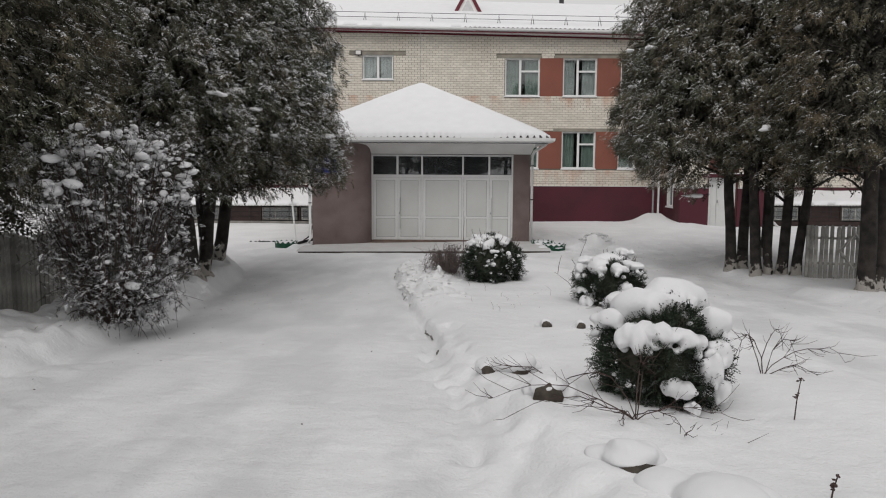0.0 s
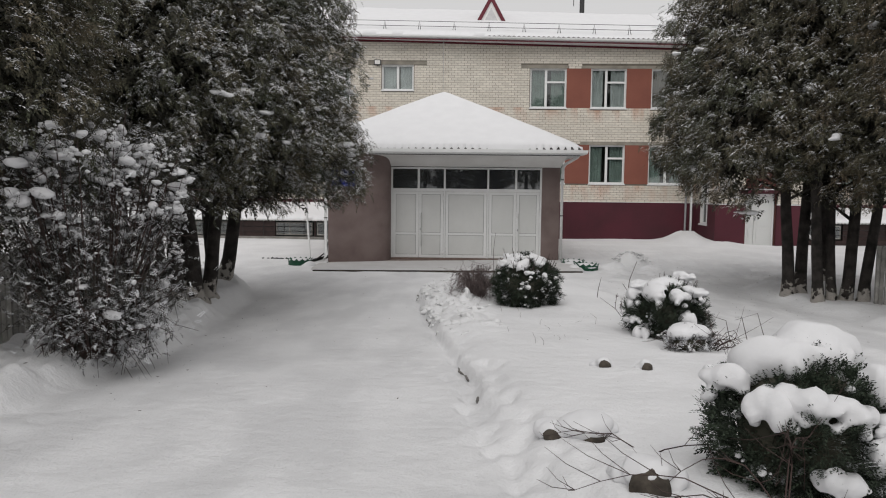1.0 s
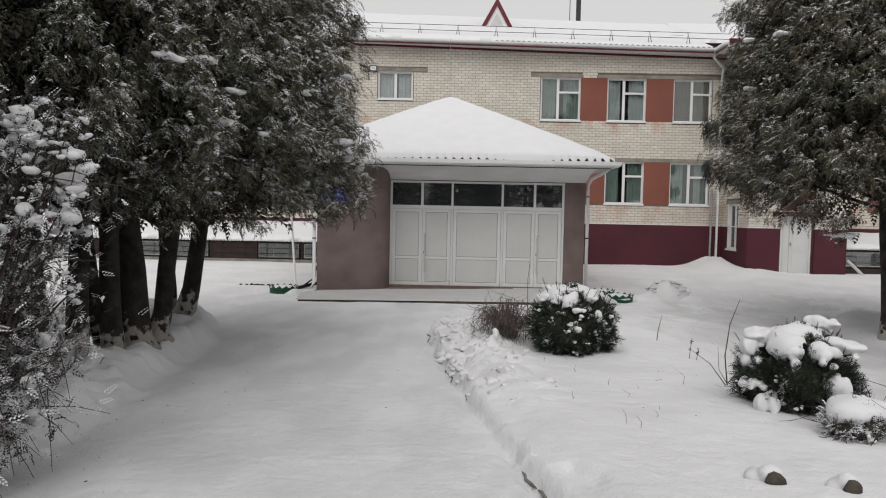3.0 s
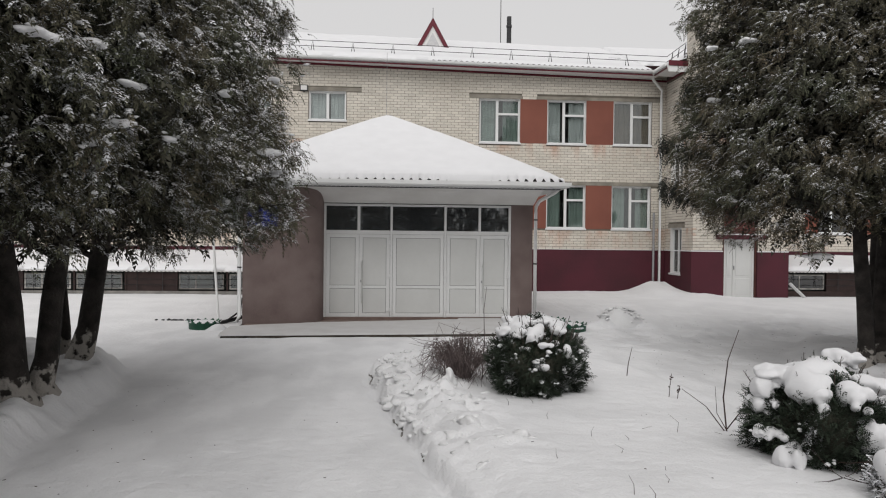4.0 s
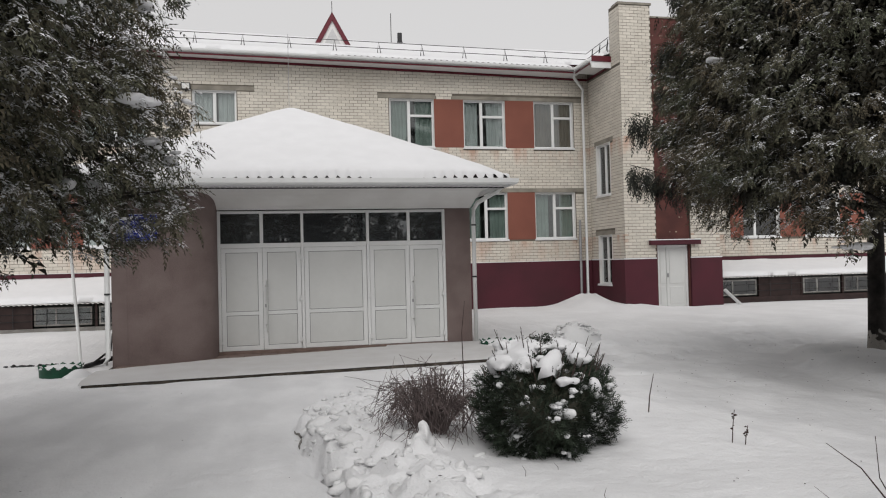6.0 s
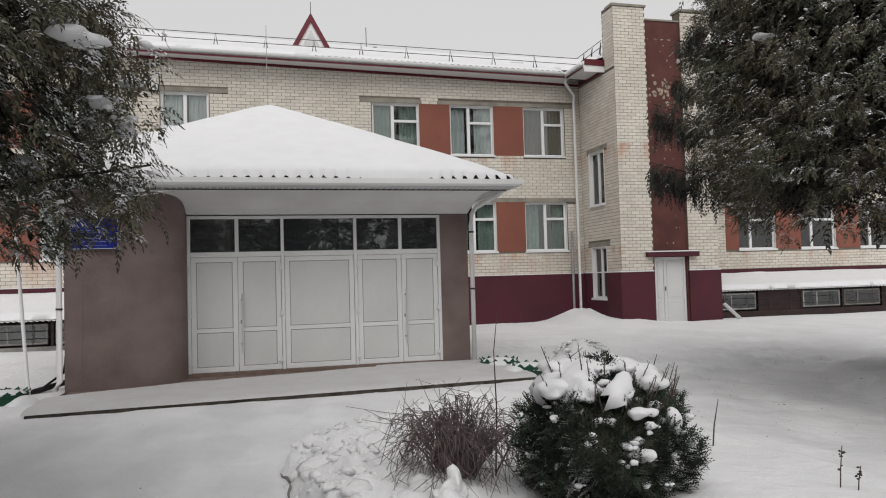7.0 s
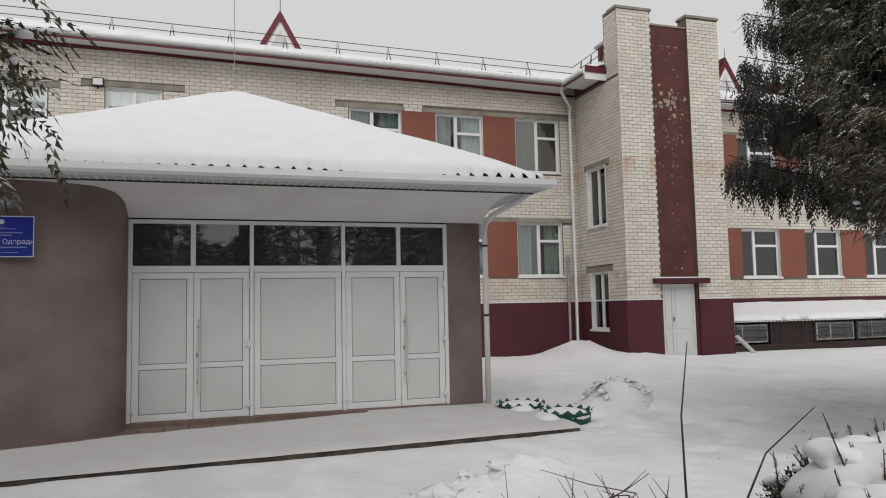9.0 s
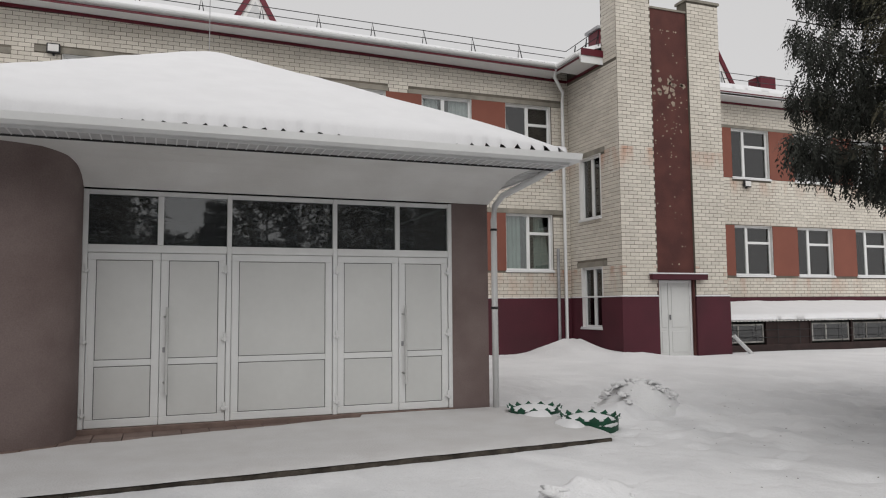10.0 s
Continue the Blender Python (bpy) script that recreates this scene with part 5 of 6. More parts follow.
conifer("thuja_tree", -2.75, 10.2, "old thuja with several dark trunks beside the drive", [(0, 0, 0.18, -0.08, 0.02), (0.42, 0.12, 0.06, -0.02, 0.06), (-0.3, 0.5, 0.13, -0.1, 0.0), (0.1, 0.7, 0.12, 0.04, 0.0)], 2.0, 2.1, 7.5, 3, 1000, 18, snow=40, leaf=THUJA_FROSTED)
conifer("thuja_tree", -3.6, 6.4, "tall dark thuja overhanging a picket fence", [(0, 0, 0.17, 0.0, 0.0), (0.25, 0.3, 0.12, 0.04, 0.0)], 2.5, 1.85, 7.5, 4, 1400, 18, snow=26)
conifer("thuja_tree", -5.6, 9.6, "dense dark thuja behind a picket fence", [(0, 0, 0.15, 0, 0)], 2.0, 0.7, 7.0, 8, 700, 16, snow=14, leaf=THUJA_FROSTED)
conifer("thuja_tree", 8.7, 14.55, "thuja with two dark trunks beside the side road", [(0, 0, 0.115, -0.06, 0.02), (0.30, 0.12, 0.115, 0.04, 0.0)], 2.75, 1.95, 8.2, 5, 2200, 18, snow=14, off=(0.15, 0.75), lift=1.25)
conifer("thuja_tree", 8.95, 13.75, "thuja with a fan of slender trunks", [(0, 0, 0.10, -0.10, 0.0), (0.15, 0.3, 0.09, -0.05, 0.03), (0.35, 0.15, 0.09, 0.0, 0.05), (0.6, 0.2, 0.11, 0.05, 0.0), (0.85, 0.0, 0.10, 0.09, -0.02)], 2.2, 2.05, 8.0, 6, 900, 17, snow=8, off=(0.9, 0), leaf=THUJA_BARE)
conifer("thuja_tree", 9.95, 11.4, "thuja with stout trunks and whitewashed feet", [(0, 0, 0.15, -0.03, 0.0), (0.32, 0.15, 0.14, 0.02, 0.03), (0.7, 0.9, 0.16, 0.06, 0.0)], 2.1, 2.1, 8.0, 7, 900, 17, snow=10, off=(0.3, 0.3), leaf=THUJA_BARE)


def spruce(x, y, label, height, radius, z0, seed, whorls=12):
    """A spruce: tiers of boughs with hanging twigs."""
    rng = np.random.default_rng(seed)
    base = gz(x, y) - 0.05
    t = thing("spruce_tree", x, y, base, label, "tree")
    part("trunk", tubes([(np.array([(0, 0, -0.1), (0, 0, 0.3), (0.03, 0, 2), (0, 0.02, 5), (0, 0, height)]), [0.17, 0.14, 0.12, 0.09, 0.015])], 11), BARK, t)
    pos, way, inner, ctr, sz = [], [], [], [], []
    for k in range(whorls):
        z = z0 + (height - z0) * (k / whorls) ** 1.05
        L = radius * (1 - (z - z0) / (height - z0 + 0.4)) ** 0.36
        for b in range(11):
            a = 2 * math.pi * (b + rng.uniform(-0.4, 0.4)) / 11 + k * 0.7
            d = np.array([math.cos(a), math.sin(a), 0])
            side = np.cross(d, (0, 0, 1))
            ln = L * rng.uniform(0.80, 1.02)
            s = np.linspace(0, 1, 7)
            p = d[None] * (ln * s)[:, None] + np.stack([0 * s, 0 * s, z + rng.uniform(-0.25, 0.25) - 0.30 * ln * s + 0.28 * ln * s ** 2.5], -1)
            part("bough", tubes([(p, 0.028 * (1 - 0.8 * s))], 5), BARK, t)
            m = int((220 if z < 6.6 else 90) * ln / 2.5)
            u = rng.uniform(0.05, 1.0, m) ** 0.6
            q = np.stack([np.interp(u, s, p[:, i]) for i in range(3)], -1)
            w = rng.normal(0, 1, m)[:, None] * side[None] * (0.05 + 0.20 * (1.05 - u))[:, None] * ln * 0.5
            drop = np.abs(rng.normal(0, 0.09, m))
            far = rng.uniform(0.5, 1.3, m)
            for r_ in range(3):
                pos.append(q + w - np.stack([0 * u, 0 * u, drop + 0.115 * r_ * far], -1) + rng.normal(0, 0.012, (m, 3)))
                way.append(np.tile((0, 0, -1.0), (m, 1)) + (0.5 - 0.22 * r_) * d + 0.9 * w / (ln + 0.2) + rng.normal(0, 0.16, (m, 3)))
            e = rng.uniform(0.1, 0.92, 26)
            inner.append(np.stack([np.interp(e, s, p[:, i]) for i in range(3)], -1) + rng.normal(0, 0.3, (26, 1)) * side - (0, 0, 0.12))
            for j in range(2):
                u0 = rng.uniform(0.35, 1.0)
                ctr.append([np.interp(u0, s, p[:, i]) for i in range(3)] + np.array([0, 0, 0.03]))
                sz.append((rng.uniform(0.03, 0.09), 0.03, 0.02))
    pos, way, inner = np.concatenate(pos), np.concatenate(way), np.concatenate(inner)
    part("inner_foliage", sprays(inner, inner * (0.2, 0.2, 0) - (0, 0, 0.5), rng.uniform(0.7, 1.2, len(inner)), INNER_SPRAY, rng, 0.3), THUJA_DARK, t)
    part("crown", sprays(pos, way, rng.uniform(0.85, 1.4, len(pos)), SPRUCE_SPRAY, rng, 0.1, 0.5, 0.15), SPRUCE, t, "dark needles on hanging twigs")
    part("snow_clumps", lumps(ctr, sz, 1, rng, 0.35), CAP, t)["kind"] = "stuff"
    return t


spruce(10.5, 16.95, "tall dark spruce with hanging twigs and dusted boughs", 12.0, 3.95, 3.45, 21, 12)

# tree rows and belt added unseen behind the start, for shade and door-glass reflections
for i, (x, y, h, r) in enumerate(((-5.4, -1.6, 8.0, 2.2), (-5.0, -7.0, 8.5, 2.4), (11.2, -4.5, 8.5, 2.4),
                                  (-5.5, -15, 10.5, 2.8), (-1.3, -17.5, 10.0, 2.3), (6.9, -17, 9.6, 2.2), (10.8, -16, 10.8, 2.8), (15.0, -15, 10.5, 2.8))):
    conifer("thuja_tree", x, y, "tall dark thuja added out of view to shade the drive and fill the door glass", [(0, 0, 0.16, 0, 0)], r, gz(x, y) + 1.2, gz(x, y) + h, 70 + i, 300, 7, template=FAR_SPRAY, size=(1.5, 2.5), snow=6, leaf=THUJA, group="tree rows")
# two low trees added unseen, only to darken a gap in the reflections
for i, (x, y, h) in enumerate(((1.5, -18.5, 4.9), (3.5, -19.5, 5.2))):
    conifer("thuja_tree", x, y, "low dark thuja added out of view to darken the door glass", [(0, 0, 0.12, 0, 0)], 1.7, gz(x, y) + 0.4, gz(x, y) + h, 95 + i, 240, 7, template=FAR_SPRAY, size=(1.4, 2.3), snow=4, leaf=THUJA, group="tree rows")
spruce(4.05, -17.5, "distant slim spruce behind the drive", 7.4, 1.5, 1.3, 91, 9)


# ---- bushes ----
ICO5 = ico(5)


def snow_blanket(r, h, seed, thr, thick, lean=(0, 0)):
    """Snow lying on a rounded bush: a thick sheet with an uneven edge and holes."""
    d, f = ICO5
    p = np.stack([d[:, 0] * r, d[:, 1] * r, h * 0.5 + np.sign(d[:, 2]) * np.abs(d[:, 2]) ** 0.75 * h * 0.5], -1)
    q = p * (1 + 0.10 * np.sin(3 * np.arctan2(d[:, 1], d[:, 0]) + seed))[:, None] * (1, 1, 0) + p * (0, 0, 1)
    n = sum(a * vnoise(p[:, 0] * s + 3 * seed, p[:, 1] * s + p[:, 2] * s * 0.9, seed + k) for k, (a, s) in enumerate(((0.55, 3.2), (0.45, 6.5), (0.15, 14.0))))
    m = d[:, 2] + n + d[:, 0] * lean[0] + d[:, 1] * lean[1] - thr
    t = thick * np.sqrt(np.clip(m / 0.35, 0, 1)) * (1 + 0.5 * n)
    low = np.clip(-m / 0.1, 0, 1)
    q = q + d * (0.45 * t - 0.03)[:, None] + np.stack([0 * t, 0 * t, 0.75 * t], -1) - d * (0.16 * low)[:, None]
    keep = (m[f] > -0.12).all(1)
    return mesh_of(q, f[keep], True)


def bush(x, y, r, top, label, seed, leaf=None, ledges=(), face=(0, -1), tips=0, shoot=(0.06, 0.2), n=5200, dots=30, cover=None):
    """A clipped evergreen: a dense shell of fine sprays over bare stems, with snow on its ledges."""
    rng = np.random.default_rng(seed)
    z = gz(x, y)
    t = thing("evergreen_bush", x, y, z - 0.05, label, "bush", "evergreen bushes in the bed")
    h = top - z

    def shell(a, u):
        prof = (1 - np.abs(2 * u - 0.75) ** 2.2 * 0.55) * np.where(u > 0.75, np.sqrt(np.clip(1 - ((u - 0.75) / 0.27) ** 2, 0, 1)), 1)
        return prof * (1 + 0.12 * np.sin(3 * a + seed) + 0.12 * np.sin(5 * a + 9 * u + seed) + 0.09 * np.sin(11 * a - 13 * u) + 0.06 * np.sin(17 * a + 23 * u))

    a, u = rng.uniform(0, 2 * np.pi, n), rng.uniform(0.0, 1.0, n)
    rr = r * shell(a, u) * (1 - np.abs(rng.normal(0, 0.10, n)))
    pos = np.stack([rr * np.cos(a), rr * np.sin(a), 0.03 + h * u * 0.97], -1)
    out = np.stack([np.cos(a), np.sin(a), 0.35 + (u - 0.3) * 1.2], -1)
    part("foliage", sprays(pos, out, rng.uniform(0.6, 1.3, n), FINE_SPRAY, rng, 0.0, 0.7, 0.6), leaf or JUNIPER, t, "dense dark green foliage")
    for k in range(7):
        line = ([(0.1 * math.cos(k), 0.1 * math.sin(k), 0), (0.3 * r * math.cos(k * 2), 0.3 * r * math.sin(k * 2), h * 0.4), (0.6 * r * math.cos(k * 2), 0.6 * r * math.sin(k * 2), h * 0.75)], [0.02, 0.015, 0.005])
        part("stem", tubes([line], 5), TWIG, t)
    part("inner_shade", lumps([(0, 0, h * 0.45)], [(r * 0.78, r * 0.78, h * 0.45)], 3, rng, 0.05), THUJA_DARK, t)
    if cover:
        part("snow_blanket", snow_blanket(r * 1.08, h + 0.03, seed, *cover), CAP, t, "thick soft snow lying over the foliage")
    fx, fy = face[0] / math.hypot(*face), face[1] / math.hypot(*face)
    for across, ahead, cz, wide, deep, thick in ledges:
        m = max(5, int(wide / 0.016))
        v = np.linspace(-wide, wide, m) + rng.normal(0, 0.012, m)
        f = ahead + rng.normal(0, deep * 0.35, m) - 0.25 * v * v / max(r, 0.1)
        c = np.stack([-(across + v) * fy + f * fx, (across + v) * fx + f * fy, cz - z + rng.normal(0, thick * 0.15, m) - 0.6 * v * v], -1)
        s = 0.85 + 0.2 * np.sin(np.linspace(0, 5, m) + seed) + rng.uniform(-0.15, 0.15, m)
        sizes = np.stack([s * deep, s * deep * 0.9, s * thick * rng.uniform(0.7, 1.5, m)], -1)
        drip = c[:: 2] + np.stack([fx * deep * 0.45 + 0 * c[::2, 0], fy * deep * 0.45 + 0 * c[::2, 0], -thick * rng.uniform(0.5, 1.5, len(c[::2]))], -1)
        ds = rng.uniform(0.3, 0.55, len(drip))[:, None] * np.array([deep, deep, thick * 1.2])
        soft_snow(part("snow_cap", lumps(np.concatenate([c, drip]), np.concatenate([sizes, ds]), 2, rng, 0.15), CAP, t, "thick rounded cap of snow"), 0.012)
    if dots:
        k = np.repeat(rng.permutation(n)[:dots], 3)
        m = len(k)
        c = pos[k] * (1.05, 1.05, 1) + rng.normal(0, 0.02, (m, 3)) + (0, 0, 0.02)
        s = rng.uniform(0.010, 0.030, m) * np.where(u[k] > 0.45, 1.2, 0.7)
        part("snow_clumps", lumps(c, np.stack([s * rng.uniform(1, 1.6, m), s * rng.uniform(0.8, 1.2, m), s * 0.8], -1), 2, rng, 0.25), CAP, t)["kind"] = "stuff"
    if tips:
        ln = []
        sp = []
        for k in range(tips):
            aa, rad = rng.uniform(0, 6.28), r * math.sqrt(rng.random()) * 0.95
            p = np.array([rad * math.cos(aa), rad * math.sin(aa), h * (0.92 - 0.25 * (rad / r) ** 2)])
            d = np.array([0.5 * math.cos(aa) * rad / r, 0.5 * math.sin(aa) * rad / r, 1.0]) + rng.normal(0, 0.15, 3)
            L = rng.uniform(*shoot)
            ln.append(([p, p + d * L * 0.5, p + d * L], [0.005, 0.004, 0.002]))
            for q in np.linspace(0.0, 0.9, 9):
                sp.append(p + d * L * q)
        for line in ln:
            part("shoot", tubes([line], 4), TWIG, t)
        sp = np.array(sp)
        w = np.tile((0, 0, 1.2), (len(sp), 1)) + rng.normal(0, 0.45, (len(sp), 3))
        part("shoot_leaves", sprays(sp, w, rng.uniform(0.25, 0.5, len(sp)), FINE_SPRAY, rng, 0), leaf or JUNIPER, t)
    return t


bush(4.11, 3.56, 0.43, 1.36, "round clipped evergreen bush under thick snow caps", 31, n=9500, face=(-0.42, -0.9), cover=(0.58, 0.10, (0.05, 0.2)), dots=22, ledges=(
    (0.04, 0.36, 1.13, 0.25, 0.09, 0.07), (-0.10, 0.40, 1.10, 0.10, 0.08, 0.07), (-0.36, 0.14, 1.17, 0.10, 0.10, 0.07), (0.36, 0.08, 1.22, 0.07, 0.10, 0.09), (0.40, 0.20, 1.02, 0.04, 0.07, 0.08),
    (0.36, 0.32, 0.90, 0.03, 0.06, 0.09), (0.18, 0.46, 0.80, 0.08, 0.06, 0.05), (0.28, 0.44, 0.68, 0.03, 0.05, 0.04), (0.44, 0.2, 0.76, 0.03, 0.05, 0.06)))
bush(5.0, 9.62, 0.50, 0.93, "low spreading evergreen bush half buried in snow", 32, n=10500, face=(-0.61, -0.79), tips=30, dots=40, cover=(0.74, 0.07, (-0.35, 0.0)), ledges=(
    (-0.2, 0.14, 0.88, 0.18, 0.11, 0.05), (-0.36, 0.2, 0.78, 0.07, 0.08, 0.06), (0.02, 0.36, 0.79, 0.05, 0.08, 0.06), (0.07, 0.44, 0.69, 0.02, 0.04, 0.045), (0.28, 0.25, 0.79, 0.08, 0.1, 0.08), (-0.42, 0.22, 0.63, 0.05, 0.07, 0.05),
    (-0.3, 0.38, 0.43, 0.1, 0.06, 0.05), (-0.14, 0.48, 0.29, 0.06, 0.08, 0.08), (0.16, -0.2, 1, 0.1, 0.09, 0.06), (0.42, 0.05, 0.85, 0.08, 0.1, 0.06), (0.4, 0.3, 0.5, 0.05, 0.08, 0.08)))
bush(3.33, 12.9, 0.55, 0.96, "dark evergreen bush with a snow cap before the porch", 33, n=14000, face=(-0.49, -0.87), tips=80, shoot=(0.05, 0.22), dots=120, cover=(0.93, 0.05, (-0.22, -0.10)), ledges=(
    (-0.18, 0.30, 0.84, 0.16, 0.10, 0.045), (-0.28, 0.05, 0.95, 0.08, 0.08, 0.035), (0.05, 0.47, 0.66, 0.07, 0.04, 0.028), (0.1, 0.10, 0.95, 0.07, 0.07, 0.03), (0.14, 0.36, 0.82, 0.05, 0.05, 0.03),
    (0.34, 0.14, 0.85, 0.06, 0.07, 0.04), (0.47, 0.18, 0.62, 0.02, 0.05, 0.07), (0.28, 0.40, 0.71, 0.05, 0.05, 0.03), (0.28, 0.47, 0.46, 0.03, 0.05, 0.035)))
bush(4.95, 8.45, 0.26, 0.50, "small snow-laden shrub of reddish twigs", 34, leaf=SNOWY_LEAF, cover=(0.35, 0.07, (-0.3, 0)), n=1100, dots=20)


def brush(name, x, y, r, h, label, seed, n=110, material=None, twig=3):
    """A leafless shrub: arching stems that fork into fine twigs."""
    rng = np.random.default_rng(seed)
    z = gz(x, y)
    t = thing(name, x, y, z - 0.03, label, "shrub")
    ln = []
    for i in range(n):
        a, s = rng.uniform(0, 6.28), r * math.sqrt(rng.random())
        p0 = np.array([0.25 * s * math.cos(a), 0.25 * s * math.sin(a), 0])
        p2 = np.array([s * math.cos(a), s * math.sin(a), h * rng.uniform(0.1, 0.75) * (1 - 0.5 * (s / r) ** 2)])
        p1 = (p0 * 0.3 + p2 * 0.7) + np.array([0, 0, 0.55 * h]) + rng.normal(0, 0.07, 3)
        q = np.array([(1 - u) ** 2 * p0 + 2 * u * (1 - u) * p1 + u * u * p2 for u in np.linspace(0, 1, 6)]) + rng.normal(0, 0.008, (6, 3))
        if i < 40:
            part("stem", tubes([(q, np.linspace(0.006, 0.002, 6))], 4), material or TWIG, t)
        else:
            ln.append((q, np.linspace(0.005, 0.0018, 6)))
        for k in range(twig):
            b = q[int(rng.integers(2, 6))]
            d = rng.normal(0, 0.8, 3) + (p2 - p1) / (np.linalg.norm(p2 - p1) + 1e-6)
            L = rng.uniform(0.05, 0.16) * r / 0.4
            ln.append(([b, b + d * L * 0.5, b + d * L + (0, 0, 0.02)], [0.003, 0.0025, 0.0015]))
    part("branchwork", tubes(ln, 3), material or TWIG, t)["kind"] = "stuff"
    return t


brush("bare_shrub", 2.48, 13.55, 0.54, 0.80, "leafless reddish shrub of fine arching twigs", 41, 190, ROSE_TWIG, 5)
s = brush("bare_shrub", 5.15, 8.5, 0.6, 0.32, "thin leafless shrub beside a bush", 42, 40)


def tall_twigs(x, y, lines, label):
    t = thing("bare_stalk", x, y, gz(x, y) - 0.03, label, "plant", "dry stalks in the bed")
    for line in lines:
        part("stalk", tubes([line], 5), TWIG, t)
    return t


rng = np.random.default_rng(51)
# long whips beside the bushes
tall_twigs(4.70, 10.6, [([(0, 0, 0), (-0.04, 0, 0.35), (0.0, 0, 0.7), (0.10, 0, 0.98)], [0.008, 0.007, 0.005, 0.003]), ([(0, 0, 0), (-0.18, 0.05, 0.25), (-0.42, 0.05, 0.42)], [0.006, 0.004, 0.002]), ([(0, 0, 0.05), (0.2, 0, 0.3), (0.33, 0.1, 0.42)], [0.006, 0.004, 0.002]), ([(0.02, 0, 0), (-0.1, 0, 0.2), (-0.12, 0, 0.45)], [0.005, 0.003, 0.002])], "tall thin bare whip growing from snow")
tall_twigs(2.76, 13.52, [([(0, 0, 0), (0.03, 0.02, 0.5), (0.02, 0.02, 0.95), (0.05, 0, 1.25)], [0.007, 0.006, 0.004, 0.002]), ([(0, 0, 0.05), (0.3, 0.05, 0.5), (0.5, 0.1, 0.75), (0.78, 0.1, 0.93)], [0.007, 0.006, 0.004, 0.002])], "long bare whips rising from a leafless shrub")
tall_twigs(4.79, 13.8, [([(0, 0, 0), (0.02, 0, 0.2), (0.07, 0, 0.42)], [0.007, 0.006, 0.003])], "short bare stem standing in snow")
tall_twigs(5.35, 9.2, [([(0.2 * k, 0.1 * math.sin(k), 0), (0.2 * k - 0.1, 0, 0.2 + 0.05 * k), (0.2 * k - 0.35 + 0.2 * (k % 2), 0.1, 0.45 - 0.04 * k)], [0.006, 0.004, 0.002]) for k in range(5)], "arching bare stems in snow")


def dried_flower(x, y, h, seed):
    r = np.random.default_rng(seed)
    t = thing("dried_flower", x, y, gz(x, y) - 0.02, "dry brown flower stalk with shrivelled leaves", "plant", "dry stalks in the bed")
    part("stalk", tubes([([(0, 0, 0), (0.01, 0, h * 0.5), (0.03, 0, h)], [0.005, 0.004, 0.003])], 5), TWIG, t)
    c = [(0.03 * u * u + r.normal(0, 0.008), r.normal(0, 0.008), h * u) for u in r.uniform(0.45, 1.0, 9)]
    part("withered_leaves", lumps(c, [(0.3 * h * 0.05 + 0.006, 0.010, 0.007)] * 9, 1, r, 0.4), TWIG, t)


for k, (x, y, h) in enumerate(((4.88, 12.5, 0.30), (4.95, 12.42, 0.18), (4.8, 2.94, 0.30), (4.32, 1.53, 0.15))):
    dried_flower(x, y, h, 80 + k)
for k in range(18):
    x, y = rng.normal(3.8, 0.6), rng.normal(9.8, 1.5)
    h = rng.uniform(0.05, 0.2)
    tall_twigs(x, y, [([(0, 0, 0), (rng.normal(0, 0.015), 0, h * 0.6), (rng.normal(0, 0.035), 0, h)], [0.0025, 0.002, 0.001])], "single dry grass stalk poking through snow")


def bramble(x, y, specs, label, seed):
    """Low arching canes with fine side shoots."""
    r = np.random.default_rng(seed)
    t = thing("bramble", x, y, gz(x, y) - 0.02, label, "plant")
    ln = []
    for dx, dy, hh, L in specs:
        d = np.array([dx, dy, 0.0])
        u = np.linspace(0, 1, 9)
        p = d[None] * (L * u)[:, None] + np.stack([0 * u, 0 * u, 4 * hh * u * (1 - u) + hh * 0.3 * u], -1) + np.cumsum(r.normal(0, 0.012, (9, 3)), 0)
        ln.append((p, np.linspace(0.0045, 0.0015, 9)))
        for k in range(12):
            b = p[int(r.integers(2, 9))]
            q = r.normal(0, 0.5, 3) + d
            s = r.uniform(0.06, 0.22)
            ln.append(([b, b + q * s * 0.6, b + q * s + (0, 0, 0.03)], [0.0024, 0.0018, 0.001]))
    part("canework", tubes(ln, 4), TWIG, t)["kind"] = "stuff"


bramble(3.76, 2.9, [(-0.95, 0.3, 0.16, 1.0), (-0.9, -0.05, 0.14, 0.8), (-0.6, 0.6, 0.25, 0.7), (0.3, 0.3, 0.35, 0.6), (0.9, 0.0, 0.1, 0.7), (0.8, -0.35, 0.08, 0.6), (-0.3, -0.6, 0.1, 0.5), (0.5, -0.5, 0.1, 0.7), (0.1, 0.5, 0.4, 0.5)], "thorny bare canes sprawling over snow", 61)
bramble(5.2, 4.4, [(0.9, 0.3, 0.22, 0.9), (0.5, 0.6, 0.3, 0.7), (-0.3, 0.3, 0.25, 0.5), (0.8, -0.2, 0.12, 0.6), (0.7, 0.1, 0.3, 0.5), (-0.5, 0.1, 0.3, 0.4)], "bare canes beside the round bush", 62)
bramble(3.4, 4.1, [(-0.9, 0.1, 0.06, 0.7), (0.9, -0.4, 0.15, 0.9)], "thin cane lying across snow", 63)

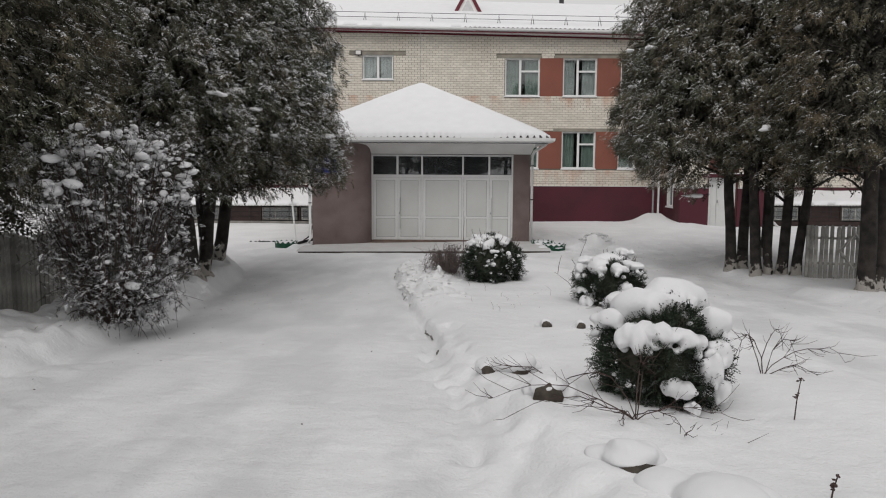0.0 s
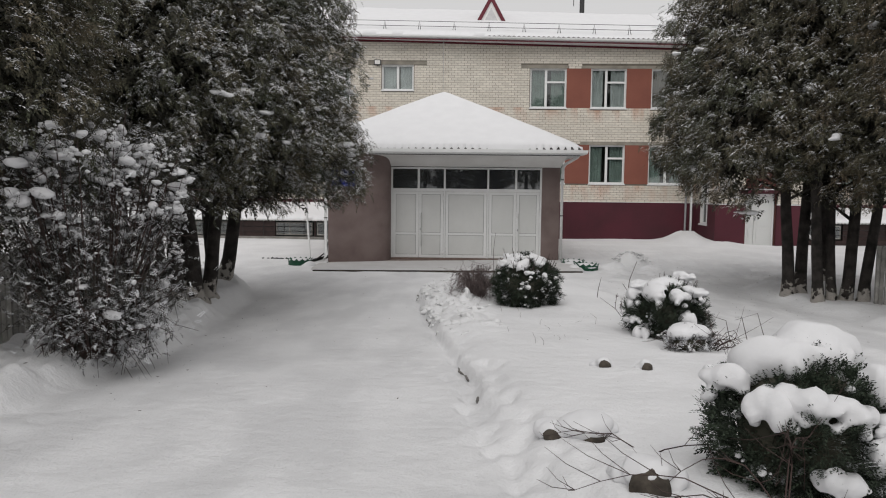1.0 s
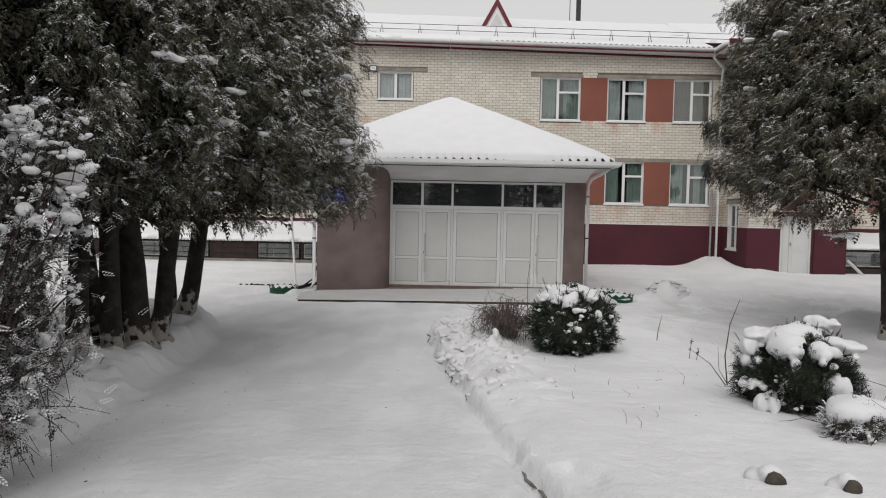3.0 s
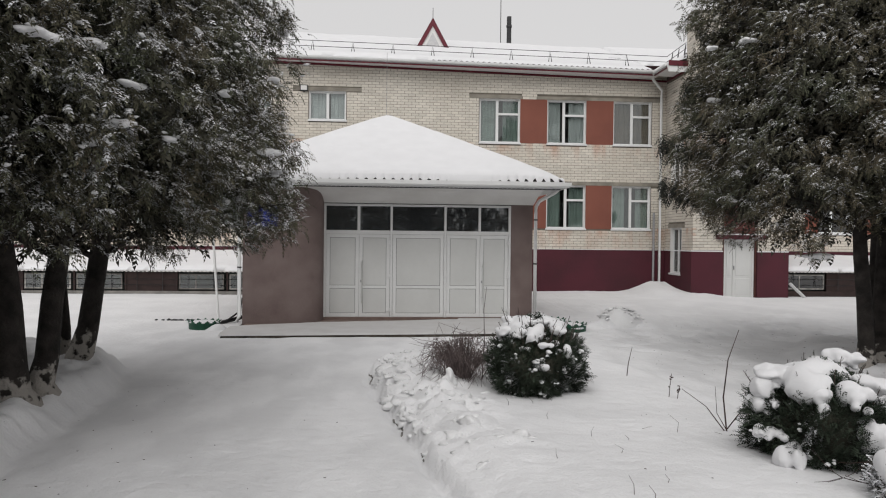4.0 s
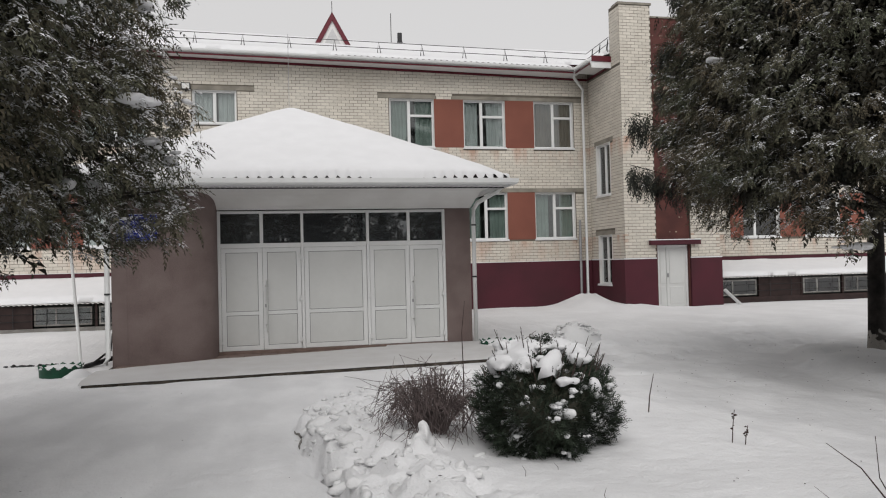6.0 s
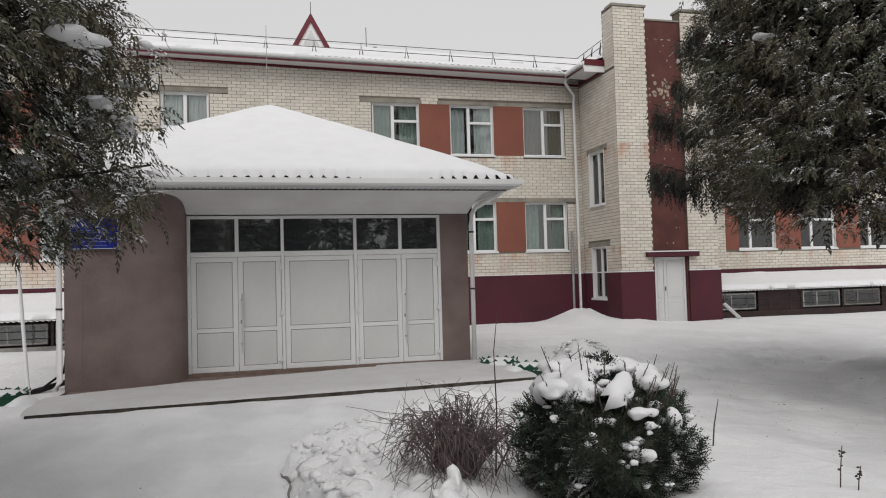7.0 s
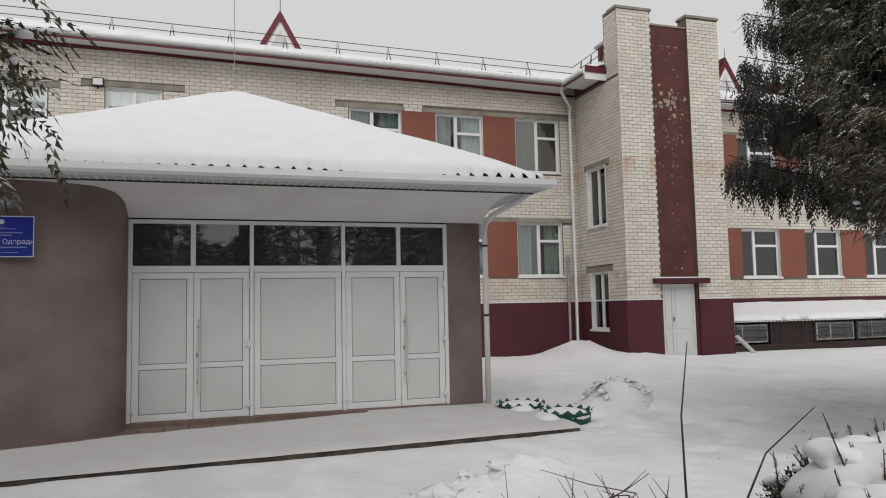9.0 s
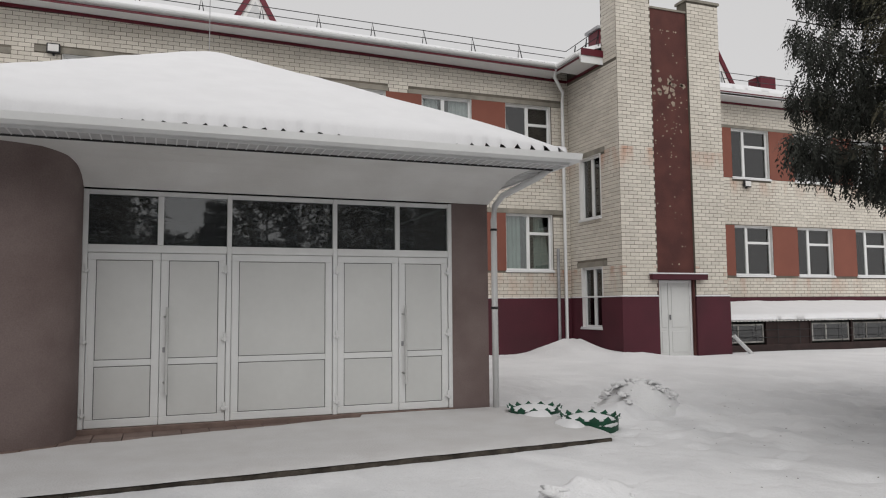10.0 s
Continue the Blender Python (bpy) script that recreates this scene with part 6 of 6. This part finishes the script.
# ---- stones under their snow ----
for k, (x, y, s, up) in enumerate(((3.10, 4.40, 0.19, 0.05), (2.88, 4.45, 0.11, 0.03), (3.24, 3.32, 0.14, 0.075), (3.70, 7.12, 0.085, 0.035), (4.10, 6.95, 0.07, 0.04), (3.52, 2.05, 0.16, 0.03), (3.80, 1.42, 0.22, 0.03), (4.95, 6.55, 0.20, 0.10), (4.62, 6.6, 0.07, 0.04))):
    r = np.random.default_rng(90 + k)
    z = gz(x, y)
    t = thing("bed_stone", x, y, z - 0.04, "dark garden stone under a round snow cap", "stone", "stones in the bed")
    part("stone", lumps([(0, -0.03, up * 0.5 + 0.02)], [(s * 0.8, s * 0.75, up + 0.04)], 2, r, 0.16), STONE, t)
    m = 9
    c = np.stack([r.normal(0, s * 0.5, m), 0.07 + np.abs(r.normal(0, s * 0.6, m)), np.full(m, up + 0.0)], -1)
    c[:, 2] -= np.clip((c[:, 0] ** 2 + (c[:, 1] - 0.05) ** 2) / (s * s) * 0.35, 0, 1) * up
    q = r.uniform(0.6, 1.0, m)[:, None] * np.array([s, s * 0.9, 0.05 + 0.25 * s])
    soft_snow(part("snow_cap", lumps(np.concatenate([c, [(0, 0.03, up + 0.045)]]), np.concatenate([q, [(s * 1.0, s * 0.95, 0.045 + 0.25 * s)]]), 2, r, 0.1), CAP, t, "rounded cap of snow"), 0.014)


# ---- snowy shrub and fences ----
def snowy_shrub(x, y):
    rng = np.random.default_rng(97)
    z = gz(x, y)
    t = thing("snowy_shrub", x, y, z - 0.05, "sprawling frosted shrub with heavy snow clumps beside a fence", "shrub")
    ln, pos, way, ctr, sz = [], [], [], [], []
    for i in range(130):
        a = rng.uniform(0, 6.28)
        rad, hh = 0.95 * math.sqrt(rng.random()), rng.uniform(0.05, 2.25)
        rad *= min(1.0, 0.55 + 0.6 * math.sin(min(1, hh / 2.3) * 2.6))
        p2 = np.array([rad * math.cos(a), rad * math.sin(a) * 0.9, hh])
        p0 = np.array([0.2 * math.cos(a), 0.2 * math.sin(a), 0])
        p1 = (p0 + p2) / 2 + (0, 0, 0.2)
        q = np.array([(1 - u) ** 2 * p0 + 2 * u * (1 - u) * p1 + u * u * p2 for u in np.linspace(0, 1, 7)])
        ln.append((q, np.linspace(0.016, 0.004, 7)))
        for k in range(150):
            b = q[int(rng.integers(2, 7))] + rng.normal(0, 0.13, 3)
            d = p2 - p0
            pos.append(b)
            way.append(d / np.linalg.norm(d) + rng.normal(0, 0.6, 3))
        heavy = rng.random() < 0.08 + 0.38 * hh
        for k in range(13 if heavy else 1):
            f = 1 - abs(rng.normal(0, 0.22))
            ctr.append(q[6] * f + q[4] * (1 - f) + rng.normal(0, 0.055, 3) + (0, 0, 0.03))
            s = rng.uniform(0.008, 0.026) * (2.4 if rng.random() < 0.24 else 1)
            sz.append((s * rng.uniform(1, 1.8), s, s * 0.75))
        for k in range(5):
            b = q[int(rng.integers(3, 7))]
            d = rng.normal(0, 0.2, 3) - (0, 0, 0.05)
            ln.append(([b, b + d * 0.6, b + d + (0, 0, -0.05)], [0.004, 0.003, 0.0015]))
    part("branchwork", tubes(ln, 4), TWIG, t)["kind"] = "stuff"
    part("foliage", sprays(np.array(pos), np.array(way), rng.uniform(0.6, 1.3, len(pos)), FINE_SPRAY, rng, 0.3), SNOWY_LEAF, t, "dull frosted foliage")
    part("snow_clumps", lumps(ctr, sz, 2, rng, 0.28), CAP, t, "heavy clumps of snow on the twigs")


snowy_shrub(-1.46, 6.8)


def picket_fence(p0, p1, h, label, wide=0.07, gap=0.03, motif=None):
    """Pickets on two rails and posts from p0 to p1 in plan; motif: how far along a diamond sits."""
    (xa, ya), (xb, yb) = p0, p1
    run = math.hypot(xb - xa, yb - ya)
    dx, dy = (xb - xa) / run, (yb - ya) / run
    turn = math.degrees(math.atan2(dy, dx))
    spot = lambda u, off=0.0: (xa + dx * u + dy * off, ya + dy * u - dx * off)
    f = thing("picket_fence", *spot(run / 2), gz(*spot(run / 2)), label, "fence")
    inv = f.matrix_world.inverted()
    bm = boxes((0, wide, -0.012, 0.012, 0, h - 0.05))
    top = bmesh.ops.extrude_face_region(bm, geom=[fc for fc in bm.faces if all(w.co.z > 0.1 for w in fc.verts)])
    for g_ in top["geom"]:
        if isinstance(g_, bmesh.types.BMVert):
            g_.co.z = h
            g_.co.x = wide / 2 + (g_.co.x - wide / 2) * 0.25
    me = None
    r = random.Random(int(xa * 10))
    for i in range(int(run / (wide + gap))):
        x, y = spot(i * (wide + gap))
        ob = part("picket", bm if me is None else me, FENCE, f)
        me = ob.data
        ob.matrix_parent_inverse = inv
        ob.matrix_basis = pose(x, y, gz(x, y) - 0.03 + r.uniform(-0.015, 0.015), 0, r.uniform(-1, 1), turn)
    for z in (0.3, h - 0.3):
        ob = part("rail", tubes([([(*spot(u, -0.04), gz(*spot(u)) + z) for u in np.linspace(0, run, 8)], 0.025)], 4, False), FENCE, f)
        ob.matrix_parent_inverse = inv
    for u in np.arange(0, run, 2.4):
        x, y = spot(u, -0.07)
        ob = part("post", boxes((-0.04, 0.04, -0.04, 0.04, -0.2, h - 0.05), bevel=0.006), FENCE, f)
        ob.matrix_parent_inverse = inv
        ob.matrix_basis = pose(x, y, gz(x, y), 0, 0, turn)
    if motif:
        z = gz(*spot(motif)) + h * 0.5
        p = [(*spot(motif + a, 0.03), z + b) for a, b in ((0, -0.36), (0.27, 0), (0, 0.36), (-0.27, 0), (0, -0.36))]
        ob = part("diamond_motif", tubes([(p[i:i + 2], 0.028) for i in range(4)], 4, False), FENCE, f, "pale wooden diamond ornament")
        ob.matrix_parent_inverse = inv
    return f


picket_fence((-2.72, 4.2), (-2.72, 9.6), 1.0, "weathered grey picket fence beside the drive")
picket_fence((9.85, 13.35), (13.4, 12.9), 1.12, "weathered picket fence with a diamond ornament behind trees", motif=0.85)


r = np.random.default_rng(15)
t = thing("snow_pile", 7.0, 21.0, gz(7.0, 21.0) - 0.05, "rough heap of shovelled snow in the yard", "snow pile")
c = [(r.normal(0, 0.28), r.normal(0, 0.24)) for _ in range(110)]
part("mound", lumps([(0, 0, -0.30)], [(0.62, 0.55, 0.46)], 3, r, 0.07), SNOW, t)
part("loose_snow", lumps([(a, b, max(gz(7 + a, 21 + b) - gz(7, 21) + 0.06, -0.26 + 0.44 * math.sqrt(max(0, 1 - (a / 0.6) ** 2 - (b / 0.53) ** 2)))) for a, b in c], [(q, q * 0.9, q * 0.45) for q in r.uniform(0.02, 0.07, 110)], 1, r, 0.35), SNOW, t)["kind"] = "stuff"
r = np.random.default_rng(16)
t = thing("debris", 11.6, 28.9, gz(11.6, 28.9), "dark rubble bits sticking out of a snow drift", "rubble")
for k in range(7):
    x, y = r.uniform(-0.5, 0.6), r.uniform(-0.4, 0.3)
    part("bit", lumps([(x, y, gz(11.6 + x, 28.9 + y) - gz(11.6, 28.9) + 0.015)], [(r.uniform(0.03, 0.09), 0.03, 0.025)], 1, r, 0.3), DARK_STEEL, t)

r = np.random.default_rng(17)
t = thing("snow_slab", 2.28, 12.95, gz(2.28, 12.95) - 0.04, "upright broken slab of snow beside a bare shrub", "snow")
soft_snow(part("slab", lumps([(0, 0, 0.05), (0.02, 0.01, 0.13), (0.0, 0, 0.20)], [(0.12, 0.05, 0.09), (0.09, 0.045, 0.08), (0.05, 0.035, 0.06)], 2, r, 0.15), SNOW, t), 0.014)

# ---- crumbs of shovelled snow and fallen litter ----
rng = np.random.default_rng(66)
c, z = [], []
for i in range(300):
    y = 9.5 + 7.2 * rng.random() ** 0.6
    d = abs(rng.normal(0, 0.45)) + 0.02
    x = float(np.interp(y, *BED_LEFT)) + d
    k = rng.uniform(0.012, 0.05) * (1.8 if rng.random() < 0.12 else 1)
    c.append((x, y, gz(x, y) - k * 0.3))
    z.append((k * rng.uniform(0.9, 2.0), k, k * 0.7))
tagged(part("snow_crumbs", lumps(c, z, 2, rng, 0.42), SNOW), "crumbled shovelled snow along the bed", "snow", kind="stuff")
c, z = [], []
for i in range(420):
    if i < 70:
        x, y = rng.normal(-1.1, 0.6), rng.uniform(4, 14)
    elif i < 360:
        x, y = rng.normal(8.0, 1.6), rng.normal(16.5, 3.0)
    else:
        x, y = rng.uniform(-0.5, 6.5), rng.uniform(1, 18)
    k = rng.uniform(0.002, 0.0055)
    c.append((x, y, gz(x, y) + 0.003))
    z.append((k * rng.uniform(1, 3.5), k, k * 0.6))
tagged(part("needle_litter", lumps(c, z, 1, rng, 0.35), TWIG), "scattered dark needles and twigs on trodden snow", "litter", kind="stuff")


# ---- tyre planters, pole, sign, lamps ----
def tyre_planter(x, y, label, turn, lean=0):
    """A flower bed cut from a tyre: a green toothed ring full of snow."""
    z = gz(x, y)
    t = thing("tyre_planter", x, y, z - 0.10, label, "planter", "tyre planters by the porch", turn=turn)
    bm = bmesh.new()
    n = 78
    ring = []
    for i in range(n):
        a = 2 * math.pi * i / n
        tooth = 0.04 * (1 - abs(math.sin(a * 6.5)) ** 0.7)
        c, s_ = math.cos(a), math.sin(a)
        ring.append([bm.verts.new((r * c, r * s_, zz)) for r, zz in ((0.31, -0.05), (0.325, 0.1), (0.33, 0.22), (0.335 + 0.5 * tooth, 0.25 + tooth), (0.325 + 0.5 * tooth, 0.255 + tooth), (0.315, 0.22), (0.31, 0.1), (0.295, -0.05))])
    for i in range(n):
        a, b = ring[i], ring[(i + 1) % n]
        for k in range(7):
            bm.faces.new((a[k], a[k + 1], b[k + 1], b[k]))
    part("tyre_ring", bm, GREEN, t, "green painted rubber ring with cut teeth", True)
    r = np.random.default_rng(int(abs(x) * 100))
    part("snow_fill", lumps([(0, 0, 0.19)], [(0.325, 0.325, 0.10)], 3, r, 0.03), CAP, t)
    c = [(0.33 * math.cos(q), 0.33 * math.sin(q), 0.25) for q in np.arange(0.24, 6.28, 0.4833)]
    part("rim_snow", lumps(c, [(0.04, 0.035, 0.014)] * len(c), 1, r, 0.2), CAP, t)["kind"] = "stuff"
    part("drift", lumps([(-0.22, -0.22, 0.0), (0.0, -0.3, -0.02)], [(0.30, 0.24, 0.25), (0.30, 0.18, 0.17)], 3, r, 0.12), CAP, t)
    return t


tyre_planter(5.30, 20.85, "green tyre planter with a toothed rim full of snow", 20)
tyre_planter(5.55, 19.95, "green tyre planter with a toothed rim half buried", -30)
tyre_planter(-2.45, 20.3, "green tyre planter buried in snow beside the porch", 100)
t = thing("white_pole", -2.36, 21.0, -0.15, "thin white pole leaning beside the porch", "pole")
part("pole", tubes([([(0.06, 0, 0), (-0.12, 0, 2.6)], 0.028)], 8), WHITE_PVC, t)
t = thing("scrap_pipes", -2.1, 21.2, -0.12, "dark metal pipes lying in snow beside the porch", "pipe")
part("pipe", tubes([([(-0.25, -0.2, 0.03), (0.25, 0.25, 0.14)], 0.045)], 8), DARK_STEEL, t)
part("pipe", tubes([([(-0.1, -0.1, 0.05), (0.22, 0.1, 0.3), (0.26, 0.1, 0.6)], 0.02)], 6), DARK_STEEL, t)
t = thing("scrap_edging", -3.4, 21.7, -0.12, "dark ragged edging showing through snow", "edging")
part("edging", lumps([(0.14 * k - 0.5, 0.02 * (k % 3), 0.03) for k in range(9)], [(0.09, 0.04, 0.03)] * 9, 1, np.random.default_rng(3), 0.3), DARK_STEEL, t)
t = thing("white_prop", 15.2, 28.1, 0.0, "white board leaning at the annex corner", "board")
part("board", tubes([([(-0.02, 0.12, 0.5), (0.5, 0.0, -0.02)], 0.055)], 6), WHITE_PVC, t)

sign = thing("school_sign", -1.26, 20.54, 2.355, "blue school name board with white lettering", "sign", turn=-3)
part("board", boxes((-0.335, 0.335, -0.012, 0.0, -0.235, 0.235), bevel=0.004), BLUE, sign)
part("border", boxes((-0.34, 0.34, -0.018, -0.011, 0.228, 0.238), (-0.34, 0.34, -0.018, -0.011, -0.238, -0.228), (-0.34, -0.331, -0.018, -0.011, -0.228, 0.228), (0.331, 0.34, -0.018, -0.011, -0.228, 0.228)), LETTER, sign)
cu = bpy.data.curves.new("line", "FONT")
cu.body, cu.size, cu.align_x, cu.extrude = "ЛІЦЕЙ с. Одеради", 0.078, "CENTER", 0.001
tmp = bpy.data.objects.new("tmp", cu)
scene.collection.objects.link(tmp)
bpy.context.view_layer.update()
me = bpy.data.meshes.new_from_object(tmp.evaluated_get(bpy.context.evaluated_depsgraph_get()))
bpy.data.objects.remove(tmp)
ob = part("lettering", me, LETTER, sign)
ob.matrix_basis = pose(0, -0.0155, -0.085, 90, 0, 0)
for z, w, hh in ((0.11, 0.06, 0.006), (0.09, 0.30, 0.008), (0.045, 0.44, 0.012), (0.015, 0.22, 0.012), (-0.125, 0.54, 0.014), (-0.185, 0.36, 0.008)):
    part("text_bar", boxes((-w / 2, w / 2, -0.0165, -0.0125, z - hh / 2, z + hh / 2)), LETTER_DIM, sign)
part("emblem", lathe([(0.03, -0.0005), (0.03, 0.0005)], 12), LETTER, sign).matrix_basis = pose(0, -0.0145, 0.17, 90, 0, 0)

lamp = thing("bulkhead_lamp", -1.20, 20.53, 2.76, "oval bulkhead lamp behind a wire guard", "lamp")
part("glass", lumps([(0, -0.02, 0)], [(0.105, 0.05, 0.055)], 3, np.random.default_rng(1), 0.0), LAMP_GLASS, lamp)
ov = [(0.12 * math.cos(a), -0.03, 0.068 * math.sin(a)) for a in np.linspace(0, 6.2832, 25)]
part("guard", tubes([(ov, 0.008), ([(-0.12, -0.05, 0), (0.12, -0.05, 0)], 0.005), ([(-0.05, -0.05, -0.06), (-0.05, -0.05, 0.06)], 0.005), ([(0.05, -0.05, -0.06), (0.05, -0.05, 0.06)], 0.005)], 6), STEEL, lamp)


def floodlight(x, z):
    t = thing("floodlight", x, FY - 0.05, z, "small black floodlight on the brick wall", "lamp", "wall floodlights")
    part("housing", boxes((-0.14, 0.14, -0.08, 0.0, -0.11, 0.11), bevel=0.015), DARK_STEEL, t)
    part("lens", boxes((-0.11, 0.11, -0.087, -0.078, -0.08, 0.08)), COVE, t)
    part("bracket", boxes((-0.02, 0.02, -0.02, 0.05, -0.15, 0.0)), DARK_STEEL, t)


floodlight(-1.55, 7.24)
floodlight(18.22, 5.16)

# lightning rod on the porch roof
t = thing("lightning_rod", CXR - 0.03, CYR, 4.9, "thin pale rod above the porch roof", "rod")
part("rod", tubes([([(0, 0, 0), (0, 0, 1.9)], 0.006)], 5), STEEL, t)

# ---- the bricks ----

BL, BH, JT = 0.25, 0.088, 0.0115
PROUD = 0.008


def lay(u0, u1, z0, z1, holes, bond=0):
    """Courses of bricks on a wall face, cut round its openings: u0, u1, z0, z1 of each."""
    out = []
    z, row = z0, bond
    while z < z1 - 0.03:
        zt = min(z + BH, z1)
        free = [(u0, u1)]
        for a, b, c, d in holes:
            if c < zt - 0.01 and d > z + 0.01:
                nf = []
                for p, q in free:
                    if b <= p or a >= q:
                        nf.append((p, q))
                    else:
                        if a > p:
                            nf.append((p, a))
                        if b < q:
                            nf.append((b, q))
                free = nf
        for p, q in free:
            k = math.floor((p - u0) / (BL + JT))
            u = u0 + k * (BL + JT) - (0.5 * (BL + JT) if row % 2 else 0)
            while u < q:
                a, b = max(u, p), min(u + BL, q)
                if b - a > 0.03:
                    out.append((a, b, z, zt))
                u += BL + JT
        z += BH + JT
        row += 1
    return out


CUBE = np.array([(x, y, z) for z in (0, 1) for y in (0, 1) for x in (0, 1)], float)
CF = np.array([(0, 2, 3, 1), (4, 5, 7, 6), (0, 1, 5, 4), (0, 4, 6, 2), (1, 3, 7, 5)])


def brickwork(rects, place, rng):
    """All given bricks as real blocks in one mesh. place(u, depth, z) gives world coordinates."""
    r = np.array(rects)
    n = len(r)
    pr = PROUD + rng.normal(0, 0.0018, n)
    u = r[:, 0:1] + (r[:, 1:2] - r[:, 0:1]) * CUBE[None, :, 0]
    z = r[:, 2:3] + (r[:, 3:4] - r[:, 2:3]) * CUBE[None, :, 2]
    d = -pr[:, None] * (1 - CUBE[None, :, 1]) + 0.01 * CUBE[None, :, 1]
    v = place(u, d, z).reshape(-1, 3)
    f = (CF[None] + (np.arange(n) * 8)[:, None, None]).reshape(-1, 4)
    return mesh_of(v, f)


rng = np.random.default_rng(77)
front = lambda y: (lambda u, d, z: np.stack([u, y + d, z], -1))
face = lambda x: (lambda u, d, z: np.stack([x + d, u, z], -1))
margin = lambda hs, e=0.0: [(a - e, b + e, c - e, d + e) for a, b, c, d in hs]
holes = margin(WINS + RIGHT_WINS, 0.03) + PANELS + LINTELS
rest = lay(-13.9, AX0 - 0.01, PLINTH + 0.02, 8.08, holes)
spart("brickwork", brickwork(rest, front(FY), rng), BRICK, label="courses of white silicate brick")["kind"] = "stuff"
rest = lay(AX1 + 0.01, 30.9, PLINTH + 0.02, 7.80, holes)
spart("brickwork", brickwork(rest, front(FY), rng), BRICK)["kind"] = "stuff"
sh = margin(SIDE_WINS, 0.03) + [(28.95, 30.35, 5.42, 5.56), (28.95, 30.45, 2.38, 2.52)]
spart("brickwork", brickwork(lay(AY + 0.01, FY - 0.012, PLINTH + 0.04, 7.71, sh, 1), face(AX0), rng), BRICK)["kind"] = "stuff"
spart("brickwork", brickwork(lay(AY + 0.01, AY + 0.69, 7.80, 9.62, [], 0), face(AX0), rng), BRICK)["kind"] = "stuff"
tower = lay(AX0 + 0.004, 12.855, PLINTH + 0.05, 9.62, []) + lay(14.075, AX1 - 0.004, PLINTH + 0.05, 9.58, [])
low = [b for b in tower if b[2] < 4.9 and abs(b[1] - b[0] - BL) < 0.01][:300]
keep = set(low)
spart("brickwork", brickwork([b for b in tower if b not in keep], front(AY), rng), BRICK)["kind"] = "stuff"
bme = [brickwork([(0, BL, 0, BH)], front(0), rng) for _ in range(4)]
for i, (a, b, c, d) in enumerate(low):
    ob = spart("brick", bme[i % 4], BRICK)
    ob.matrix_basis = Matrix.Translation((a, AY, c))
